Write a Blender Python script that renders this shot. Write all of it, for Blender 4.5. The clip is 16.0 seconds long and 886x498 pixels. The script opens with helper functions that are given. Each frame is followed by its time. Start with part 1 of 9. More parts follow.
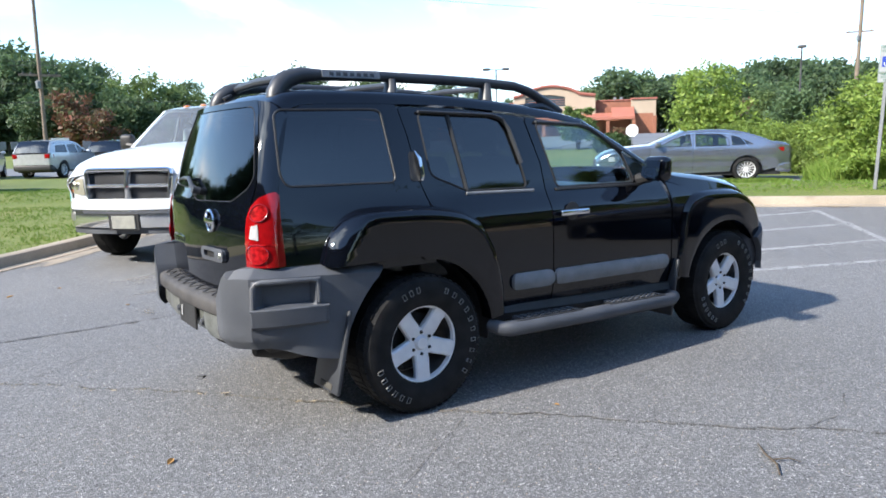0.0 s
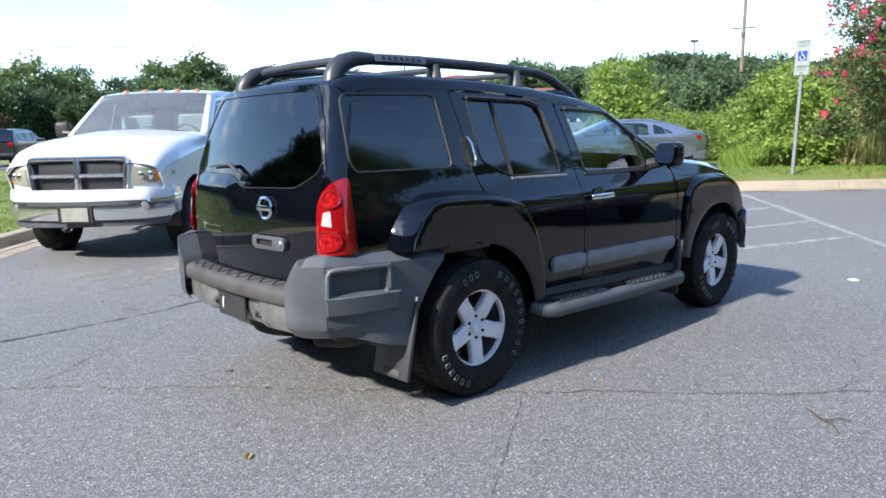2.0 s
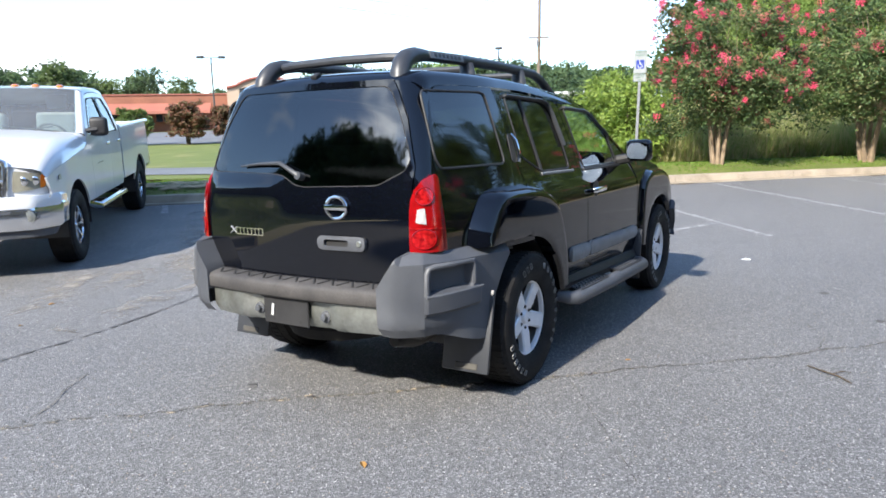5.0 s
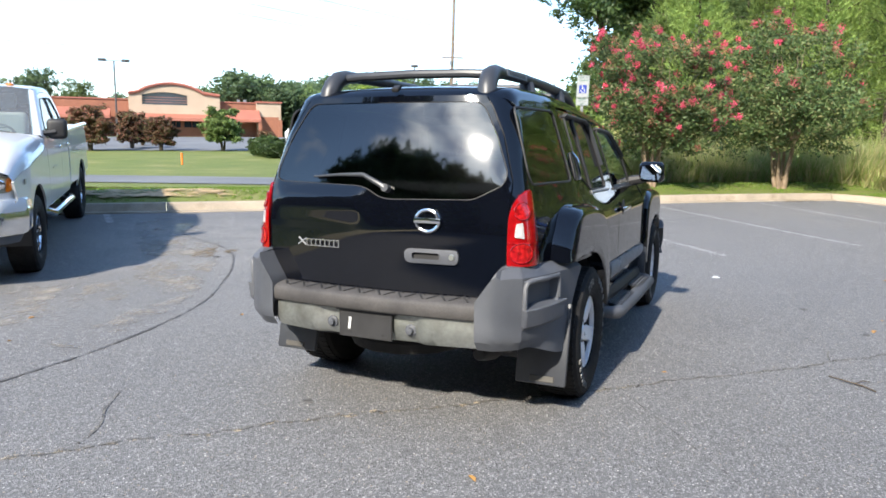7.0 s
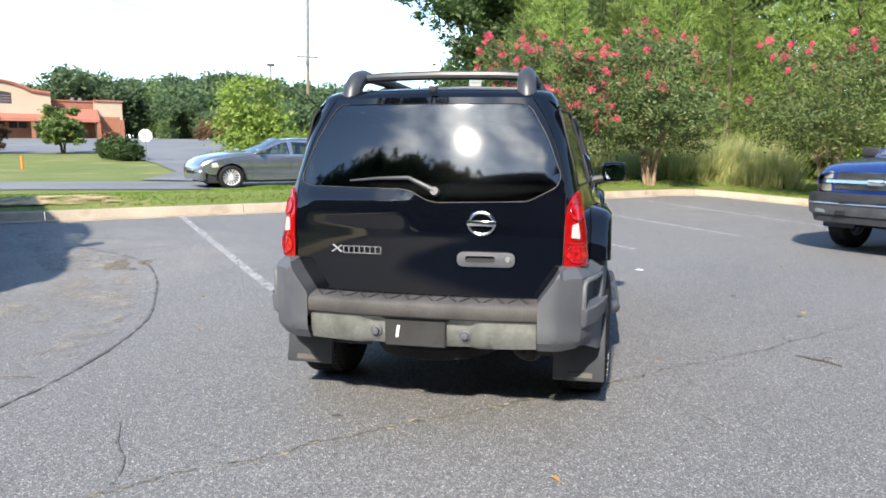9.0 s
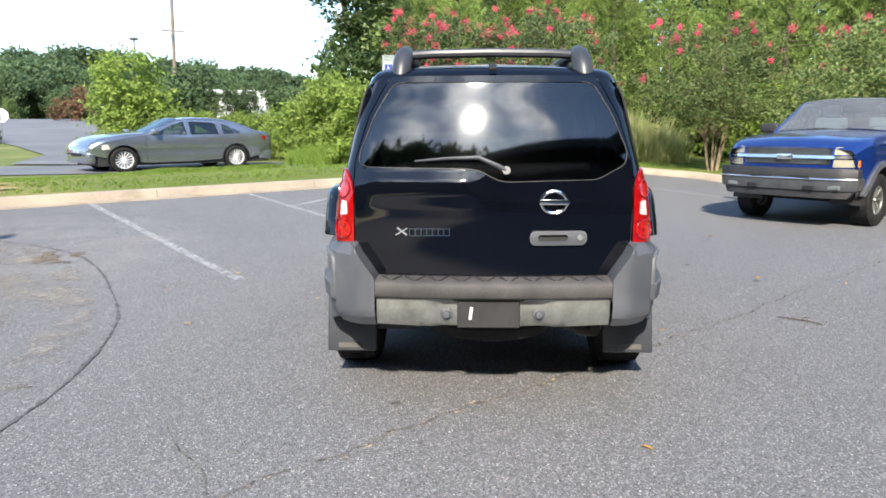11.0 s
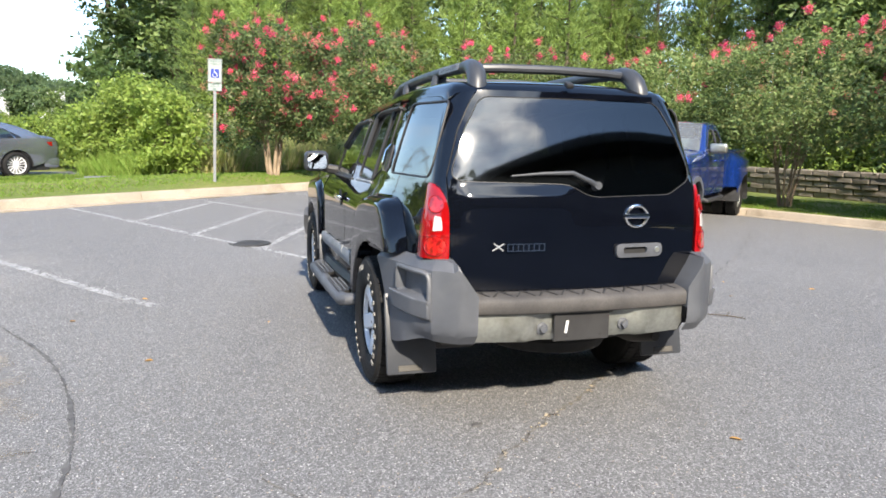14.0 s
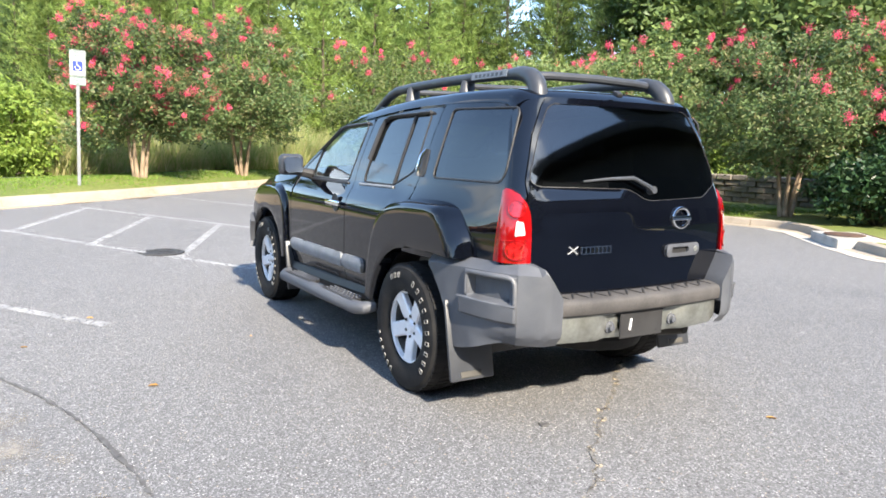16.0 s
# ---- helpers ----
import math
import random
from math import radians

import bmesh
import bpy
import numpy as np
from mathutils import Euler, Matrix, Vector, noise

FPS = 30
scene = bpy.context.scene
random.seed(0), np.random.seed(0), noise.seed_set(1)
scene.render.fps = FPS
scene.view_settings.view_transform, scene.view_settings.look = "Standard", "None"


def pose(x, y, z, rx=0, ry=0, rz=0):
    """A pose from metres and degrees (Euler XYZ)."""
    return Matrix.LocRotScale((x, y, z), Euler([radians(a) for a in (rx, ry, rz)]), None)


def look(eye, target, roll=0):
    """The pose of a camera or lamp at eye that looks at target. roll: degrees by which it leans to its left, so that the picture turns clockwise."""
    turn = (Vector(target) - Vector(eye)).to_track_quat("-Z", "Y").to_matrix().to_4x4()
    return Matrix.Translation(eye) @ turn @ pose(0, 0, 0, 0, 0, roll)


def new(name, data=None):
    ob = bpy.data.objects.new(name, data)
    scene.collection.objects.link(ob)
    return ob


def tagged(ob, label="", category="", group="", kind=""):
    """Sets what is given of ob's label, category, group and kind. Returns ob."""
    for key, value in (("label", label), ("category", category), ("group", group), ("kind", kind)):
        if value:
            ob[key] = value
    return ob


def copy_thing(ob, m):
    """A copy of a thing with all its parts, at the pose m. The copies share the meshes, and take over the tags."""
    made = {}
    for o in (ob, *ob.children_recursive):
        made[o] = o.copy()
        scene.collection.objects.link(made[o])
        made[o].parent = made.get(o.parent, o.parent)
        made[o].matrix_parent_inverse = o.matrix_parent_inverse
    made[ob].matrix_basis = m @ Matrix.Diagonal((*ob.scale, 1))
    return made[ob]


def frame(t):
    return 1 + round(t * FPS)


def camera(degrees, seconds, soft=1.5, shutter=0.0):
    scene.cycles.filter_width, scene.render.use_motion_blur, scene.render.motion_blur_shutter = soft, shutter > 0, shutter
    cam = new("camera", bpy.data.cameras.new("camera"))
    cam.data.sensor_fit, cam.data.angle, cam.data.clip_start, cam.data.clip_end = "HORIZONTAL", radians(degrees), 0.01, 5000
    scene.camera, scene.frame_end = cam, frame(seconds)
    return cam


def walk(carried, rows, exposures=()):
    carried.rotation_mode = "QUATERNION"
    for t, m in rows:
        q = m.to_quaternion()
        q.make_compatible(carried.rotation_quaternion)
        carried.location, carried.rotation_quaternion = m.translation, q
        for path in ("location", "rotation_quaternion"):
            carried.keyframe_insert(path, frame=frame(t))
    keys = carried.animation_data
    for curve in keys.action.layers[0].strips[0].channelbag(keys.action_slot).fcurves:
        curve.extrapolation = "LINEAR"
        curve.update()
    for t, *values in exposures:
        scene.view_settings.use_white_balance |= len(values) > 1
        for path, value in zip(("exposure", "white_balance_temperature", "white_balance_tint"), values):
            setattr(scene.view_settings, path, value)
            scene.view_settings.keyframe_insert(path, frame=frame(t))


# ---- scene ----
from mathutils.geometry import delaunay_2d_cdt

cam = camera(64.2, 16.0, soft=1.7)
PATH = [
    (0, (-0.059, 0.247, 1.407), (1.079, 1.867, 1.122), -1.3),
    (0.5, (-0.236, 0.348, 1.404), (0.945, 1.941, 1.146), -0.0),
    (1, (-0.462, 0.44, 1.412), (0.759, 1.995, 1.113), -1.5),
    (1.5, (-0.578, 0.544, 1.402), (0.698, 2.052, 1.086), -0.8),
    (2, (-0.698, 0.725, 1.402), (0.645, 2.171, 1.083), -1.3),
    (2.5, (-0.811, 0.871, 1.406), (0.579, 2.276, 1.096), -0.2),
    (3, (-1.002, 1.018, 1.399), (0.479, 2.328, 1.097), 0.1),
    (3.5, (-1.183, 1.148, 1.408), (0.358, 2.378, 1.074), -0.7),
    (4, (-1.299, 1.305, 1.401), (0.277, 2.499, 1.1), -0.8),
    (4.2, (-1.351, 1.387, 1.403), (0.246, 2.551, 1.1), -0.8),
    (6.3, (-1.849, 2.179, 1.404), (-0.076, 3.043, 1.074), -0.9),
    (6.5, (-1.884, 2.257, 1.408), (-0.106, 3.113, 1.086), 0.0),
    (7, (-2.001, 2.473, 1.404), (-0.189, 3.269, 1.122), 0.6),
    (7.5, (-2.102, 2.695, 1.418), (-0.241, 3.354, 1.1), -0.4),
    (8, (-2.118, 2.933, 1.403), (-0.23, 3.521, 1.104), -1.0),
    (8.5, (-2.157, 3.143, 1.414), (-0.24, 3.64, 1.134), 0.0),
    (9, (-2.245, 3.382, 1.404), (-0.307, 3.792, 1.127), 0.3),
    (9.2, (-2.282, 3.472, 1.409), (-0.341, 3.848, 1.109), 0.4),
    (11.3, (-2.309, 4.447, 1.405), (-0.335, 4.471, 1.083), 0.0),
    (11.5, (-2.287, 4.537, 1.403), (-0.312, 4.533, 1.09), 0.2),
    (12, (-2.219, 4.784, 1.393), (-0.246, 4.647, 1.097), 0.7),
    (12.5, (-2.209, 5.025, 1.398), (-0.24, 4.803, 1.123), 1.5),
    (13, (-2.227, 5.325, 1.408), (-0.289, 4.951, 1.084), 0.6),
    (13.5, (-2.129, 5.593, 1.39), (-0.205, 5.135, 1.087), 0.1),
    (14, (-2.026, 5.85, 1.404), (-0.137, 5.264, 1.106), 1.2),
    (14.5, (-1.954, 6.171, 1.392), (-0.12, 5.441, 1.069), 0.7),
    (15, (-1.848, 6.416, 1.399), (-0.045, 5.61, 1.083), 1.5),
    (15.5, (-1.672, 6.659, 1.392), (0.075, 5.732, 1.098), 1.3),
    (16, (-1.556, 6.902, 1.4), (0.148, 5.894, 1.115), 1.6),
]
walk(cam, [(t, look(eye, target, roll)) for t, eye, target, roll in PATH], [(0, 1.13, 6750, 10), (0.7, 1.06, 6580, 10), (3.5, 1.19, 6720, 10), (7, 1.13, 7050, 10), (9, 1.17, 7180, 10), (11.5, 1.15, 7200, 11), (12.5, 1.20, 7300, 11), (13, 1.29, 7380, 11), (14, 1.33, 7450, 11), (15, 1.58, 7500, 11), (16, 1.70, 7450, 11)])

# ---- world, sun ----
SUN_EL, SUN_AZ = 36.0, 176.5  # degrees; azimuth counter-clockwise from +x
world = bpy.data.worlds.new("world")
scene.world = world
world.use_nodes = True
wt = world.node_tree
wt.nodes.clear()
w_out = wt.nodes.new("ShaderNodeOutputWorld")
w_bg = wt.nodes.new("ShaderNodeBackground")
w_sky = wt.nodes.new("ShaderNodeTexSky")
w_sky.sky_type, w_sky.sun_disc = "NISHITA", False
w_sky.sun_elevation, w_sky.sun_rotation = radians(SUN_EL), radians(90 - SUN_AZ)
w_sky.air_density, w_sky.dust_density, w_sky.ozone_density = 1.0, 0.2, 3.0
SUN_VEC = (math.cos(radians(SUN_EL)) * math.cos(radians(SUN_AZ)), math.cos(radians(SUN_EL)) * math.sin(radians(SUN_AZ)), math.sin(radians(SUN_EL)))


def w_node(kind, op=None, **values):
    n = wt.nodes.new(kind)
    if op:
        n.operation = op
    for k, v in values.items():
        n.inputs[int(k[1:]) if k[1:].isdigit() else k].default_value = v
    return n


def w_join(out, node, slot):
    wt.links.new(out, node.inputs[slot])
    return node


# broken clouds: a white bank low over the wood and the shop, blue above it, heaps round the sun
w_co = w_node("ShaderNodeTexCoord")
w_dot = w_join(w_co.outputs["Generated"], w_node("ShaderNodeVectorMath", "DOT_PRODUCT", _1=SUN_VEC), 0)
w_near = w_join(w_dot.outputs["Value"], w_node("ShaderNodeMapRange"), "Value")
w_near.inputs["From Min"].default_value, w_near.inputs["From Max"].default_value = 0.86, 1.0
w_flat = w_join(w_co.outputs["Generated"], w_node("ShaderNodeMapping"), "Vector")
w_flat.inputs["Scale"].default_value = (1.0, 1.0, 1.9)
w_noise = w_join(w_flat.outputs["Vector"], w_node("ShaderNodeTexNoise", Scale=2.9, Detail=9.0, Roughness=0.56, Distortion=0.25), "Vector")
w_noise2 = w_join(w_flat.outputs["Vector"], w_node("ShaderNodeTexNoise", Scale=5.5, Detail=9.0, Roughness=0.6), "Vector")
w_side = w_join(w_co.outputs["Generated"], w_node("ShaderNodeVectorMath", "DOT_PRODUCT", _1=(0.38, 0.59, -0.70)), 0)
w_a = w_join(w_side.outputs["Value"], w_node("ShaderNodeMath", "MULTIPLY_ADD", _1=0.265), 0)
w_join(w_noise.outputs["Fac"], w_a, 2)
w_b = w_join(w_near.outputs["Result"], w_node("ShaderNodeMath", "MULTIPLY_ADD", _1=0.50), 0)
w_join(w_a.outputs["Value"], w_b, 2)
w_cover = w_join(w_b.outputs["Value"], w_node("ShaderNodeMapRange"), "Value")
w_cover.interpolation_type = "SMOOTHSTEP"
w_cover.inputs["From Min"].default_value, w_cover.inputs["From Max"].default_value = 0.59, 0.79
w_heap = w_join(w_noise2.outputs["Fac"], w_node("ShaderNodeValToRGB"), "Fac")
w_heap.color_ramp.elements[0].position, w_heap.color_ramp.elements[1].position = 0.34, 0.74
w_heap.color_ramp.elements[0].color, w_heap.color_ramp.elements[1].color = (3.9, 5.2, 7.0, 1), (11.0, 11.7, 12.4, 1)
w_gain = w_join(w_dot.outputs["Value"], w_node("ShaderNodeMapRange"), "Value")
w_gain.inputs["From Min"].default_value, w_gain.inputs["From Max"].default_value = 0.86, 1.0
w_gain.inputs["To Min"].default_value, w_gain.inputs["To Max"].default_value = 0.85, 2.3
w_lit = w_join(w_heap.outputs["Color"], w_node("ShaderNodeVectorMath", "SCALE"), 0)
w_join(w_gain.outputs["Result"], w_lit, "Scale")
w_mix = w_join(w_cover.outputs["Result"], w_node("ShaderNodeMixRGB"), "Fac")
w_clear = w_join(w_sky.outputs["Color"], w_node("ShaderNodeVectorMath", "MULTIPLY", _1=(1.10, 1.19, 1.27)), 0)  # a deeper blue between the clouds
w_join(w_clear.outputs["Vector"], w_mix, "Color1")
w_join(w_lit.outputs["Vector"], w_mix, "Color2")
w_join(w_mix.outputs["Color"], w_bg, "Color")
w_join(w_bg.outputs["Background"], w_out, "Surface")
w_bg.inputs["Strength"].default_value = 0.152
sun = new("sun", bpy.data.lights.new("sun", "SUN"))
sun.data.energy, sun.data.angle, sun.data.color = 4.6, radians(1.8), (1.0, 0.96, 0.90)
sun_dir = Vector(SUN_VEC)
sun.matrix_world = look(sun_dir * 60, (0, 0, 0))

# ---- materials ----
def nodes_of(name):
    m = bpy.data.materials.new(name)
    m.use_nodes = True
    nt = m.node_tree
    return m, nt, nt.nodes["Principled BSDF"], nt.nodes["Material Output"]


def mat(name, col, col2=None, rough=0.5, metal=0.0, scale=6.0, fine=0.0, bump=0.0, bscale=80.0, coat=0.0, rough2=None, dirt=None, dirt_scale=1.5, dirt_at=(0.5, 0.7), spec=0.5):
    """Colour that varies between col and col2 at two scales, with fine relief and, if given, patches of dirt."""
    m, nt, bsdf, out = nodes_of(name)
    co = nt.nodes.new("ShaderNodeTexCoord")
    big = nt.nodes.new("ShaderNodeTexNoise")
    big.inputs["Scale"].default_value, big.inputs["Detail"].default_value = scale, 6
    nt.links.new(co.outputs["Object"], big.inputs["Vector"])
    mix = nt.nodes.new("ShaderNodeMixRGB")
    mix.inputs["Color1"].default_value = (*col, 1)
    mix.inputs["Color2"].default_value = (*(col2 or [c * 0.85 for c in col]), 1)
    ramp = nt.nodes.new("ShaderNodeMapRange")
    ramp.inputs["From Min"].default_value, ramp.inputs["From Max"].default_value = 0.35, 0.65
    nt.links.new(big.outputs["Fac"], ramp.inputs["Value"])
    nt.links.new(ramp.outputs["Result"], mix.inputs["Fac"])
    last = mix.outputs["Color"]
    small = nt.nodes.new("ShaderNodeTexNoise")
    small.inputs["Scale"].default_value, small.inputs["Detail"].default_value = bscale, 4
    nt.links.new(co.outputs["Object"], small.inputs["Vector"])
    if fine:
        fm = nt.nodes.new("ShaderNodeMixRGB")
        fm.blend_type = "OVERLAY"
        fm.inputs["Fac"].default_value = fine
        nt.links.new(last, fm.inputs["Color1"])
        nt.links.new(small.outputs["Fac"], fm.inputs["Color2"])
        last = fm.outputs["Color"]
    if dirt:
        dn = nt.nodes.new("ShaderNodeTexNoise")
        dn.inputs["Scale"].default_value, dn.inputs["Detail"].default_value = dirt_scale, 7
        nt.links.new(co.outputs["Object"], dn.inputs["Vector"])
        dr = nt.nodes.new("ShaderNodeMapRange")
        dr.inputs["From Min"].default_value, dr.inputs["From Max"].default_value = dirt_at
        dm = nt.nodes.new("ShaderNodeMixRGB")
        dm.inputs["Color2"].default_value = (*dirt, 1)
        nt.links.new(dn.outputs["Fac"], dr.inputs["Value"])
        nt.links.new(dr.outputs["Result"], dm.inputs["Fac"])
        nt.links.new(last, dm.inputs["Color1"])
        last = dm.outputs["Color"]
    nt.links.new(last, bsdf.inputs["Base Color"])
    bsdf.inputs["Roughness"].default_value, bsdf.inputs["Metallic"].default_value = rough, metal
    bsdf.inputs["Coat Weight"].default_value = coat
    bsdf.inputs["Specular IOR Level"].default_value = spec
    bsdf.inputs["Coat Roughness"].default_value = 0.03
    if rough2 is not None:
        rr = nt.nodes.new("ShaderNodeMapRange")
        rr.inputs["From Min"].default_value, rr.inputs["From Max"].default_value = 0.3, 0.7
        rr.inputs["To Min"].default_value, rr.inputs["To Max"].default_value = rough, rough2
        nt.links.new(big.outputs["Fac"], rr.inputs["Value"])
        nt.links.new(rr.outputs["Result"], bsdf.inputs["Roughness"])
    if bump:
        bp = nt.nodes.new("ShaderNodeBump")
        bp.inputs["Strength"].default_value, bp.inputs["Distance"].default_value = bump, 0.01
        nt.links.new(small.outputs["Fac"], bp.inputs["Height"])
        nt.links.new(bp.outputs["Normal"], bsdf.inputs["Normal"])
    return m


def glass(name, tint, gloss=1.0, rough=0.01, ior=1.85, veil=0.0):
    """A thin pane: tinted light goes through, and it mirrors by Fresnel."""
    m, nt, bsdf, out = nodes_of(name)
    nt.nodes.remove(bsdf)
    tr = nt.nodes.new("ShaderNodeBsdfTransparent")
    tr.inputs["Color"].default_value = (*tint, 1)
    gl = nt.nodes.new("ShaderNodeBsdfGlossy")
    gl.inputs["Roughness"].default_value = rough
    gl.inputs["Color"].default_value = (gloss, gloss, gloss, 1)
    lw = nt.nodes.new("ShaderNodeLayerWeight")
    lw.inputs["Blend"].default_value = 0.5
    pw = nt.nodes.new("ShaderNodeMath")
    pw.operation = "POWER"
    pw.inputs[1].default_value = 5.0
    nt.links.new(lw.outputs["Facing"], pw.inputs[0])
    fr = nt.nodes.new("ShaderNodeMath")
    fr.operation = "MULTIPLY_ADD"
    f0 = ((ior - 1) / (ior + 1)) ** 2
    fr.inputs[1].default_value, fr.inputs[2].default_value = 1 - f0, f0
    nt.links.new(pw.outputs["Value"], fr.inputs[0])
    mx = nt.nodes.new("ShaderNodeMixShader")
    nt.links.new(fr.outputs["Value"], mx.inputs["Fac"])
    nt.links.new(tr.outputs["BSDF"], mx.inputs[1])
    nt.links.new(gl.outputs["BSDF"], mx.inputs[2])
    shade = mx
    # uneven pale diffuse share, painted in place of bright sky mirrored by the pane
    if veil:
        df = nt.nodes.new("ShaderNodeBsdfDiffuse")
        df.inputs["Color"].default_value = (0.50, 0.52, 0.52, 1)
        shade = nt.nodes.new("ShaderNodeMixShader")
        dn = nt.nodes.new("ShaderNodeTexNoise")
        dn.inputs["Scale"].default_value, dn.inputs["Detail"].default_value = 3.0, 6.0
        dr = nt.nodes.new("ShaderNodeMapRange")
        dr.inputs["To Min"].default_value, dr.inputs["To Max"].default_value = veil * 0.6, veil * 1.4
        nt.links.new(dn.outputs["Fac"], dr.inputs["Value"])
        nt.links.new(dr.outputs["Result"], shade.inputs["Fac"])
        nt.links.new(mx.outputs["Shader"], shade.inputs[1])
        nt.links.new(df.outputs["BSDF"], shade.inputs[2])
    nt.links.new(shade.outputs["Shader"], out.inputs["Surface"])
    return m


def leaf(name, cols, trans=0.35, rough=0.55):
    """Leaves whose colour varies leaf by leaf and tree by tree; some light shines through."""
    m, nt, bsdf, out = nodes_of(name)
    geo = nt.nodes.new("ShaderNodeNewGeometry")
    info = nt.nodes.new("ShaderNodeObjectInfo")
    ramp = nt.nodes.new("ShaderNodeValToRGB")
    el = ramp.color_ramp.elements
    while len(el) < len(cols):
        el.new(0.5)
    for i, c in enumerate(cols):
        el[i].position, el[i].color = i / (len(cols) - 1), (*c, 1)
    nt.links.new(geo.outputs["Random Per Island"], ramp.inputs["Fac"])
    hsv = nt.nodes.new("ShaderNodeHueSaturation")
    mr = nt.nodes.new("ShaderNodeMapRange")
    mr.inputs["To Min"].default_value, mr.inputs["To Max"].default_value = 0.72, 1.3
    nt.links.new(info.outputs["Random"], mr.inputs["Value"])
    nt.links.new(mr.outputs["Result"], hsv.inputs["Value"])
    nt.links.new(ramp.outputs["Color"], hsv.inputs["Color"])
    nt.links.new(hsv.outputs["Color"], bsdf.inputs["Base Color"])
    bsdf.inputs["Roughness"].default_value = rough
    bsdf.inputs["Specular IOR Level"].default_value = 0.3
    tl = nt.nodes.new("ShaderNodeBsdfTranslucent")
    nt.links.new(hsv.outputs["Color"], tl.inputs["Color"])
    mx = nt.nodes.new("ShaderNodeMixShader")
    mx.inputs["Fac"].default_value = trans
    nt.links.new(bsdf.outputs["BSDF"], mx.inputs[1])
    nt.links.new(tl.outputs["BSDF"], mx.inputs[2])
    nt.links.new(mx.outputs["Shader"], out.inputs["Surface"])
    return m


def asphalt_material():
    m, nt, bsdf, out = nodes_of("asphalt")
    co = nt.nodes.new("ShaderNodeTexCoord")

    def noise_fac(scale, detail, lo, hi, rough=0.6):
        n = nt.nodes.new("ShaderNodeTexNoise")
        n.inputs["Scale"].default_value, n.inputs["Detail"].default_value, n.inputs["Roughness"].default_value = scale, detail, rough
        nt.links.new(co.outputs["Object"], n.inputs["Vector"])
        r = nt.nodes.new("ShaderNodeMapRange")
        r.inputs["From Min"].default_value, r.inputs["From Max"].default_value = lo, hi
        nt.links.new(n.outputs["Fac"], r.inputs["Value"])
        return r.outputs["Result"]

    def blend(fac, a, b, mode="MIX"):
        x = nt.nodes.new("ShaderNodeMixRGB")
        x.blend_type = mode
        for sock, v in (("Fac", fac), ("Color1", a), ("Color2", b)):
            if isinstance(v, (tuple, float, int)):
                x.inputs[sock].default_value = v
            else:
                nt.links.new(v, x.inputs[sock])
        return x.outputs["Color"]

    base = blend(noise_fac(0.35, 5, 0.35, 0.65), (0.112, 0.111, 0.111, 1), (0.152, 0.150, 0.147, 1))
    base = blend(noise_fac(1.3, 6, 0.55, 0.75), base, (0.090, 0.091, 0.096, 1))
    # broad worn and oil-darkened zones, and two bleached sandy spots
    base = blend(noise_fac(0.16, 4, 0.42, 0.66), base, (0.155, 0.152, 0.148, 1))
    base = blend(noise_fac(0.55, 7, 0.60, 0.74), base, (0.082, 0.082, 0.086, 1))
    for spot, r0, r1, col in (((5.3, 9.3, 0.0), 2.3, 1.5, (0.215, 0.205, 0.19, 1)), ((1.2, 8.9, 0.0), 1.7, 0.6, (0.20, 0.19, 0.175, 1)), ((13.4, 1.4, 0.3), 2.2, 0.6, (0.185, 0.175, 0.16, 1))):
        dist = nt.nodes.new("ShaderNodeVectorMath")
        dist.operation = "DISTANCE"
        nt.links.new(co.outputs["Object"], dist.inputs[0])
        dist.inputs[1].default_value = spot
        rim = nt.nodes.new("ShaderNodeMapRange")
        rim.inputs["From Min"].default_value, rim.inputs["From Max"].default_value = r0, r1
        nt.links.new(dist.outputs["Value"], rim.inputs["Value"])
        both = nt.nodes.new("ShaderNodeMath")
        both.operation = "MULTIPLY"
        nt.links.new(rim.outputs["Result"], both.inputs[0])
        nt.links.new(noise_fac(1.6, 7, 0.38, 0.62), both.inputs[1])
        base = blend(both.outputs["Value"], base, col)
    vor = nt.nodes.new("ShaderNodeTexVoronoi")
    vor.inputs["Scale"].default_value = 140
    nt.links.new(co.outputs["Object"], vor.inputs["Vector"])
    stone = nt.nodes.new("ShaderNodeValToRGB")
    e = stone.color_ramp.elements
    e[0].position, e[0].color = 0.0, (0.045, 0.045, 0.05, 1)
    e[1].position, e[1].color = 1.0, (0.42, 0.42, 0.42, 1)
    mid = e.new(0.72)
    mid.color = (0.15, 0.15, 0.15, 1)
    sep = nt.nodes.new("ShaderNodeSeparateColor")
    nt.links.new(vor.outputs["Color"], sep.inputs["Color"])
    nt.links.new(sep.outputs["Red"], stone.inputs["Fac"])
    base = blend(0.55, base, stone.outputs["Color"])
    # larger pale stones and dark pits, sparsely set
    vor2 = nt.nodes.new("ShaderNodeTexVoronoi")
    vor2.inputs["Scale"].default_value = 62
    nt.links.new(co.outputs["Object"], vor2.inputs["Vector"])
    sep2 = nt.nodes.new("ShaderNodeSeparateColor")
    nt.links.new(vor2.outputs["Color"], sep2.inputs["Color"])
    for chan, lo, hi, size, col in (("Green", 0.80, 0.84, 0.30, (0.50, 0.49, 0.46, 1)), ("Blue", 0.86, 0.90, 0.36, (0.045, 0.044, 0.045, 1)), ("Red", 0.93, 0.95, 0.30, (0.36, 0.29, 0.21, 1))):
        pick = nt.nodes.new("ShaderNodeMapRange")
        pick.inputs["From Min"].default_value, pick.inputs["From Max"].default_value = lo, hi
        nt.links.new(sep2.outputs[chan], pick.inputs["Value"])
        core = nt.nodes.new("ShaderNodeMapRange")
        core.inputs["From Min"].default_value, core.inputs["From Max"].default_value = size, size - 0.10
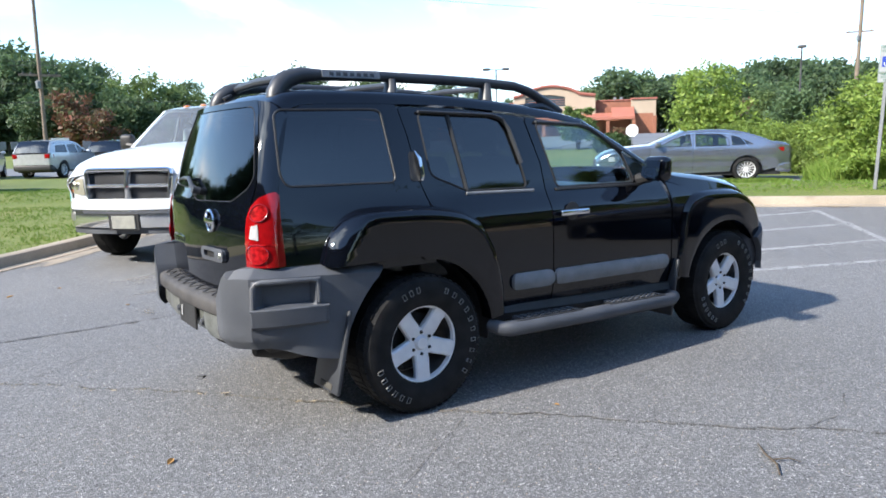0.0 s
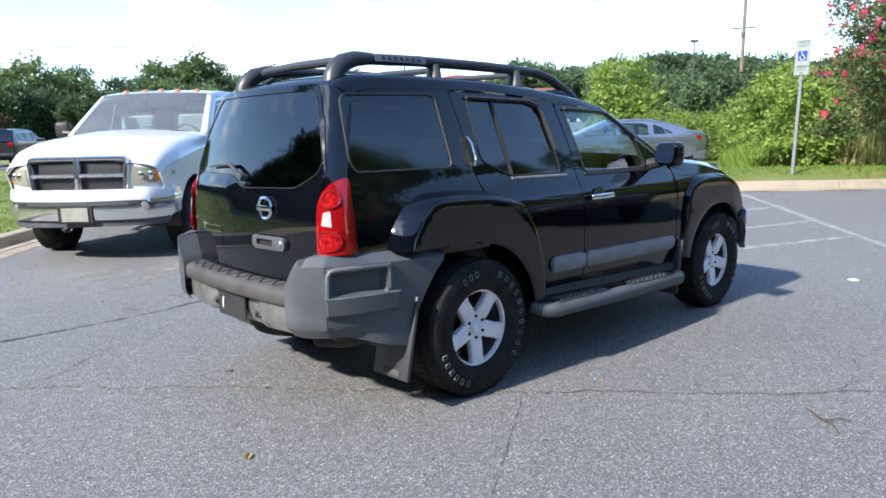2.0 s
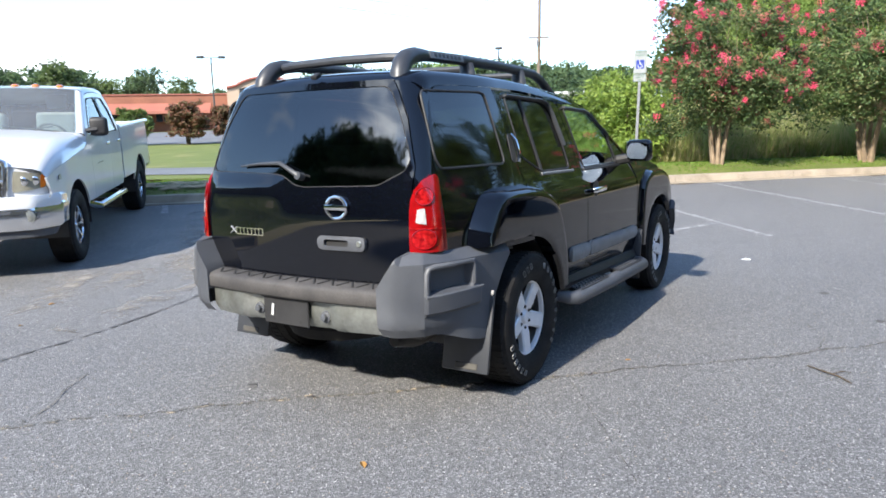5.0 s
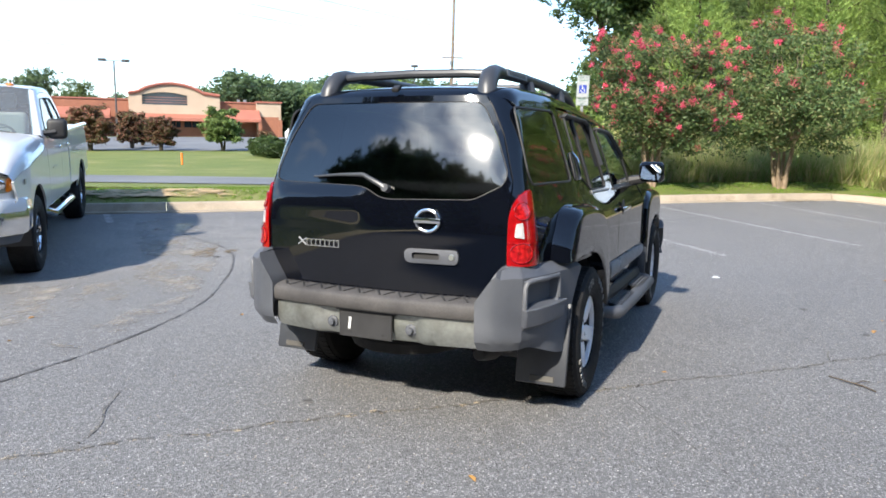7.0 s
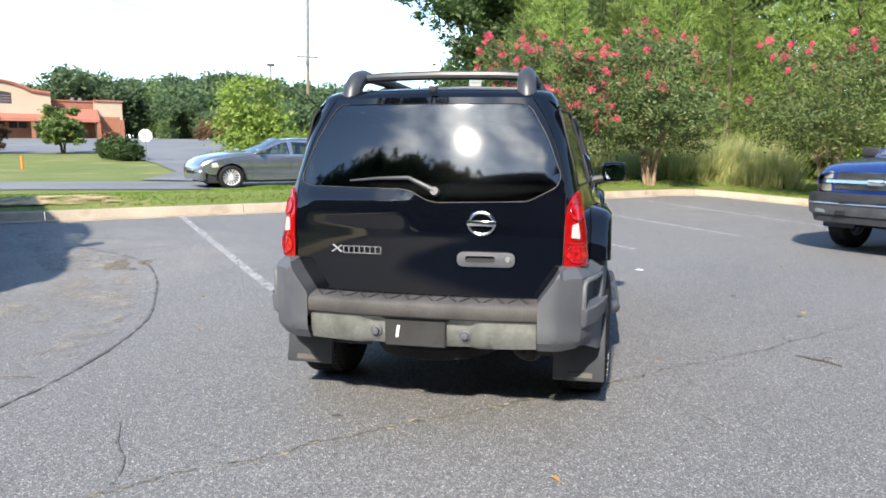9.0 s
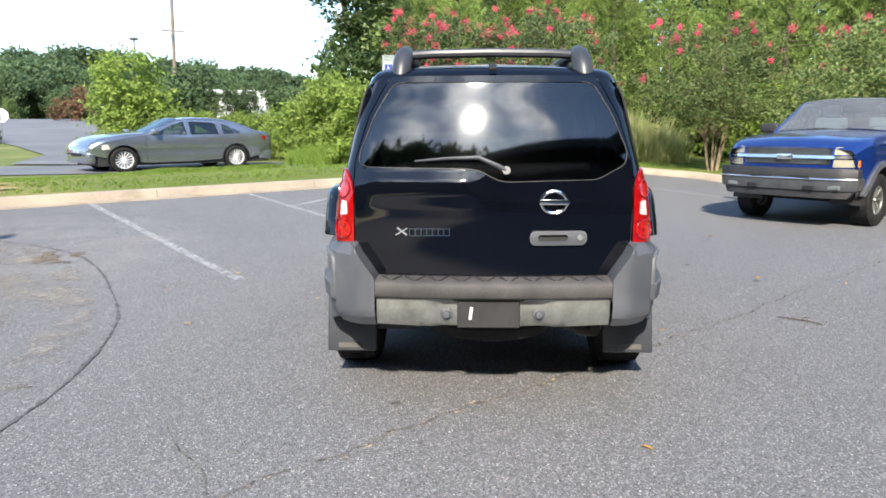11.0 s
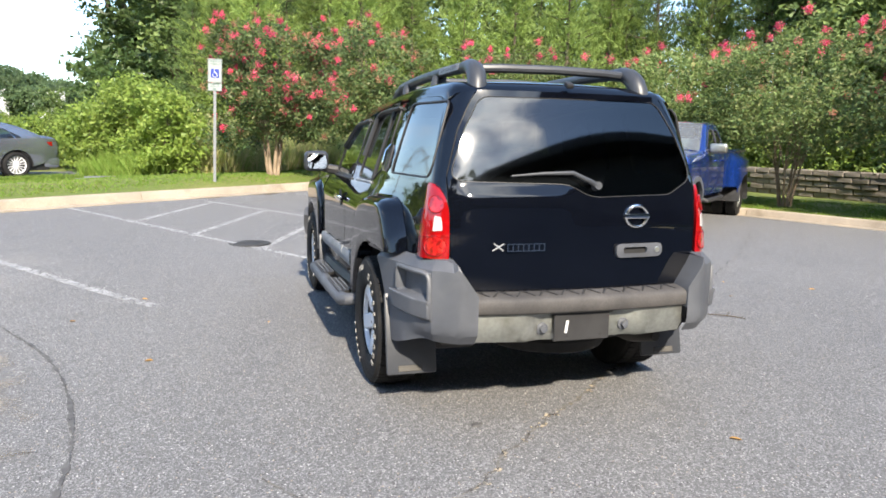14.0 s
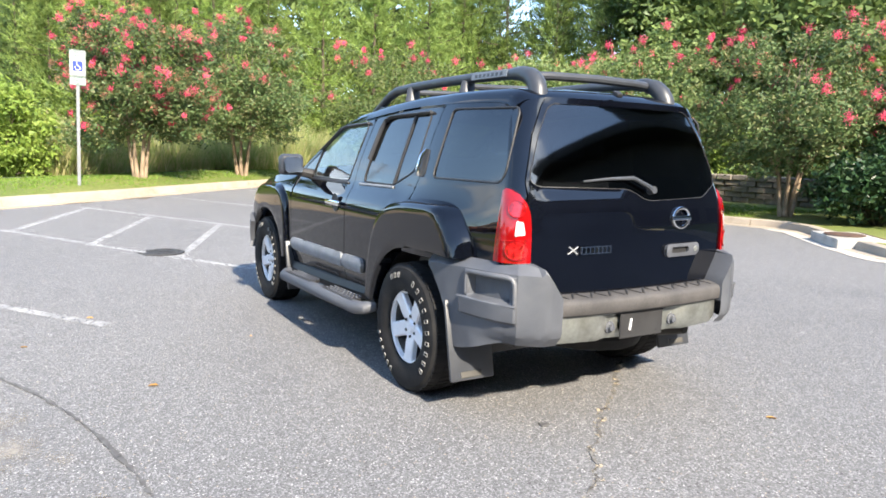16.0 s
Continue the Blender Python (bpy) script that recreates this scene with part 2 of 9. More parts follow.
        nt.links.new(vor2.outputs["Distance"], core.inputs["Value"])
        amount = nt.nodes.new("ShaderNodeMath")
        amount.operation = "MULTIPLY"
        nt.links.new(pick.outputs["Result"], amount.inputs[0])
        nt.links.new(core.outputs["Result"], amount.inputs[1])
        base = blend(amount.outputs["Value"], base, col)
    base = blend(noise_fac(260, 3, 0.66, 0.72), base, (0.5, 0.5, 0.48, 1))
    nt.links.new(base, bsdf.inputs["Base Color"])
    bsdf.inputs["Roughness"].default_value = 0.82
    bp = nt.nodes.new("ShaderNodeBump")
    bp.inputs["Strength"].default_value, bp.inputs["Distance"].default_value = 0.6, 0.006
    nt.links.new(vor.outputs["Distance"], bp.inputs["Height"])
    nt.links.new(bp.outputs["Normal"], bsdf.inputs["Normal"])
    return m


ASPHALT = asphalt_material()
ROAD = mat("road_asphalt", (0.115, 0.12, 0.13), (0.155, 0.16, 0.165), rough=0.85, scale=0.3, fine=0.25, bscale=30)
GRASS = mat("grass_ground", (0.092, 0.125, 0.019), (0.138, 0.155, 0.032), rough=0.9, scale=0.5, fine=0.5, bump=0.8, bscale=18, dirt=(0.24, 0.20, 0.09), dirt_scale=0.5, dirt_at=(0.60, 0.80))
SAND = mat("bare_soil", (0.42, 0.30, 0.17), (0.34, 0.24, 0.13), rough=0.95, scale=1.2, fine=0.3, bump=0.4, bscale=40)
KERB = mat("kerb_concrete", (0.38, 0.315, 0.24), (0.29, 0.245, 0.19), rough=0.85, scale=1.5, fine=0.3, bump=0.3, bscale=60, dirt=(0.22, 0.18, 0.13), dirt_scale=2.2, dirt_at=(0.56, 0.75))
PAINT_LINE = mat("worn_line_paint", (0.32, 0.32, 0.315), (0.21, 0.21, 0.21), rough=0.75, scale=7, fine=0.5, bscale=70)
TAR = mat("crack_tar", (0.055, 0.054, 0.055), (0.105, 0.103, 0.10), rough=0.8, scale=12)
CRACK = mat("crack_dirt", (0.055, 0.052, 0.048), (0.17, 0.16, 0.145), rough=0.95, scale=9)


def worn_away(m, scale, a, b):
    """Breaks a thin layer up with a fine noise, so that the ground shows through."""
    nt = m.node_tree
    worn = nt.nodes.new("ShaderNodeTexNoise")
    worn.inputs["Scale"].default_value, worn.inputs["Detail"].default_value, worn.inputs["Roughness"].default_value = scale, 8, 0.7
    at = nt.nodes.new("ShaderNodeMapRange")
    at.inputs["From Min"].default_value, at.inputs["From Max"].default_value = a, b
    nt.links.new(nt.nodes["Texture Coordinate"].outputs["Object"], worn.inputs["Vector"])
    nt.links.new(worn.outputs["Fac"], at.inputs["Value"])
    nt.links.new(at.outputs["Result"], nt.nodes["Principled BSDF"].inputs["Alpha"])


worn_away(PAINT_LINE, 26, 0.30, 0.50)
worn_away(SAND, 1.6, 0.36, 0.56)
worn_away(CRACK, 9, 0.36, 0.50)
worn_away(TAR, 14, 0.24, 0.40)
MESH_BLACK = mat("drain_darkness", (0.01, 0.01, 0.01), rough=0.9)
IRON = mat("cast_iron", (0.05, 0.05, 0.05), (0.09, 0.085, 0.08), rough=0.6, metal=0.6, scale=20)
LEAF_TREE = leaf("tree_leaves", [(0.068, 0.108, 0.036), (0.122, 0.178, 0.053), (0.178, 0.242, 0.074), (0.083, 0.128, 0.042)])
LEAF_FAR = leaf("far_leaves", [(0.048, 0.084, 0.042), (0.075, 0.120, 0.052), (0.105, 0.155, 0.064)], 0.35)
LEAF_FAR_PALE = leaf("far_pale_leaves", [(0.080, 0.125, 0.045), (0.115, 0.170, 0.055), (0.155, 0.215, 0.075)], 0.4)
LEAF_BUSH = leaf("bush_leaves", [(0.140, 0.215, 0.042), (0.225, 0.310, 0.060), (0.105, 0.170, 0.038), (0.280, 0.345, 0.085)], 0.4)
LEAF_CRAPE = leaf("myrtle_leaves", [(0.048, 0.090, 0.034), (0.082, 0.136, 0.045), (0.120, 0.172, 0.058), (0.178, 0.172, 0.075)], 0.25)
LEAF_LOOSE = leaf("loose_myrtle_leaves", [(0.065, 0.108, 0.038), (0.108, 0.165, 0.050), (0.155, 0.210, 0.066), (0.200, 0.205, 0.085)], 0.3)
LEAF_DARK = leaf("holly_leaves", [(0.012, 0.035, 0.014), (0.022, 0.055, 0.02), (0.035, 0.07, 0.026)], 0.1, 0.35)
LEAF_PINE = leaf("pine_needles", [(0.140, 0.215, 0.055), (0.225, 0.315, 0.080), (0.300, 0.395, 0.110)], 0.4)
# darker copy of the pine needles, the wood's shade put into the colour
LEAF_PINE_SHADED = leaf("shaded_pine_needles", [(0.060, 0.105, 0.038), (0.095, 0.150, 0.050), (0.125, 0.185, 0.062)], 0.3)
LEAF_OAK = leaf("oak_leaves", [(0.034, 0.066, 0.022), (0.060, 0.104, 0.032), (0.092, 0.140, 0.044), (0.045, 0.080, 0.026)], 0.3, 0.45)
LEAF_RED = leaf("reddish_leaves", [(0.20, 0.080, 0.055), (0.120, 0.095, 0.045), (0.25, 0.085, 0.065), (0.095, 0.115, 0.042), (0.16, 0.090, 0.050)], 0.25)
FLOWER = leaf("myrtle_blossom", [(0.76, 0.06, 0.17), (0.86, 0.13, 0.25), (0.70, 0.05, 0.12), (0.82, 0.20, 0.25)], 0.3)
FADED = leaf("faded_blossom", [(0.40, 0.15, 0.10), (0.50, 0.20, 0.15), (0.30, 0.17, 0.09), (0.55, 0.16, 0.14)], 0.3)
BLADE = leaf("grass_blades", [(0.090, 0.168, 0.024), (0.138, 0.228, 0.038), (0.195, 0.245, 0.060)], 0.35, 0.7)
STRAW = leaf("tall_dry_grass", [(0.48, 0.46, 0.21), (0.56, 0.50, 0.28), (0.28, 0.36, 0.11), (0.36, 0.42, 0.15)], 0.5, 0.8)
BARK = mat("bark", (0.10, 0.075, 0.05), (0.055, 0.042, 0.03), rough=0.95, scale=5, bump=0.8, bscale=25)
BARK_CRAPE = mat("smooth_tan_bark", (0.30, 0.22, 0.145), (0.19, 0.135, 0.09), rough=0.75, scale=6, bump=0.3, bscale=30)
GALV = mat("galvanised_steel", (0.20, 0.21, 0.215), (0.15, 0.16, 0.165), rough=0.55, metal=0.35, scale=15)
POLE_WOOD = mat("weathered_pole_wood", (0.20, 0.15, 0.11), (0.14, 0.11, 0.085), rough=0.95, scale=2, bump=0.4, bscale=30)
CABLE = mat("cable_black", (0.05, 0.05, 0.055), rough=0.7)
SIGN_WHITE = mat("sign_white", (0.62, 0.63, 0.63), (0.54, 0.55, 0.55), rough=0.4, scale=10)
SIGN_BLUE = mat("sign_blue", (0.008, 0.035, 0.27), rough=0.4)
SIGN_FACE = mat("dulled_sign_face", (0.29, 0.305, 0.30), (0.25, 0.265, 0.26), rough=0.4, scale=10)
SIGN_GREEN = mat("sign_green", (0.04, 0.16, 0.12), rough=0.4)

# ---- mesh helpers ----
def link_mesh(name, me, parent=None, label=""):
    ob = new(name, me)
    if parent:
        ob.parent = parent
    return tagged(ob, label)


def part(name, bm, material, parent=None, label="", angle=35, flip=True):
    """Links a bmesh as ONE mesh object under a thing or a part."""
    if flip:
        bmesh.ops.recalc_face_normals(bm, faces=bm.faces)
    me = bpy.data.meshes.new(name)
    bm.to_mesh(me)
    bm.free()
    for mt in material if isinstance(material, (list, tuple)) else [material]:
        me.materials.append(mt)
    me.shade_smooth()
    me.set_sharp_from_angle(angle=radians(angle))
    return link_mesh(name, me, parent, label)


def thing(name, m, label, category, group="", kind=""):
    ob = new(name)
    ob.empty_display_size = 0.2
    ob.matrix_basis = m
    return tagged(ob, label, category, group, kind)


def box(bm, x0, x1, y0, y1, z0, z1, bevel=0.0, seg=2, m=None):
    """Adds a box, bevelled if asked."""
    r = bmesh.ops.create_cube(bm, size=1)
    vs = r["verts"]
    for v in vs:
        v.co = Vector((x0 + (v.co.x + 0.5) * (x1 - x0), y0 + (v.co.y + 0.5) * (y1 - y0), z0 + (v.co.z + 0.5) * (z1 - z0)))
    if bevel:
        es = list({e for v in vs for e in v.link_edges})
        r2 = bmesh.ops.bevel(bm, geom=es, offset=bevel, segments=seg, affect="EDGES", profile=0.5)
        vs = list({v for f in r2["faces"] for v in f.verts} | {v for v in vs if v.is_valid})
    if m is not None:
        bmesh.ops.transform(bm, matrix=m, verts=vs)
    return bm


def tube(bm, pts, radii, n=8, cap=True, squash=1.0):
    """Sweeps a circle along points."""
    pts = [Vector(p) for p in pts]
    if not isinstance(radii, (list, tuple)):
        radii = [radii] * len(pts)
    rings, ref = [], None
    for i, p in enumerate(pts):
        d = (pts[min(i + 1, len(pts) - 1)] - pts[max(i - 1, 0)]).normalized()
        if ref is None:
            ref = Vector((0, 0, 1)) if abs(d.z) < 0.9 else Vector((1, 0, 0))
        a = d.cross(ref).normalized()
        b = a.cross(d).normalized()
        ref = b
        rings.append([bm.verts.new(p + (a * math.cos(2 * math.pi * k / n) + b * squash * math.sin(2 * math.pi * k / n)) * radii[i]) for k in range(n)])
    for r0, r1 in zip(rings, rings[1:]):
        for k in range(n):
            bm.faces.new((r0[k], r0[(k + 1) % n], r1[(k + 1) % n], r1[k]))
    if cap:
        bm.faces.new(rings[0][::-1])
        bm.faces.new(rings[-1])
    return bm


def lathe(bm, profile, n=40, axis="y", m=None, close=False):
    """Turns a profile of (radius, height) about an axis."""
    vs = []
    for r, h in profile:
        ring = []
        for k in range(n):
            a = 2 * math.pi * k / n
            p = Vector((r * math.cos(a), h, r * math.sin(a))) if axis == "y" else Vector((r * math.cos(a), r * math.sin(a), h))
            ring.append(bm.verts.new(m @ p if m is not None else p))
        vs.append(ring)
    for r0, r1 in zip(vs, vs[1:] + ([vs[0]] if close else [])):
        for k in range(n):
            bm.faces.new((r0[k], r0[(k + 1) % n], r1[(k + 1) % n], r1[k]))
    return bm


def inside(p, poly):
    x, y, c = p[0], p[1], False
    for (x0, y0), (x1, y1) in zip(poly, poly[1:] + poly[:1]):
        if (y0 > y) != (y1 > y) and x < (x1 - x0) * (y - y0) / (y1 - y0) + x0:
            c = not c
    return c


def resample(poly, step, closed=True):
    out = []
    for (x0, y0), (x1, y1) in zip(poly, poly[1:] + (poly[:1] if closed else [])):
        k = max(1, int(round(math.hypot(x1 - x0, y1 - y0) / step)))
        out += [(x0 + (x1 - x0) * i / k, y0 + (y1 - y0) * i / k) for i in range(k)]
    return out if closed else out + [poly[-1]]


def rounded(poly, r, seg=4):
    """A polygon with its corners rounded."""
    out, n = [], len(poly)
    for i in range(n):
        p = Vector(poly[i])
        a, b = Vector(poly[i - 1]) - p, Vector(poly[(i + 1) % n]) - p
        ra = min(r, a.length * 0.45, b.length * 0.45)
        p0, p1 = p + a.normalized() * ra, p + b.normalized() * ra
        for k in range(seg + 1):
            t = k / seg
            out.append(tuple(p0 * (1 - t) ** 2 + p * 2 * t * (1 - t) + p1 * t * t))
    return out


def inset(poly, d):
    """A polygon moved inwards by d (outwards if negative)."""
    n = len(poly)
    area = sum(poly[i][0] * poly[(i + 1) % n][1] - poly[(i + 1) % n][0] * poly[i][1] for i in range(n))
    s, out = (1 if area > 0 else -1), []
    for i in range(n):
        p = Vector(poly[i])
        a, b = p - Vector(poly[i - 1]), Vector(poly[(i + 1) % n]) - p
        if a.length < 1e-6 or b.length < 1e-6:
            out.append(tuple(p))
            continue
        na, nb = Vector((-a.y, a.x)).normalized() * s, Vector((-b.y, b.x)).normalized() * s
        k = na + nb
        k = k / max(0.5, k.dot(na)) if k.length > 0.2 else na
        out.append(tuple(p + k * d))
    return out


def sheet(outline, holes, surf, step, thick=0.0, grid=True):
    """A curved panel: an outline with holes in the plane, filled with triangles and laid on the surface surf(u, v) -> point. thick: its edges turn in by that, away from the outside."""
    rings = [resample(outline, step)] + [resample(h, step) for h in holes]
    pts, edges = [], []
    for r in rings:
        k = len(pts)
        pts += [Vector(p) for p in r]
        edges += [(k + i, k + (i + 1) % len(r)) for i in range(len(r))]
    if grid:
        us, vs = [p[0] for p in outline], [p[1] for p in outline]
        bnd = np.array([tuple(p) for p in pts])
        for i in range(int(min(us) / step) - 1, int(max(us) / step) + 2):
            for j in range(int(min(vs) / step) - 1, int(max(vs) / step) + 2):
                q = ((i + 0.5 * (j % 2)) * step, j * step)
                if inside(q, rings[0]) and not any(inside(q, h) for h in rings[1:]) and np.min(np.sum((bnd - q) ** 2, 1)) > (0.55 * step) ** 2:
                    pts.append(Vector(q))
    vo, eo, fo, *_ = delaunay_2d_cdt(pts, edges, [], 0, 1e-6)
    bm = bmesh.new()
    bv = [bm.verts.new(surf(p.x, p.y)) for p in vo]
    for f in fo:
        c = sum((vo[i] for i in f), Vector((0, 0))) / len(f)
        if inside(c, rings[0]) and not any(inside(c, h) for h in rings[1:]):
            try:
                bm.faces.new([bv[i] for i in f])
            except ValueError:
                pass
    bmesh.ops.delete(bm, geom=[v for v in bm.verts if not v.link_faces], context="VERTS")
    if thick:
        bm.normal_update()
        e = [x for x in bm.edges if len(x.link_faces) == 1]
        push = {}
        uv = {bv[i]: vo[i] for i in range(len(bv)) if bv[i].is_valid}
        for v in {v for x in e for v in x.verts}:
            push[v] = bm.verts.new(surf(uv[v].x, uv[v].y, -thick))
        for x in e:
            a, b = x.verts
            bm.faces.new((a, b, push[b], push[a]))
    return bm


def leaves(name, centres, size, material, seed, flat=0.3, parent=None, label="", long=1.5, single=False):
    """One mesh of many small folded leaves at the given places."""
    g = np.random.default_rng(seed)
    c = np.asarray(centres, float)
    n = len(c)
    d = g.normal(size=(n, 3))
    d[:, 2] *= 0.7
    d /= np.linalg.norm(d, axis=1)[:, None] + 1e-9
    o = g.normal(size=(n, 3))
    w = np.cross(d, o)
    w /= np.linalg.norm(w, axis=1)[:, None] + 1e-9
    u = np.cross(d, w)
    s = size * g.uniform(0.6, 1.35, n)[:, None]
    p = np.empty((n, 4, 3))
    p[:, 0], p[:, 2] = c - d * s * long / 2, c + d * s * long / 2
    p[:, 1], p[:, 3] = c + w * s * 0.5 + u * s * flat * 0.5, c - w * s * 0.5 + u * s * flat * 0.5
    idx = np.arange(n)[:, None] * 4
    f = np.concatenate([idx + [0, 1, 2], idx + [0, 2, 3]])
    if single:  # far leaves: one pointed face each
        p = np.stack([p[:, 0] + w * s * 0.45, p[:, 0] - w * s * 0.45, p[:, 2] + d * s * 0.25], 1)
        f = np.arange(n)[:, None] * 3 + [0, 1, 2]
    me = bpy.data.meshes.new(name)
    me.from_pydata(p.reshape(-1, 3).tolist(), [], f.tolist())
    me.materials.append(material)
    return link_mesh(name, me, parent, label)

# ---- the ground, the car park, the road ----
def soft(l, w=0.03):
    return 0.5 * (l + math.sqrt(l * l + w * w))


def lot_z(x, y):
    """The car park: level round the cars, rising gently to the far kerb."""
    return soft(0.036 * (x + y - 10.8))


def smooth(a, b, t):
    t = min(1, max(0, (t - a) / (b - a)))
    return t * t * (3 - 2 * t)


def land_z(x, y):
    """The lawn and the land beyond: kerb height round the lot, then the road, then a slow rise."""
    u = 0.94 * x + 0.35 * y
    z = min(lot_z(x, y), 0.29) + 0.14 + 0.16 * smooth(18.7, 20.0, x + y) - 0.18 * smooth(21.0, 24.5, x + y)
    z += 0.022 * soft(u - 23, 2) * smooth(22, 40, u) + 0.018 * soft(u - 50, 8) * smooth(40, 60, u) - 0.04 * soft(u - 96, 10)
    z += 0.02 * soft(y - 42, 6) * smooth(38, 50, y) * smooth(40, 10, x)
    return z


LOT = [(5.0, 13.9), (8.2, 10.55), (11.05, 7.6), (13.3, 5.2), (15.3, 3.2), (17.0, 1.35), (17.45, 0.75), (17.35, 0.15), (16.2, -1.6), (13.6, -3.2), (10.4, -4.75), (8.1, -5.45),
       (6.9, -5.8), (6.3, -5.6), (4.7, -4.25), (3.76, -3.6), (2.2, -3.7), (-2.0, -4.6), (-6.0, -5.6), (-42.0, -16.0), (-42.0, 9.0), (-6.0, 8.9), (-2.2, 9.1), (0.0, 10.25), (1.8, 11.75), (4.2, 13.6)]
lot_ob = part("parking_lot", sheet(LOT, [], lambda x, y, o=0: Vector((x, y, lot_z(x, y) + o)), 0.5), ASPHALT, label="worn grey asphalt car park with cracks and faded lines", angle=60)
tagged(lot_ob, kind="structure")

# the land: a dense sheet near, wide cells far off
gx = [-400, -200, -120, -80, -60, -50] + [i for i in range(-42, 30)] + [i * 2 for i in range(15, 40)] + [84, 90, 96, 104, 115, 130, 160, 220, 320, 500, 900]
gy = [-600, -300, -150, -90, -60, -45] + [i for i in range(-36, 32)] + [i * 2 for i in range(16, 45)] + [96, 104, 115, 130, 160, 220, 320, 500, 900]
pts = [Vector((x, y)) for x in gx for y in gy if not inside((x, y), inset(LOT, -0.35))]
ring = resample(inset(LOT, -0.10), 0.8)
k0 = len(pts)
pts += [Vector(p) for p in ring]
vo, eo, fo, *_ = delaunay_2d_cdt(pts, [(k0 + i, k0 + (i + 1) % len(ring)) for i in range(len(ring))], [], 0, 1e-6)
ground_me = bpy.data.meshes.new("ground")
ground_me.from_pydata([(p.x, p.y, land_z(p.x, p.y)) for p in vo], [], [f for f in fo if not inside(sum((vo[i] for i in f), Vector((0, 0))) / len(f), ring)])
ground_me.materials.append(GRASS)
ground_me.shade_smooth()
ground = tagged(new("ground", ground_me), "mown green lawn with sandy bare patches", kind="structure")


def ribbon_kerb(line, closed, name, label):
    """Cast kerb stones: a rounded profile swept along a line, in 3 m lengths with open joints."""
    pts = [Vector(p) for p in resample(line, 0.5, closed)]
    prof = [(-0.20, -0.02), (-0.20, 0.012), (-0.02, 0.016), (0.0, 0.10), (0.012, 0.135), (0.035, 0.148), (0.16, 0.150), (0.175, 0.13), (0.175, -0.05)]
    root = tagged(new(name), label, "kerb", kind="structure")
    n = len(pts)

    def at(i):
        p = pts[i % n]
        a, b = pts[(i - 1) % n], pts[(i + 1) % n]
        d = (b - a).normalized()
        return p, Vector((d.y, -d.x)) * -1
    i = 0
    last = n if closed else n - 1
    while i < last:
        k = min(6, last - i)
        bm = bmesh.new()
        rings = []
        for q in range(k + 1):
            p, nrm = at(i + q)
            shift = 0.006 if q == 0 else -0.006 if q == k else 0
            d = Vector((nrm.y, -nrm.x)) * -1
            p = p + d * shift * -1
            h = lot_z(p.x, p.y)
            rings.append([bm.verts.new((p.x + nrm.x * a, p.y + nrm.y * a, h + b)) for a, b in prof])
        for r0, r1 in zip(rings, rings[1:]):
            for m in range(len(prof) - 1):
                bm.faces.new((r0[m], r0[m + 1], r1[m + 1], r1[m]))
        bm.faces.new(rings[0])
        bm.faces.new(rings[-1][::-1])
        part("kerb_stone", bm, KERB, root)
        i += k
    return root


KERB_LINE = LOT[22:] + LOT[:19]
ribbon_kerb(KERB_LINE, False, "kerb", "pale tan concrete kerb along the lawn, stained at the joints")


def strip(bm, line, width, lift, zf=lot_z, wob=0.0, g=random):
    """A thin strip laid on the ground along a line."""
    pts = [Vector(p) for p in line]
    prev = None
    for i, p in enumerate(pts):
        d = (pts[min(i + 1, len(pts) - 1)] - pts[max(i - 1, 0)]).normalized()
        nrm = Vector((-d.y, d.x))
        w = width * (1 + wob * g.uniform(-1, 1)) / 2
        row = [bm.verts.new((q.x, q.y, zf(q.x, q.y) + lift)) for q in (p - nrm * w, p + nrm * w)]
        if prev:
            bm.faces.new((prev[0], row[0], row[1], prev[1]))
        prev = row
    return bm


def painted_line(a, b, width=0.10):
    bm = strip(bmesh.new(), resample([a, b], 0.3, False), width, 0.004, wob=0.12)
    ob = part("line_marking", bm, PAINT_LINE)
    return tagged(ob, "faded white painted parking line on asphalt", kind="structure")


for a, b in (((4.14, 6.43), (8.5, 10.2)), ((6.12, 4.8), (10.25, 8.25)), ((8.09, 2.77), (11.6, 6.2)), ((10.11, 0.94), (13.4, 4.4)), ((12.2, -0.9), (15.4, 2.3)), ((5.73, 11.4), (6.4, 12.25)),
             ((8.83, 7.15), (11.44, 6.06)), ((7.78, 6.3), (10.66, 5.14)), ((6.8, 5.47), (9.7, 4.3)), ((6.12, 4.8), (8.78, 3.57))):
    painted_line(a, b)


def smooth_line(line, rounds=3):
    """Rounds a line's corners by cutting them."""
    for _ in range(rounds):
        out = [line[0]]
        for a, b in zip(line, line[1:]):
            out += [(a[0] * 0.75 + b[0] * 0.25, a[1] * 0.75 + b[1] * 0.25), (a[0] * 0.25 + b[0] * 0.75, a[1] * 0.25 + b[1] * 0.75)]
        line = out + [line[-1]]
    return line


def wander(line, step, amp, seed):
    g = random.Random(seed)
    out, off = [], 0.0
    for p in resample(line, step, False):
        off = 0.7 * off + g.uniform(-amp, amp)
        out.append((p[0] + off * 0.7, p[1] + off * 0.7))
    return out


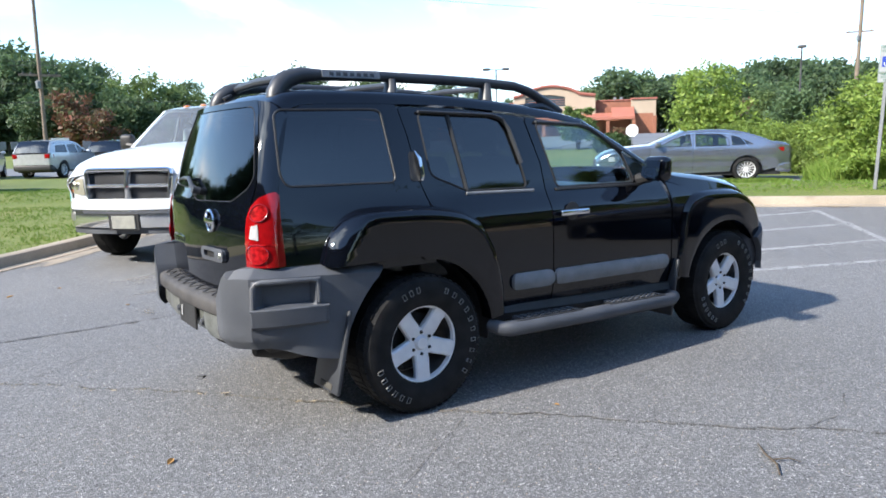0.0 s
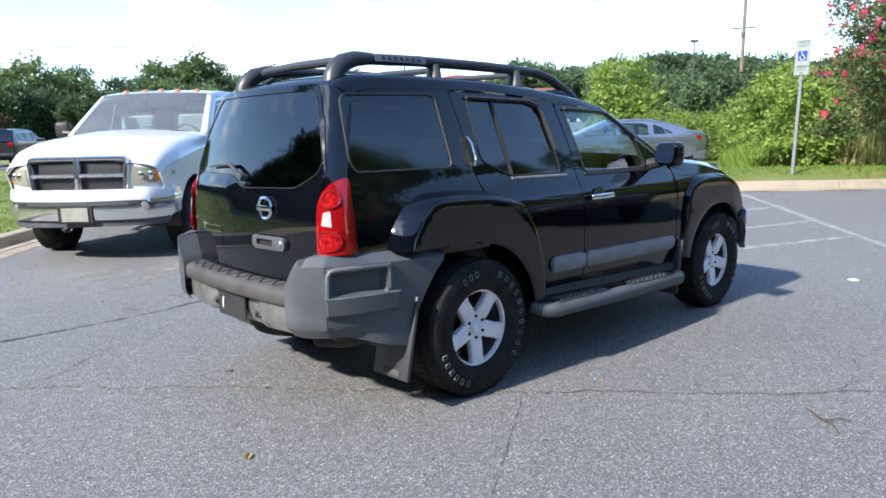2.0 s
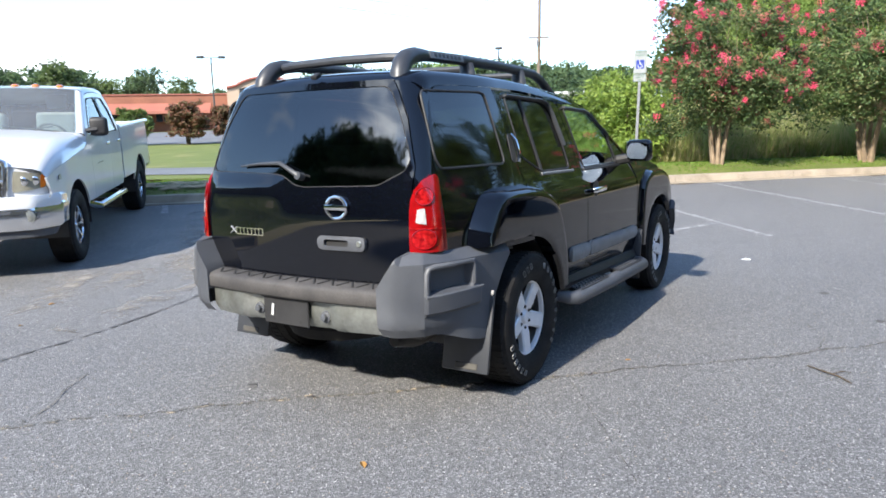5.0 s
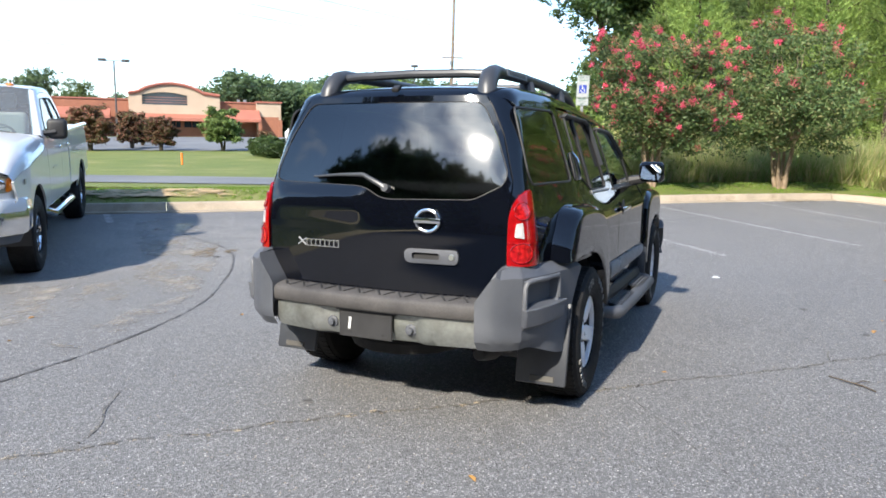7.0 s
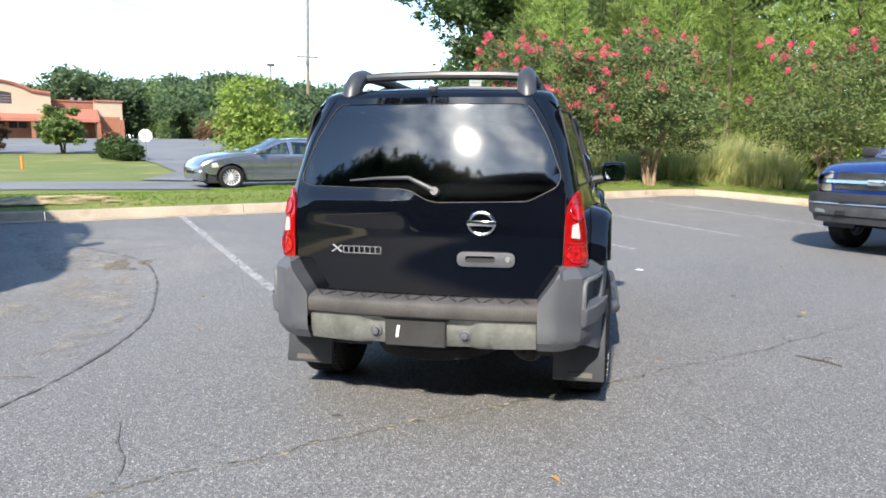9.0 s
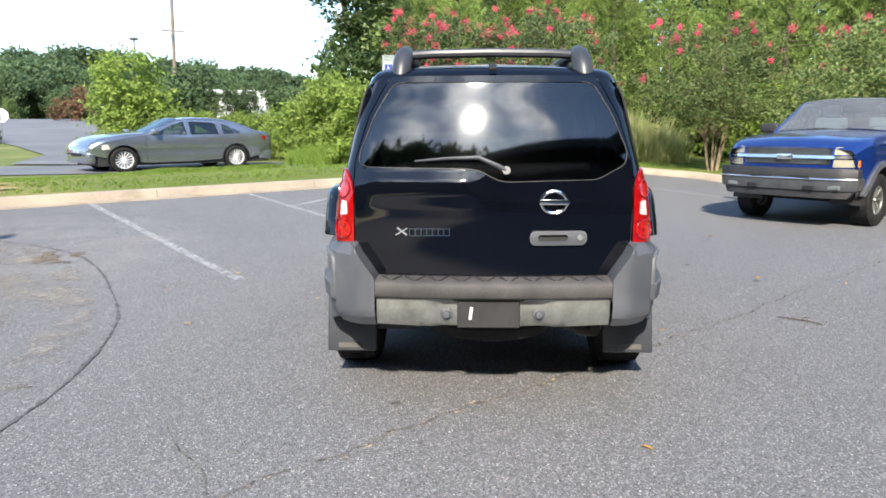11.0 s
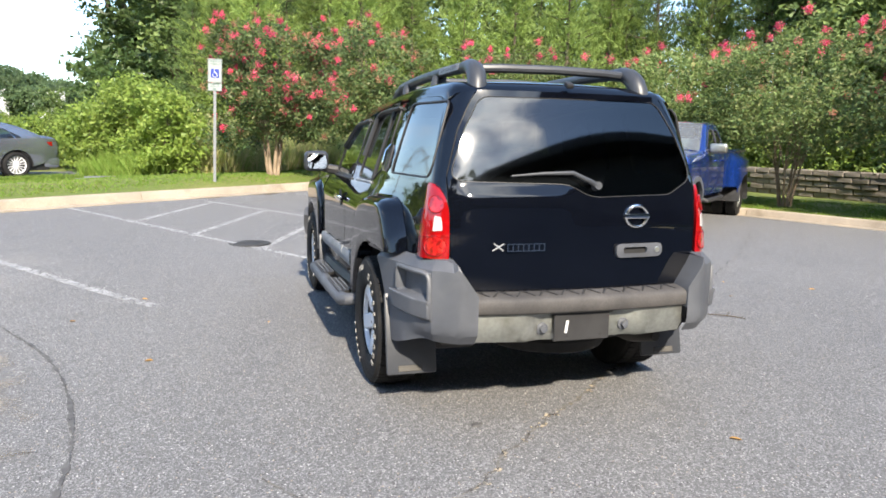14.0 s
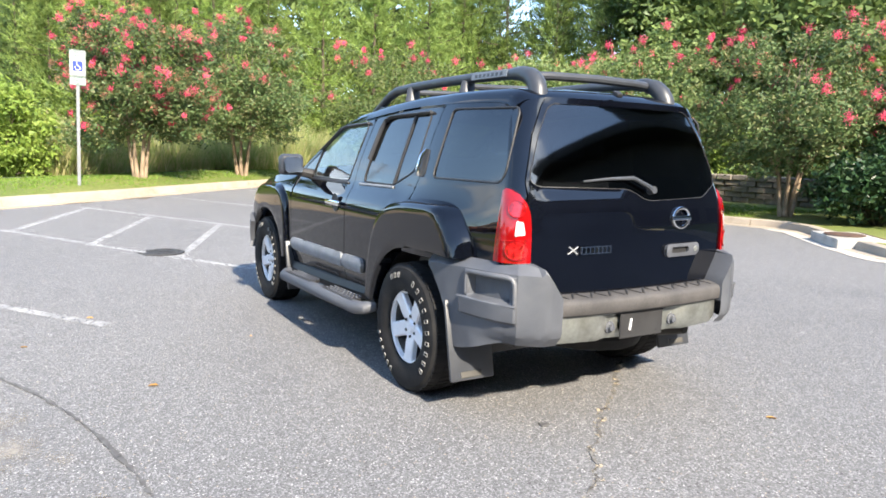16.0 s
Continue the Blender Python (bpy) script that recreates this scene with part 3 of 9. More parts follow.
g = random.Random(5)
MAIN_CRACK = [(-1.3, 6.6), (-0.05, 5.48), (0.4, 5.06), (0.87, 4.53), (1.6, 3.73), (2.26, 3.02), (2.9, 2.28), (3.6, 1.62), (4.2, 0.97), (6.0, -1.0), (8.4, -3.2)]
TAR_ARC = [(5.9, 10.2), (5.46, 9.62), (5.25, 8.95), (4.95, 8.42), (4.6, 8.09), (4.1, 7.7), (3.68, 7.45), (2.96, 7.0), (2.23, 6.72), (1.45, 6.55), (0.9, 6.50), (-0.2, 6.5), (-1.5, 6.6)]
CRACKS = [(MAIN_CRACK, 0.011, CRACK, 0.020, 0.035), (TAR_ARC, 0.020, TAR, 0.006, 0.03),
          ([(0.2, 5.31), (0.42, 5.40), (0.60, 5.60), (0.86, 5.75)], 0.007, CRACK, 0.022, 0.03), ([(2.03, 3.08), (1.68, 2.84), (1.38, 2.63), (1.08, 2.44)], 0.004, CRACK, 0.014, 0.03),
          ([(3.31, 1.95), (3.6, 1.9), (3.9, 2.05)], 0.006, CRACK, 0.012, 0.03)]
for k, (line, w, mt, amp, step_) in enumerate(CRACKS):
    ob = part("asphalt_crack", strip(bmesh.new(), wander(smooth_line(line), step_, amp, k), w, 0.006, wob=0.95, g=g), mt)
    tagged(ob, "tar-filled dark crack across the asphalt" if mt is TAR else "thin dark crack running across the asphalt", kind="structure")
CRACK_SAND = mat("sand_in_the_crack", (0.42, 0.35, 0.25), (0.26, 0.23, 0.18), rough=0.95, scale=14)
worn_away(CRACK_SAND, 16, 0.50, 0.60)
ob = part("crack_sand", strip(bmesh.new(), wander(smooth_line(MAIN_CRACK[:6]), 0.035, 0.020, 0), 0.035, 0.0045, wob=0.8, g=g), CRACK_SAND)
tagged(ob, "pale sand and grit lying along the crack", kind="structure")
# bleached sandy wash by the kerb and a worn patch
SANDY = mat("sandy_wash", (0.33, 0.27, 0.20), (0.20, 0.18, 0.155), rough=0.95, scale=3, fine=0.4, bscale=60)


def patch(cx, cy, rx, ry, rot, name, mt, zf, lift, label, seed):
    g = random.Random(seed)
    pl = []
    for k in range(110):
        a = 2 * math.pi * k / 110
        r = 1 + 0.22 * math.sin(3 * a + seed) + 0.14 * math.sin(7 * a + 2 * seed) + g.uniform(-0.16, 0.16)
        x, y = rx * r * math.cos(a), ry * r * math.sin(a)
        pl.append((cx + x * math.cos(rot) - y * math.sin(rot), cy + x * math.sin(rot) + y * math.cos(rot)))
    ob = part(name, sheet(pl, [], lambda x, y, o=0: Vector((x, y, zf(x, y) + lift)), 0.6), mt)
    return tagged(ob, label, kind="structure")


SMEAR = mat("pale_dust_smear", (0.29, 0.265, 0.23), (0.23, 0.215, 0.195), rough=0.95, scale=4, fine=0.4, bscale=60)
worn_away(SMEAR, 2.2, 0.46, 0.68)
for k, (cx, cy, rx, ry, rot) in enumerate(((3.0, 8.05, 1.25, 0.36, 0.15), (4.2, 8.75, 0.9, 0.3, 0.6), (2.2, 8.6, 0.9, 0.3, 0.2), (5.0, 9.5, 0.9, 0.45, 1.0), (6.1, 10.6, 0.8, 0.4, 0.8))):
    patch(cx, cy, rx, ry, rot, "dust_smear", SMEAR, lot_z, 0.0045 + 0.0006 * k, "pale sandy dust smeared on the asphalt", 11 + k)
ob = part("dust_smear", strip(bmesh.new(), wander(smooth_line([(x - 0.16, y + 0.30) for x, y in TAR_ARC[1:10]]), 0.12, 0.03, 4), 0.30, 0.0082, wob=0.35, g=g), SMEAR)
tagged(ob, "pale band of dust inside the tarred curve", kind="structure")
DEBRIS = mat("leaf_debris", (0.11, 0.08, 0.05), (0.20, 0.16, 0.11), rough=0.95, scale=20)
worn_away(DEBRIS, 12, 0.42, 0.56)
patch(4.72, 8.62, 0.30, 0.12, 0.5, "leaf_debris", DEBRIS, lot_z, 0.009, "brown leaf debris caught on the asphalt", 21)
patch(4.95, 8.42, 0.16, 0.06, 0.2, "leaf_debris", DEBRIS, lot_z, 0.009, "brown leaf debris caught on the asphalt", 22)
for cx, cy in ((13.15, 5.05), (12.2, 6.2), (16.6, 1.5)):
    patch(cx, cy, 0.45, 0.16, -0.78, "leaf_debris", DEBRIS, lot_z, 0.009, "fallen leaves washed against the kerb", int(cx))
patch(1.55, 11.15, 1.15, 0.16, 0.72, "sand_wash", SANDY, lot_z, 0.005, "pale sand washed against the kerb", 2)
patch(7.35, 12.5, 1.7, 0.42, -0.785, "bare_soil", SAND, land_z, 0.03, "bare sandy soil in the lawn", 4)
patch(7.4, 15.4, 2.2, 0.7, -0.9, "bare_soil", SAND, land_z, 0.06, "bare sandy soil in the lawn", 6)

# the road beyond the lawn, the drive up to the far car park, the far car park


def road_pt(u, v):
    # u across, v along
    return 0.94 * u - 0.342 * v, 0.342 * u + 0.94 * v


bm = bmesh.new()
rows = []
for i in range(0, 60):
    v = -4 + i * 4
    rows.append([bm.verts.new((*road_pt(u, v), land_z(*road_pt(u, v)) + 0.02)) for u in (17.3, 18.7, 20.1, 21.6)])
for r0, r1 in zip(rows, rows[1:]):
    for k in range(3):
        bm.faces.new((r0[k], r0[k + 1], r1[k + 1], r1[k]))
tagged(part("road", bm, ROAD, angle=80), "grey asphalt road past the lawn", kind="structure")


def land_sheet(name, poly, mt, lift, label, step=3.0):
    ob = part(name, sheet(poly, [], lambda x, y, o=0: Vector((x, y, land_z(x, y) + lift)), step), mt, angle=80)
    return tagged(ob, label, kind="structure")


def polar(az, d, o=(-2.0, 3.0)):
    return o[0] + d * math.cos(radians(az)), o[1] + d * math.sin(radians(az))


DRIVE = [polar(36.2, 24.5), polar(33.4, 31), polar(34.6, 38), polar(36.5, 48), polar(37, 54), polar(44, 55), polar(52, 58), polar(60, 62), polar(60, 99), polar(50, 98.5), polar(36, 98.5), polar(29.5, 97), polar(28.6, 62), polar(28.3, 40), polar(29.5, 27), polar(32, 23)]
land_sheet("far_car_park", DRIVE, ROAD, 0.04, "wide grey asphalt drive and car park before the shop")
# drain grate, pebbles, leaves, twig
bm = bmesh.new()
lathe(bm, [(0.0, 0.010), (0.20, 0.010), (0.215, 0.004), (0.23, 0.012), (0.26, 0.010), (0.27, 0.0)], 32, "z")
for k in range(-3, 4):
    box(bm, -0.14, 0.14, k * 0.045 - 0.008, k * 0.045 + 0.008, 0.010, 0.016)
dr = part("drain_cover", bm, IRON)
dr.matrix_basis = pose(7.25, 5.57, lot_z(7.25, 5.57))
tagged(dr, "round dark cast iron drain cover set in asphalt", "drain cover", kind="structure")

CONCRETE = mat("pale_concrete", (0.46, 0.43, 0.38), (0.36, 0.335, 0.295), rough=0.9, scale=3, fine=0.3, bump=0.3, bscale=50, dirt=(0.22, 0.20, 0.17), dirt_scale=3, dirt_at=(0.55, 0.75))
RUST = mat("rusty_iron", (0.13, 0.075, 0.05), (0.07, 0.045, 0.035), rough=0.8, metal=0.3, scale=14)
gut = part("gutter_apron", strip(bmesh.new(), resample([(6.98, -5.60), (6.28, -5.32), (4.72, -4.0), (3.80, -3.38), (2.6, -3.40)], 0.3, False), 0.48, 0.008), CONCRETE)
tagged(gut, "pale concrete gutter apron along the kerb", kind="structure")
inlet = thing("storm_drain", pose(4.86, -4.70, lot_z(4.86, -4.70), 0, 0, 139.9), "concrete storm drain inlet with a rusty iron frame in the kerb", "drain", kind="structure")
slab = part("slab", box(bmesh.new(), -0.62, 0.62, -0.50, 0.26, -0.05, 0.160, 0.025, 2), CONCRETE, inlet)
part("throat", box(bmesh.new(), -0.52, 0.52, 0.252, 0.268, 0.015, 0.125, 0.004, 1), MESH_BLACK, slab, "dark drain opening")
part("iron_frame", box(bmesh.new(), -0.56, 0.56, 0.24, 0.285, 0.125, 0.165, 0.008, 1), RUST, slab, "rusty iron lintel")
part("iron_cover", lathe(bmesh.new(), [(0.0, 0.014), (0.25, 0.014), (0.27, 0.006), (0.30, 0.010), (0.31, 0.0)], 28, "z", Matrix.Translation((0, -0.18, 0.174))), RUST, slab, "round rusty cover")

# ---- trees and shrubs ----
def crown_points(g, blobs, n_clump, per, spread):
    """Leaf places: clumps near the surface of some ellipsoids (x, y, z, rx, ry, rz), each clump a small cloud."""
    out, cl = [], []
    w = np.array([b[3] * b[4] * b[5] for b in blobs]) ** 0.67
    for k in g.choice(len(blobs), n_clump, p=w / w.sum()):
        b = np.array(blobs[k])
        d = g.normal(size=3)
        d /= np.linalg.norm(d)
        r = g.uniform(0.45, 1.05) ** 0.6 * g.uniform(0.85, 1.12)
        c = b[:3] + d * b[3:] * r
        cl.append(c)
        q = g.normal(size=(per, 3)) * spread * g.uniform(0.6, 1.3)
        q[:, 2] *= 0.65
        out.append(c + q)
    return np.concatenate(out), np.array(cl)


def limbs(bm, base, tips, r0, g, n=6):
    for tip in tips:
        tip = Vector(tip)
        b = Vector(base)
        mid = b.lerp(tip, 0.5) + Vector((g.normal() * 0.12, g.normal() * 0.12, abs(g.normal()) * 0.1)) * (tip - b).length * 0.6
        tube(bm, [b, b.lerp(mid, 0.5), mid, mid.lerp(tip, 0.5), tip], [r0, r0 * 0.8, r0 * 0.55, r0 * 0.35, r0 * 0.12], n)


def broad_tree(seed, h, rad, n_clump, per, size, material, spread=0.5, label="tall leafy green broadleaf tree", trunk=True, low=0.3):
    g = np.random.default_rng(seed)
    root = thing("tree", pose(0, 0, -50), label, "tree")
    blobs = []
    for k in range(7):
        a = g.uniform(0, 6.28)
        zz = g.uniform(low, 0.88)
        rr = rad * (0.75 - 0.55 * abs(zz - 0.5)) * g.uniform(0.75, 1.1)
        blobs.append((math.cos(a) * rad * 0.42, math.sin(a) * rad * 0.42, h * zz, rr, rr, rr * 0.85))
    blobs.append((0, 0, h * 0.85, rad * 0.5, rad * 0.5, h * 0.15))
    pts, cl = crown_points(g, blobs, n_clump, per, spread)
    if trunk:
        bm = bmesh.new()
        tube(bm, [(0, 0, -0.3), (0.05, 0, h * 0.2), (0.1, 0.1, h * 0.5), (0, 0.1, h * 0.8)], [h * 0.022, h * 0.018, h * 0.012, h * 0.004], 8)
        limbs(bm, (0.05, 0.05, h * 0.3), cl[:: max(1, len(cl) // 12)], h * 0.008, g, 5)
        part("trunk", bm, BARK, root, "brown bark")
    leaves("crown", pts, size * 1.2, material, seed, 0.35, root, single=True)
    return root


def needles(name, at, along_, n, length, width, spread, material, seed, parent=None):
    """Bottle-brush shoots: needles that fan out round each shoot's direction."""
    g = np.random.default_rng(seed)
    c, d = np.repeat(np.asarray(at, float), n, 0), np.repeat(np.asarray(along_, float), n, 0)
    k = len(c)
    v = d + g.normal(size=(k, 3)) * spread
    v /= np.linalg.norm(v, axis=1)[:, None] + 1e-9
    c = c + d * g.uniform(-0.5, 0.7, k)[:, None] * length
    w = np.cross(v, g.normal(size=(k, 3)))
    w /= np.linalg.norm(w, axis=1)[:, None] + 1e-9
    ln = length * g.uniform(0.6, 1.25, k)[:, None]
    p = np.stack([c + w * width, c - w * width, c + v * ln], 1)
    me = bpy.data.meshes.new(name)
    me.from_pydata(p.reshape(-1, 3).tolist(), [], (np.arange(k)[:, None] * 3 + [0, 1, 2]).tolist())
    me.materials.append(material)
    return link_mesh(name, me, parent)


def pine_tree(seed, h, rad, n, size, material=None, label="bright green young pine with feathery upturned branches", droop=0.22, low=0.08):
    """Young pines: whorls of spreading branches that turn up at the tips, each set with needle shoots."""
    g = np.random.default_rng(seed)
    root = thing("pine_tree", pose(0, 0, -50), label, "tree")
    bm = bmesh.new()
    tube(bm, [(0, 0, -0.3), (0.04, 0, h * 0.5), (0, 0.03, h)], [h * 0.016, h * 0.009, 0.015], 7)
    at, way = [], []
    for k in range(n):
        z = h * (low + (0.98 - low) * (k / n) ** 0.92)
        L = rad * (1.06 - z / h) ** 0.7 * g.uniform(0.55, 1.2)
        a = k * 2.4 + g.uniform(-0.5, 0.5)
        d = np.array([math.cos(a), math.sin(a), 0.0])
        side = np.array([-d[1], d[0], 0.0])
        if k % 3 == 0:
            tube(bm, [(0, 0, z), tuple(d * L * 0.5 + [0, 0, z]), tuple(d * L + [0, 0, z + droop * L])], [0.03, 0.02, 0.006], 4)
        for q in np.linspace(0.25, 1.05, 7):
            for sd in ((0,) if q > 0.95 else (-1, 1)):
                c = d * L * q + side * sd * L * 0.20 * (1.1 - q) * g.uniform(0.5, 1.5) + np.array([0, 0, z + droop * L * q * q + g.normal() * 0.05])
                at.append(c)
                u = d * 0.55 + side * sd * 0.5 + np.array([0, 0, 0.75])
                way.append(u / np.linalg.norm(u))
    for q in range(4):
        at.append(np.array([0, 0, h + 0.1 * q]))
        way.append(np.array([0, 0, 1.0]))
    part("trunk", bm, BARK, root, "brown bark")
    needles("crown", at, way, 10, size, 0.0145, 0.52, material or LEAF_PINE, seed, root)
    return root


def bush(seed, h, rad, n_clump, per, size, material, label, spread=0.16, name="shrub"):
    g = np.random.default_rng(seed)
    root = thing(name, pose(0, 0, -50), label, "shrub")
    blobs = [(g.uniform(-.45, .45) * rad, g.uniform(-.45, .45) * rad, h * g.uniform(0.3, 0.72), rad * 0.6, rad * 0.6, h * 0.3) for _ in range(6)]
    blobs.append((0, 0, h * 0.3, rad * 0.9, rad * 0.9, h * 0.3))
    pts, cl = crown_points(g, blobs, n_clump, per, spread)
    pts = pts[pts[:, 2] > 0.02]
    bm = bmesh.new()
    limbs(bm, (0, 0, -0.05), cl[:: max(1, len(cl) // 14)], 0.02 + 0.006 * h, g, 5)
    part("stem", bm, BARK, root, "thin woody stems")
    leaves("foliage", pts, size * 1.2, material, seed, 0.35, root, single=True)
    return root


def crape_myrtle(seed, h, rad, flowers, material=LEAF_CRAPE, leaf_size=0.062, n_clump=430, label="", bark=BARK_CRAPE, girth=1.0, faded=0, skirt=True):
    """Several smooth tan stems from one root, a vase-shaped crown, red panicles at the tips."""
    g = np.random.default_rng(seed)
    root = thing("crape_myrtle", pose(0, 0, -50), label, "tree")
    blobs = []
    for k in range(10):  # a vase: the further out, the higher
        a = k * 0.63 + g.uniform(-0.3, 0.3)
        u = g.uniform(0.34, 0.68)
        blobs.append((math.cos(a) * rad * u, math.sin(a) * rad * u, h * (0.29 + 0.36 * u + g.uniform(-0.03, 0.12)), rad * 0.40, rad * 0.40, h * 0.155))
    blobs += [(0, 0, h * 0.78, rad * 0.50, rad * 0.50, h * 0.19), (0, 0, h * 0.42, rad * 0.46, rad * 0.46, h * 0.16)]
    for k in range(7):  # hanging outer skirt and uneven shoots above the dome
        a = k * 0.9 + g.uniform(-0.3, 0.3)
        if skirt:
            blobs.append((math.cos(a) * rad * 0.5, math.sin(a) * rad * 0.5, h * g.uniform(0.24, 0.33), rad * 0.28, rad * 0.28, h * 0.085))
        blobs.append((math.cos(a) * rad * 0.55, math.sin(a) * rad * 0.55, h * g.uniform(0.74, 0.90), rad * 0.20, rad * 0.20, h * 0.10))
    pts, cl = crown_points(g, blobs, n_clump, 68, 0.13 * rad / 1.8)
    for k in range(6):
        a = k * 1.05 + g.uniform(-0.2, 0.2)
        fork = Vector((math.cos(a) * 0.11 * rad, math.sin(a) * 0.11 * rad, h * g.uniform(0.19, 0.25)))
        foot = Vector((math.cos(a) * 0.095, math.sin(a) * 0.095, -0.1))
        bm = bmesh.new()
        tube(bm, [foot, foot.lerp(fork, 0.4) + Vector((0.02, 0, 0)), fork], [0.062 * girth, 0.048 * girth, 0.034 * girth], 8)
        stem = part("stem", bm, bark, root, "smooth tan stem" if bark is BARK_CRAPE else "dark stem")
        near = sorted(cl.tolist(), key=lambda c: (c[0] - fork.x * 1.8) ** 2 + (c[1] - fork.y * 1.8) ** 2)[:14:2]
        for tip in near:
            bm = bmesh.new()
            limbs(bm, fork, [tip], 0.022 * girth, g, 5)
            part("limb", bm, bark, stem)
    leaves("crown", pts, leaf_size, material, seed, 0.3, root, single=True)
    if flowers:
        rank = np.hypot(cl[:, 0], cl[:, 1]) / rad + (cl[:, 2] / h) * 2.3 + g.uniform(0, 1.2, len(cl))
        apart = []
        for c in cl[np.argsort(-rank)]:
            if len(apart) < flowers + faded and all(np.linalg.norm(c - q) > 0.21 for q in apart):
                apart.append(c)
        for k, c in enumerate(apart):
            c = c + np.array([c[0], c[1], max(0, c[2] - h * 0.5)]) * 0.12
            fresh = k % (flowers + faded) < flowers if k < 12 else g.uniform() < flowers / (flowers + faded)
            r = g.uniform(0.026, 0.056) if fresh else g.uniform(0.03, 0.055)
            q = c + g.normal(size=(150 if fresh else 70, 3)) * np.array([r, r, r * 1.1])
            leaves("blossom" if fresh else "faded_blossom", q, 0.023, FLOWER if fresh else FADED, int(g.integers(1e6)), 0.6, root, "crimson-pink blossom panicle" if fresh else "faded brownish-pink panicle", long=1.1, single=not fresh)
    return root


def put(ob, x, y, z=None, rot=0.0, s=1.0, sz=None, label=""):
    c = copy_thing(ob, pose(x, y, land_z(x, y) if z is None else z, 0, 0, rot))
    c.scale = (s, s, s if sz is None else sz)
    return tagged(c, label)


def drop_model(ob):
    for o in list(ob.children_recursive) + [ob]:
        bpy.data.objects.remove(o)


g = random.Random(11)
# crape myrtles on the lawn
models = [crape_myrtle(21, 3.9, 2.15, 125, label="crape myrtle in full crimson bloom with tan stems", leaf_size=0.05, faded=80), crape_myrtle(22, 4.1, 2.2, 26, label="round-crowned crape myrtle with scattered crimson blossom", leaf_size=0.05, faded=22),
          crape_myrtle(23, 3.9, 2.4, 16, label="loose green crape myrtle with few red blossoms", leaf_size=0.046, n_clump=320, material=LEAF_LOOSE, girth=0.6, faded=12, skirt=False)]
for k, x, y, rot, s in ((0, 15.2, 4.75, 20, 0.92), (1, 17.6, 1.9, 100, 1.0), (2, 16.9, -2.3, 30, 1.0), (2, 13.9, -5.2, 200, 1.0), (2, 10.9, -6.2, 120, 1.0), (1, 7.75, -7.1, 300, 1.0), (0, 6.2, -9.6, 80, 1.0)):
    put(models[k], x, y, None, rot, s)
for m in models:
    drop_model(m)

# shrubs and tall growth at the back of the lawn
models = [bush(31, 2.6, 1.5, 170, 40, 0.066, LEAF_BUSH, "yellow-green wild shrub with broad leaves"), bush(32, 3.4, 1.6, 190, 40, 0.070, LEAF_BUSH, "tall yellow-green sapling thicket"),
          bush(33, 1.6, 1.4, 120, 30, 0.068, LEAF_BUSH, "low leafy green wild shrub"), bush(34, 2.2, 1.6, 140, 30, 0.076, LEAF_TREE, "dark green wild shrub"),
          bush(35, 1.7, 1.15, 150, 34, 0.046, STRAW, "pale straw-green clump of dry weeds", 0.13)]
SHRUBS = []
for i in range(34):  # along the back of the lawn, from the sign towards the corner
    v = i * 0.36 + g.uniform(-0.3, 0.3)
    back = g.choice((0.0, 1.4, 2.8)) + g.uniform(0, 0.9)
    SHRUBS.append((15.2 + v * 0.72 + back * 0.7, 8.7 - v * 0.70 + back * 0.7, g.choice((0, 0, 2, 3, 1) if v < 3.4 else (4, 4, 2, 4)), g.uniform(0.62, 0.85) if v < 3.4 else g.uniform(0.75, 1.05)))
for i in range(16):  # beyond the sedan
    v = i * 0.42
    SHRUBS.append((24.5 - v * 0.55 + g.uniform(-0.8, 1.5), 16.2 - v * 0.95 + g.uniform(-0.8, 0.8), g.choice((0, 1, 2)), g.uniform(0.7, 0.95) if v < 2.5 else g.uniform(0.5, 0.65)))
for i in range(22):  # behind the tall grass
    v = i * 0.55
    SHRUBS.append((22.6 + v * 0.5 + g.uniform(-0.6, 1.5), 8.0 - v * 0.80 + g.uniform(-0.5, 0.5), g.choice((4, 4, 3, 0)), g.uniform(0.9, 1.2)))
for x, y, k, s in SHRUBS:
    az, far = math.degrees(math.atan2(y - 5.0, x + 2.2)), math.hypot(y - 5.0, x + 2.2)
    top = np.interp(az, [-60, 2, 3.5, 6, 6.6, 10.4, 11.2, 13.3, 22.0, 23.0, 40], [20, 20, 2.8, 2.8, 4.8, 4.8, 2.0, 1.6, 1.6, 5.5, 5.5])
    s = min(s, (1.4 + far * math.tan(radians(top)) - land_z(x, y)) / ((2.6, 3.4, 1.6, 2.2, 1.7)[k] * 1.05))
    near = math.degrees(math.atan2(y - 0.25, x + 0.06)), math.hypot(y - 0.25, x + 0.06)
    if s < 0.3 or (26.5 < near[0] < 47 and near[1] < 22.5):
        continue
    put(models[k], x, y, None, g.uniform(0, 360), s)
for i in range(40):
    t = i / 39
    x, y = 24.5 - 19 * t + g.uniform(-1, 1), -1.0 - 9.5 * t + g.uniform(-1.5, 0.6)
    x, y = x + 1.0, y - 2.2
    if 4.5 < x < 17.5:  # behind the stone wall
        y = min(y, -9.3 + (x - 15.5) * 0.168 - 1.7)
    put(models[g.choice((2, 0, 3, 0))], x, y, None, g.uniform(0, 360), g.uniform(0.8, 1.15))
put(models[1], 24.2, 16.6, None, 40, 1.15)
put(models[2], 18.97, 15.45, None, 40, 0.6)
for m in models:
    drop_model(m)
# clipped round shrubs and a holly
hol = bush(36, 1.9, 1.35, 330, 34, 0.055, LEAF_DARK, "dense dark glossy holly bush", 0.11)
put(hol, 5.9, -7.2, None, 0, 1.0)
drop_model(hol)


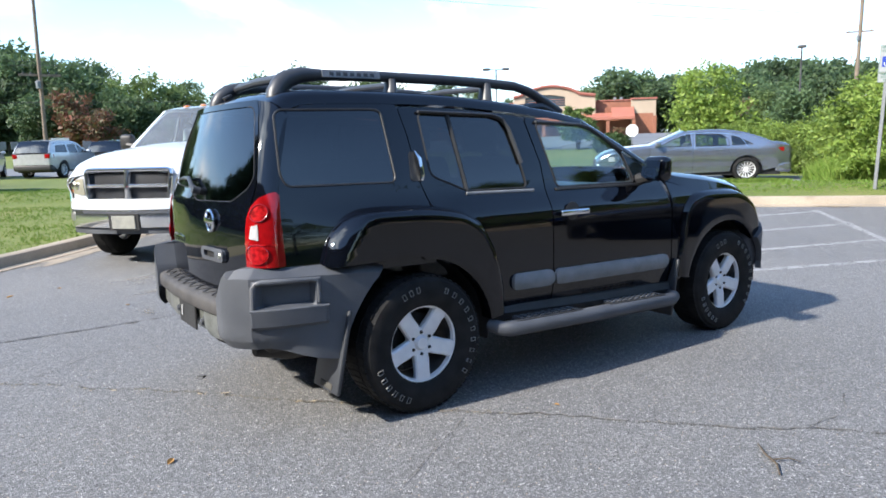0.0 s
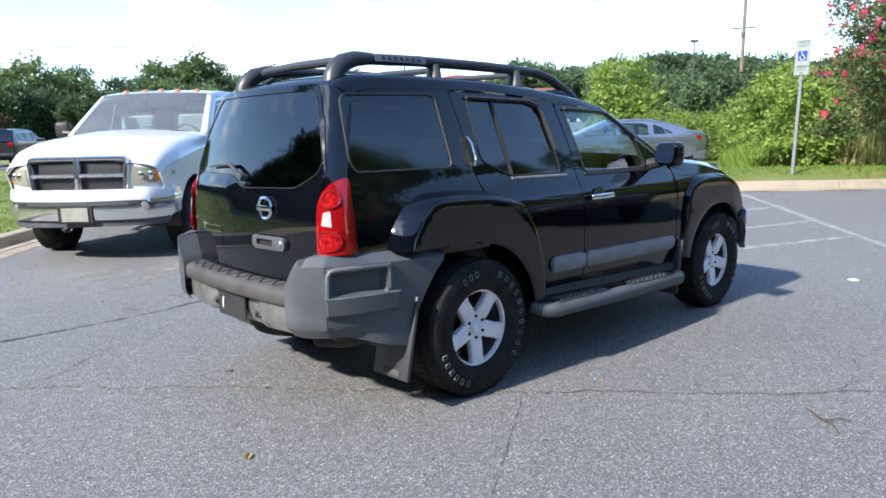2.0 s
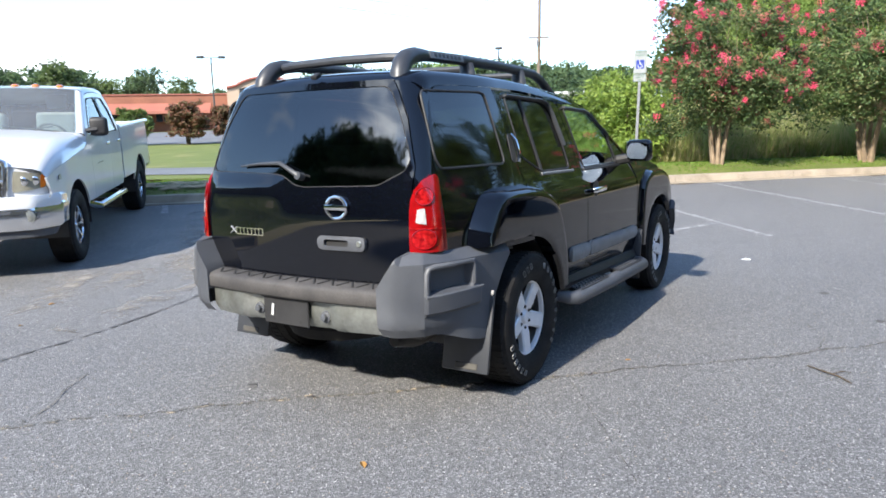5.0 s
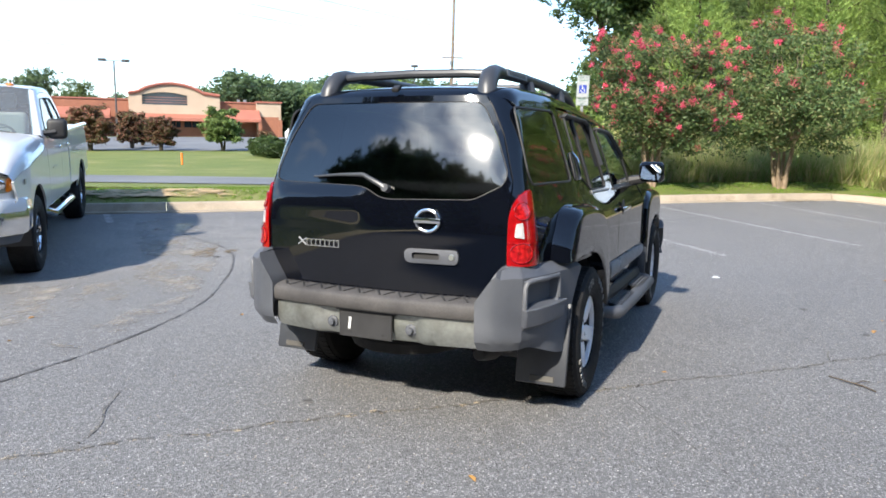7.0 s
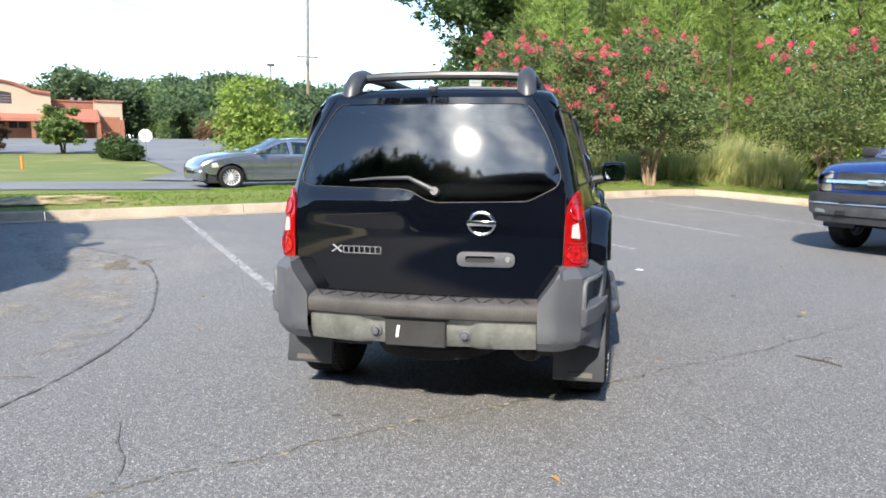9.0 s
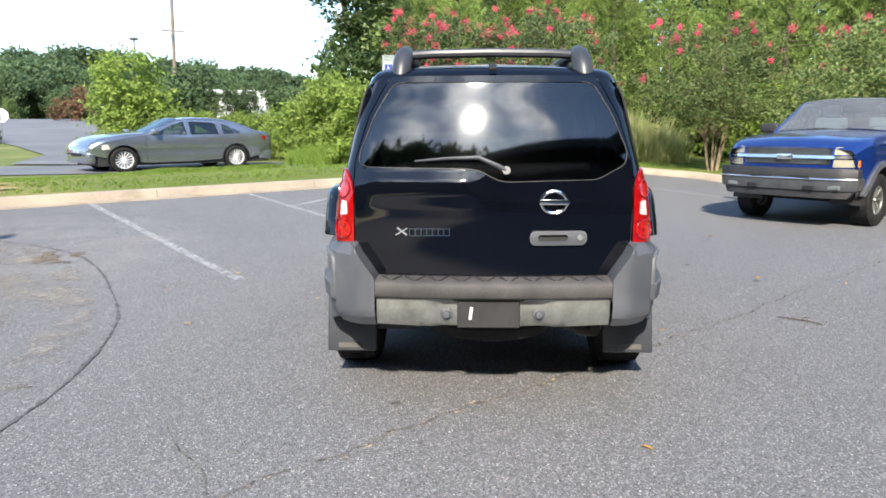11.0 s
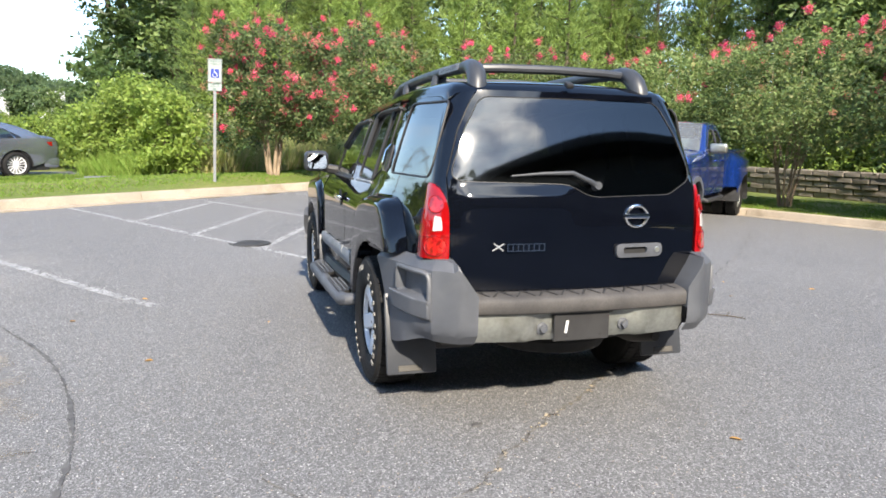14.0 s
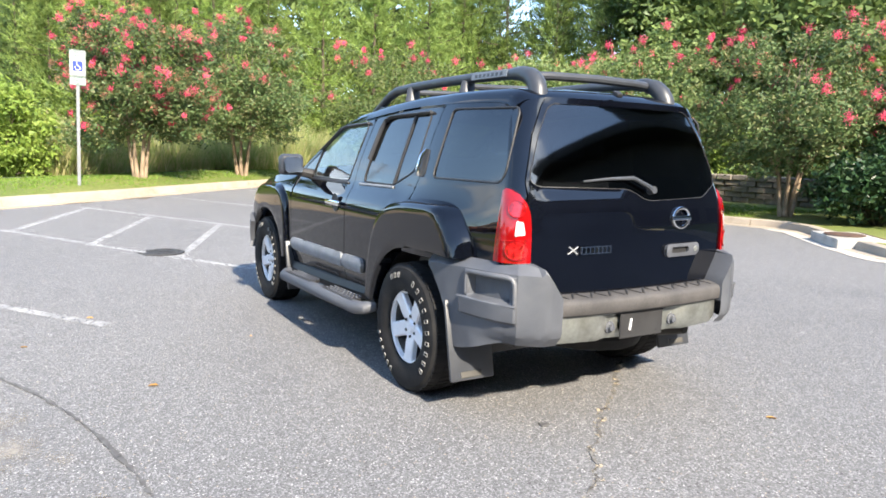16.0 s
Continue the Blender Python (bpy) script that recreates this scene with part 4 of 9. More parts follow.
def clipped_shrub(seed):
    g = np.random.default_rng(seed)
    root = thing("clipped_shrub", pose(0, 0, -50), "rounded clipped evergreen shrub beside the drive", "shrub")
    pts, cl = crown_points(g, [(0, 0, 0.52, 0.95, 0.95, 0.52)], 330, 22, 0.07)
    bm = bmesh.new()
    limbs(bm, (0, 0, -0.05), cl[::30], 0.03, g, 5)
    part("stem", bm, BARK, root, "thin woody stems")
    leaves("foliage", pts[pts[:, 2] > 0.02], 0.085, LEAF_OAK, seed, 0.35, root, single=True)
    return root


clip = clipped_shrub(38)
for az, d, s in ((37.05, 44, 1.15), (36.45, 41.5, 0.86)):
    put(clip, *polar(az, d), None, az * 7, s)
drop_model(clip)

# the wood behind
models = [broad_tree(41, 12, 3.4, 300, 35, 0.155, LEAF_TREE, 0.40), broad_tree(42, 14, 3.8, 320, 35, 0.16, LEAF_TREE, 0.42), pine_tree(43, 8.5, 2.3, 120, 0.20), pine_tree(44, 7, 2.1, 100, 0.19),
          broad_tree(45, 9, 2.6, 250, 36, 0.125, LEAF_TREE, 0.34, low=0.15), pine_tree(46, 9.5, 2.6, 110, 0.21, LEAF_PINE_SHADED, "dark green pine with layered level branches, needles coloured as shaded", 0.08),
          broad_tree(47, 16, 5.2, 430, 42, 0.18, LEAF_OAK, 0.40, "tall dark green oak with an uneven crown and sky gaps", low=0.10),
          pine_tree(48, 9.0, 2.4, 68, 0.21, None, "tall green pine with a bare lower trunk", 0.2, 0.42), pine_tree(49, 9.5, 2.6, 62, 0.22, LEAF_PINE_SHADED, "tall dark pine with a bare lower trunk, needles coloured as shaded", 0.08, 0.42)]
REACH = (3.4, 3.8, 2.3, 2.1, 2.6, 2.6, 5.2, 2.4, 2.6)


def clear_of_gap(x, y, r):
    """Keeps the view past the wood's left end open, from both ends of the walk."""
    for ex, ey, lim in ((-1.18, 1.15, 14.6), (-2.2, 4.5, 12.0)):
        d = math.hypot(x - ex, y - ey)
        if math.degrees(math.atan2(y - ey, x - ex)) + math.degrees(0.85 * r / d) > lim:
            return False
    return True


def wood(k, x, y, s):
    if clear_of_gap(x, y, REACH[k] * s):
        put(models[k], x, y, None, g.uniform(0, 360), s * (0.82 if k in (0, 1, 6) and y < 6 else 1.0))


for i in range(38):
    v = 2.0 + i * 0.92 + g.uniform(-0.6, 0.6)
    for back, kinds in ((9.0, (2, 3, 2, 3, 5, 2)), (12.5, (7, 8, 7, 4)), (16.5, (7, 0, 8)), (20.0, (1, 0, 6))):
        b = back + g.uniform(-1.6, 1.6)
        x, y = 12.6 + v * 0.72 + b * 0.70, 9.2 - v * 0.70 + b * 0.70
        if back > 10 and i % 3 != (0 if back < 14 else 1 if back < 18 else 2):
            continue
        wood(g.choice(kinds), x, y, g.uniform(0.8, 1.12))
for i in range(20):
    t = i / 19
    for off in (6.0, 10.5, 15.0):
        x, y = 30 - 26 * t + g.uniform(-1.2, 1.2) + off * 0.45, -4.5 - 9.5 * t - off * 0.85 + g.uniform(-1.2, 1.2)
        if off > 7 and i % 3:
            continue
        wood(g.choice((2, 2, 4, 3, 5) if off < 7 else (0, 7, 4, 8)), x, y, g.uniform(0.85, 1.15))
for x, y in ((25.5, 2.6), (26.3, 0.6), (26.2, -1.4), (25.6, -3.4), (24.6, -5.2), (28.2, 1.6), (28.4, -0.6), (27.6, -2.6), (24.6, 4.6), (22.4, -6.4), (27.6, 4.4), (26.9, 6.0)):
    wood(g.choice((2, 3)), x, y, g.uniform(0.85, 1.1))
for x, y, s in ((36.0, 8.0, 0.78), (47.0, 11.5, 1.0), (18.0, -17.0, 0.68), (14.2, -18.8, 0.68), (44.5, 9.0, 1.0), (40.0, 4.0, 0.84), (38.0, -3.5, 0.84)):
    put(models[6], x, y, None, g.uniform(0, 360), s)
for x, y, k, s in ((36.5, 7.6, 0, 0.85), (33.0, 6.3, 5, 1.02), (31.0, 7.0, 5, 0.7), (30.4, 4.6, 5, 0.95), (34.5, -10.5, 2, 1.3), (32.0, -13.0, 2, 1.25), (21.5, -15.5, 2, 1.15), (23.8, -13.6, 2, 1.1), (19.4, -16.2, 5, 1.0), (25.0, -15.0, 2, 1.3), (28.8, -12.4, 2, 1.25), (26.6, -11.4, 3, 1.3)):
    put(models[k], x, y, None, g.uniform(0, 360), s)
for x, y, s in ((33.5, -6.5, 0.86),):
    put(models[1], x, y, None, g.uniform(0, 360), s)
for m in models:
    drop_model(m)

# far trees
models = [broad_tree(51, 12, 5.0, 110, 30, 0.36, LEAF_FAR, 0.8, "broad distant dark green tree", low=0.10), broad_tree(52, 14, 5.0, 110, 30, 0.38, LEAF_FAR_PALE, 0.85, "tall distant bright green tree", low=0.10),
          broad_tree(53, 9, 4.5, 90, 31, 0.35, LEAF_FAR, 0.7, "round-crowned distant green tree", low=0.12), broad_tree(54, 7, 3.6, 80, 24, 0.33, LEAF_RED, 0.6, "distant tree with reddish leaves")]


def far_tree(k, az, d, elev, z_up=0.0):
    """A far tree whose top stands at that elevation in degrees."""
    x, y = polar(az, d)
    top = 1.4 + d * math.tan(radians(elev * 0.97))
    h = (12, 14, 9, 7)[k]
    z = land_z(x, y)
    s = (top - z) / h
    c = put(models[k], x, y, z, g.uniform(0, 360), s * g.uniform(0.68, 1.05), s)
    return c


for i in range(34):
    az = 92 - i * 0.86
    top = np.interp(az, [64, 69, 73.7, 77.6, 82.6, 86, 95], [4.6, 5.4, 6.2, 6.4, 7.4, 8.2, 8.8])
    far_tree(g.choice((0, 1, 2)), az, g.uniform(92, 108), top * g.uniform(0.62 if az < 82 else 0.82, 1.06))
    if i % 2:
        far_tree(g.choice((0, 2)), az + 0.4, g.uniform(84, 92), top * g.uniform(0.55, 0.8))
for i in range(60):
    az = 66 - i * 0.9
    if az > 43 and i % 2:
        continue
    top = np.interp(az, [13, 20, 26, 35, 42, 50, 66], [3.6, 4.2, 4.6, 4.6, 5.3, 5.1, 4.6])
    far_tree(g.choice((0, 1, 2, 2)), az, g.uniform(118, 140), top * (g.uniform(0.66, 1.08) if az > 45 else g.uniform(0.78, 1.12)))
    if az < 33.5:
        far_tree(g.choice((0, 2)), az + 0.3, g.uniform(104, 116), top * g.uniform(0.72, 0.95))
for i in range(46):
    az = 38.0 - i * 0.62
    if az > 33.8:
        continue
    far_tree(g.choice((0, 2, 2, 3) if i % 5 == 0 else (0, 2, 1)), az, g.uniform(100, 112) if az > 28.5 else g.uniform(60, 80), g.uniform(2.2, 3.9))
for az, d, e, k in ((80.0, 78, 4.6, 3), (78.4, 76, 3.2, 3), (82.6, 80, 4.0, 2), (22.7, 52, 4.3, 2), (24.0, 40, 3.6, 2), (30.8, 86, 2.2, 3), (29.6, 84, 3.0, 3), (28.2, 80, 2.4, 3)):
    far_tree(k, az, d, e)
for az, e in ((64.6, 6.9), (65.8, 6.2), (63.2, 6.0), (67.4, 6.4), (61.6, 4.9), (58.8, 6.1), (58.0, 5.2), (55.6, 4.8), (53.0, 5.3), (50.2, 4.9)):
    far_tree(g.choice((0, 1)), az, g.uniform(108, 116), e)
for i in range(26):
    az = 33.4 - i * 0.76
    far_tree(g.choice((0, 1, 2, 0)), az, g.uniform(112, 128), np.interp(az, [14, 20, 26, 35], [2.6, 3.4, 4.3, 4.9]) * g.uniform(0.86, 1.08))
for i in range(44):  # the wooded ridge beyond
    az = 40 - i * 0.72
    far_tree(g.choice((0, 0, 2)), az, g.uniform(150, 172), np.interp(az, [8, 13, 20, 28, 40], [3.7, 4.2, 4.9, 5.7, 4.6]) * g.uniform(0.92, 1.04))
# trees behind the camera, seen in the glass
# unseen shrubs, added to block the bright gaps below the crowns in reflections
gap_hedge = bush(56, 2.4, 2.0, 70, 24, 0.26, LEAF_FAR, "unseen dense dark shrub, added to close the gaps under the trees", 0.3)
for i in range(40):
    a, r = radians(97 + i * 2.25), 21.5 + g.uniform(-0.8, 0.8)
    put(gap_hedge, 1.0 + r * math.cos(a), 4.2 + r * math.sin(a), 0.0, g.uniform(0, 360), g.uniform(0.9, 1.3))
drop_model(gap_hedge)
models.append(broad_tree(55, 15, 4.4, 170, 30, 0.56, LEAF_FAR, 0.75, "tall dense tree at the far side of the car park", low=0.02))
for i in range(46):
    az = 97 + i * 1.95
    r = (47.0, 53.0)[i % 2] + g.uniform(-2.0, 2.0)
    up = np.interp(az, [98, 112, 119, 125, 130, 138, 149, 158, 168, 177, 186], [7, 9, 11.5, 15, 20, 25.5, 30, 31.5, 31, 28, 26]) * g.uniform(0.86, 1.04)
    sc = r * math.tan(radians(up)) / 15
    put(models[4], 1.0 + r * math.cos(radians(az)), 4.2 + r * math.sin(radians(az)), 0.0, g.uniform(0, 360), sc * g.uniform(0.72, 0.95), sc)

for m in models:
    drop_model(m)
# small trees on the bank before the shop
sm = [crape_myrtle(61, 3.6, 1.7, 0, LEAF_RED, 0.14, 150, "small ornamental tree with reddish leaves", BARK), crape_myrtle(62, 3.9, 1.9, 0, LEAF_TREE, 0.15, 160, "small rounded dark green ornamental tree", BARK)]
for k, az, d, top in ((0, 49.74, 56, 2.95), (0, 44.98, 55.5, 2.25), (1, 40.52, 54.5, 3.0), (0, 47.0, 60, 2.6), (1, 53.5, 58, 2.4), (0, 46.3, 66, 2.2), (0, 37.4, 56, 1.3)):
    x, y = polar(az, d)
    s = (1.4 + d * math.tan(radians(top)) - land_z(x, y)) / (3.6, 3.9)[k]
    put(sm[k], x, y, None, g.uniform(0, 360), s * 1.05, s)
for m in sm:
    drop_model(m)

# grass: tufts on the lawn by the kerb, tall dry growth at the back
gn = np.random.default_rng(3)
BARE = [(7.35, 12.5, 1.8, 0.5), (7.4, 15.4, 2.2, 0.7)]  # bare ground in the lawn


def tufts(name, pts, height, width, material, label, blades=3):
    p = np.repeat(np.asarray(pts), blades, 0)
    n = len(p)
    a = gn.uniform(0, 6.28, n)
    h = height * gn.uniform(0.5, 1.3, n) * (0.85 + 0.22 * np.sin(p[:, 0] * 2.3 + 1.7 * np.sin(p[:, 1] * 1.9)) + 0.16 * np.sin(p[:, 1] * 4.1 + p[:, 0] * 3.3))
    lean = gn.normal(size=(n, 2)) * h[:, None] * 0.35
    p = p + np.c_[gn.normal(size=(n, 2)) * width * 1.5, np.zeros(n)]
    w = np.c_[np.cos(a), np.sin(a), np.zeros(n)] * width
    v = np.empty((n, 3, 3))
    v[:, 0], v[:, 1], v[:, 2] = p - w, p + w, p + np.c_[lean, h]
    me = bpy.data.meshes.new(name)
    me.from_pydata(v.reshape(-1, 3).tolist(), [], (np.arange(n)[:, None] * 3 + [0, 1, 2]).tolist())
    me.materials.append(material)
    return tagged(new(name, me), label, "grass", kind="stuff")


def scatter(n, poly):
    xs, ys = [p[0] for p in poly], [p[1] for p in poly]
    out = []
    while len(out) < n:
        x, y = g.uniform(min(xs), max(xs)), g.uniform(min(ys), max(ys))
        if inside((x, y), poly) and not any(((x - c[0]) * 0.62 + (y - c[1]) * -0.78) ** 2 / c[2] ** 2 + ((x - c[0]) * 0.78 + (y - c[1]) * 0.62) ** 2 / c[3] ** 2 < g.uniform(0.6, 1.1) for c in BARE):
            out.append((x, y, land_z(x, y) - 0.01))
    return out


LAWN = [(4.6, 14.5), (11.2, 7.85), (13.5, 5.4), (17.7, 0.9), (17.6, 0.1), (16.4, -1.8), (10.5, -5.0), (8.0, -5.75), (8.0, -9.5), (11, -9), (20, -5), (23.5, 1.0), (16.6, 9.6), (13.2, 13.0), (9.5, 17)]
tufts("grass", scatter(26000, LAWN), 0.045, 0.012, BLADE, "short green lawn grass with dry blades", 4)
tufts("grass", scatter(24000, [(1.6, 11.9), (4.0, 14.3), (7, 18), (2, 26), (-4, 26), (-5, 9.2), (-2.3, 9.3), (0, 10.5)]), 0.045, 0.008, BLADE, "green lawn grass beside the kerb", 4)
tufts("tall_grass", scatter(9500, [(16.9, 6.4), (18.4, 4.2), (19.6, 1.4), (19.3, -2.4), (23.6, -2.5), (25.6, 2), (22.6, 6.4), (18.8, 8.2)]), 1.1, 0.016, STRAW, "tall straw-coloured wild grass at the edge of the wood", 3)
tufts("tall_grass", scatter(2200, [(15.6, 7.9), (16.9, 6.6), (18.2, 8.2), (17.0, 9.3)]), 0.6, 0.012, BLADE, "tall green weeds behind the lawn", 3)
tufts("grass", scatter(5000, [(12.7, 12.1), (13.4, 12.2), (16.4, 9.2), (15.7, 8.9)]), 0.13, 0.010, BLADE, "longer grass along the edge of the road", 4)

# ---- vehicle materials ----
BLACK_PAINT = mat("black_car_paint", (0.0017, 0.0022, 0.0042), (0.0024, 0.0031, 0.0056), rough=0.03, scale=3, rough2=0.05, spec=0.54)
WHITE_PAINT = mat("white_car_paint", (0.63, 0.65, 0.67), (0.59, 0.61, 0.63), rough=0.3, coat=0.8, scale=2)
BLUE_PAINT = mat("blue_car_paint", (0.006, 0.036, 0.20), (0.005, 0.030, 0.165), rough=0.25, metal=0.45, coat=1.0, scale=2)
GREY_PAINT = mat("grey_metallic_paint", (0.29, 0.32, 0.37), (0.26, 0.285, 0.33), rough=0.24, metal=0.8, coat=1.0, scale=2)
SILVER_PAINT = mat("silver_car_paint", (0.52, 0.53, 0.54), rough=0.3, metal=0.4, coat=0.8)
DARK_PAINT = mat("dark_car_paint", (0.02, 0.022, 0.026), rough=0.3, coat=0.8)
PLASTIC = mat("faded_grey_plastic", (0.054, 0.059, 0.070), (0.080, 0.086, 0.098), rough=0.48, scale=4, fine=0.25, bump=0.12, bscale=320, rough2=0.68, dirt=(0.105, 0.11, 0.115), dirt_scale=3, dirt_at=(0.55, 0.8))
PLASTIC_PALE = mat("scuffed_pale_plastic", (0.22, 0.23, 0.245), (0.16, 0.17, 0.18), rough=0.55, scale=9, fine=0.3, bump=0.1, bscale=300)
PLASTIC_RIM = mat("scuffed_grey_rim", (0.115, 0.12, 0.13), (0.075, 0.08, 0.09), rough=0.5, scale=9, fine=0.3, bump=0.1, bscale=300)
FLAP_FOOT = mat("dusty_tan_plate", (0.070, 0.066, 0.058), (0.05, 0.047, 0.042), rough=0.6, scale=12)
PLASTIC_DARK = mat("black_plastic", (0.016, 0.016, 0.017), (0.026, 0.026, 0.027), rough=0.55, scale=8, bump=0.1, bscale=300)
RACK = mat("satin_dark_rack", (0.030, 0.033, 0.040), (0.042, 0.046, 0.052), rough=0.42, scale=6)
PAD = mat("brown_grey_step_pad", (0.040, 0.038, 0.038), (0.066, 0.062, 0.060), rough=0.75, scale=7, fine=0.4, bscale=120)
CHROME = mat("chrome", (0.80, 0.81, 0.82), (0.70, 0.71, 0.72), rough=0.10, metal=1.0, scale=8)
CHROME_PALE = mat("bright_chrome", (0.80, 0.81, 0.82), (0.72, 0.73, 0.74), rough=0.13, metal=0.96, scale=6)
OLD_CHROME = mat("hazed_chrome", (0.42, 0.43, 0.40), (0.30, 0.315, 0.29), rough=0.34, metal=0.85, scale=5, fine=0.25, bscale=50, rough2=0.5, dirt=(0.15, 0.15, 0.125), dirt_scale=4, dirt_at=(0.5, 0.8))
BARREL = mat("dusty_wheel_barrel", (0.10, 0.098, 0.095), (0.05, 0.049, 0.048), rough=0.6, metal=0.3, scale=14)
ALLOY = mat("silver_alloy", (0.78, 0.79, 0.80), (0.68, 0.69, 0.71), rough=0.36, metal=0.2, scale=10)
RUBBER = mat("tyre_rubber", (0.011, 0.011, 0.0115), (0.021, 0.0205, 0.020), rough=0.75, scale=9, bump=0.25, bscale=120, spec=0.18)
TYRE_WHITE = mat("raised_white_lettering", (0.24, 0.24, 0.23), (0.15, 0.15, 0.145), rough=0.8, scale=20)
STEEL_DARK = mat("dark_steel", (0.03, 0.029, 0.028), (0.05, 0.045, 0.04), rough=0.7, metal=0.4, scale=10)
RED_LENS = mat("red_lamp_lens", (0.30, 0.004, 0.006), (0.21, 0.003, 0.004), rough=0.10, coat=0.35, scale=22)
RED_DEEP = mat("red_reflector", (0.16, 0.002, 0.003), (0.50, 0.012, 0.014), rough=0.15, coat=1.0, scale=45)
WHITE_LENS = mat("clear_lamp_lens", (0.52, 0.50, 0.49), (0.36, 0.34, 0.34), rough=0.12, coat=1.0, scale=40)
HEADLAMP = mat("hazed_headlamp", (0.33, 0.315, 0.24), (0.25, 0.24, 0.19), rough=0.2, coat=0.8, scale=9)
AMBER = mat("amber_lens", (0.80, 0.22, 0.02), rough=0.2, coat=1.0)
SEAT = mat("seat_fabric", (0.16, 0.165, 0.17), (0.21, 0.215, 0.22), rough=0.9, scale=12)
TAN_INSIDE = mat("pale_cabin_trim", (0.40, 0.42, 0.42), (0.32, 0.34, 0.34), rough=0.8, scale=6)
GLASS_DARK = glass("privacy_glass", (0.03, 0.035, 0.04), 1.0, 0.05, 1.80)
GLASS_CLEAR = glass("green_tint_glass", (0.80, 0.90, 0.88))
# the last value mixes a painted sky reflection into the windscreen
GLASS_WIND = glass("pale_windscreen_glass", (0.55, 0.66, 0.66), 1.0, 0.02, 2.0, 0.16)
GLASS_PALE = glass("clear_side_glass", (0.62, 0.70, 0.68))
GLASS_MID = glass("grey_tint_glass", (0.30, 0.34, 0.34))
MIRROR = mat("mirror_glass", (0.42, 0.45, 0.48), rough=0.02, metal=1.0)
PLATE = mat("plain_plate", (0.34, 0.335, 0.29), (0.27, 0.27, 0.24), rough=0.4, scale=12)
# blue truck's bumper metal, darkened because its front end lies in shade
BUMPER_SHADED = mat("shaded_bumper_steel", (0.16, 0.165, 0.17), (0.11, 0.115, 0.12), rough=0.3, metal=0.7, scale=5, fine=0.2)
MESH_DARK = mat("dark_grille_mesh", (0.012, 0.012, 0.013), rough=0.5)


# ---- vehicle building ----
def path_normals(path):
    out = []
    for i in range(len(path)):
        a, b = path[max(i - 1, 0)], path[min(i + 1, len(path) - 1)]
        d = Vector((b[0] - a[0], b[1] - a[1])).normalized()
        out.append(Vector((-d.y, d.x)))
    return out


def dense(path, step):
    out = []
    for p, q in zip(path, path[1:]):
        k = max(1, int(round(math.hypot(q[0] - p[0], q[1] - p[1]) / step)))
        out += [tuple(p[j] + (q[j] - p[j]) * i / k for j in range(len(p))) for i in range(k)]
    return out + [tuple(path[-1])]


def smooth_path(path, step=0.05, rounds=2):
    """Cuts the corners of a path of (x, z, edge radius), then samples it densely."""
    for _ in range(rounds):
        new_p = [path[0]]
        for p, q in zip(path, path[1:]):
            new_p += [tuple(p[j] * 0.8 + q[j] * 0.2 for j in range(3)), tuple(p[j] * 0.2 + q[j] * 0.8 for j in range(3))]
        path = new_p + [path[-1]]
    return dense(path, step)


def cross(q, n, Y, r, crown, v, off=0.0):
    """A point of the body's skin across the car: v from -1 (right side) over 0 (middle) to 1 (left side)."""
    L = (Y - r) + r * math.pi / 2
    d = abs(v) * L
    if d <= Y - r:
        y, o, f = d, r + crown * (1 - (d / Y) ** 2), 1
        ny = 0
    else:
        ph = (L - d) / r
        y, o = Y - r + r * math.cos(ph), r * math.sin(ph) + crown * (1 - ((Y - r + r * math.cos(ph)) / Y) ** 2) * math.sin(ph)
        f, ny = math.sin(ph), math.cos(ph)
    o += off * f
    y += off * ny
    return Vector((q[0] + n.x * o, math.copysign(y, v), q[1] + n.y * o))


def ribbon(path, Yf, crown, v0=-1.0, v1=1.0, nv=24, off=0.0, thick=0.0):
    """The skin across the car along a stretch of its outline."""
    ns = path_normals(path)
    bm = bmesh.new()
    rows = []
    for q, n in zip(path, ns):
        Y = Yf(q[0], q[1])
        rows.append([bm.verts.new(cross(q, n, Y, q[2], crown, v0 + (v1 - v0) * k / nv, off)) for k in range(nv + 1)])
    for a, b in zip(rows, rows[1:]):
        for k in range(nv):
            bm.faces.new((a[k], b[k], b[k + 1], a[k + 1]))
    return bm


def side_surf(Yf, s):
    """The car's flank: x along, z up; s is the side, 1 left or -1 right."""
    return lambda x, z, o=0.0: Vector((x, s * (Yf(x, z) + o), z))


def arch(cx, cz, r, a0, a1, n=20):
    return [(cx + r * math.cos(radians(a0 + (a1 - a0) * k / n)), cz + r * math.sin(radians(a0 + (a1 - a0) * k / n))) for k in range(n + 1)]


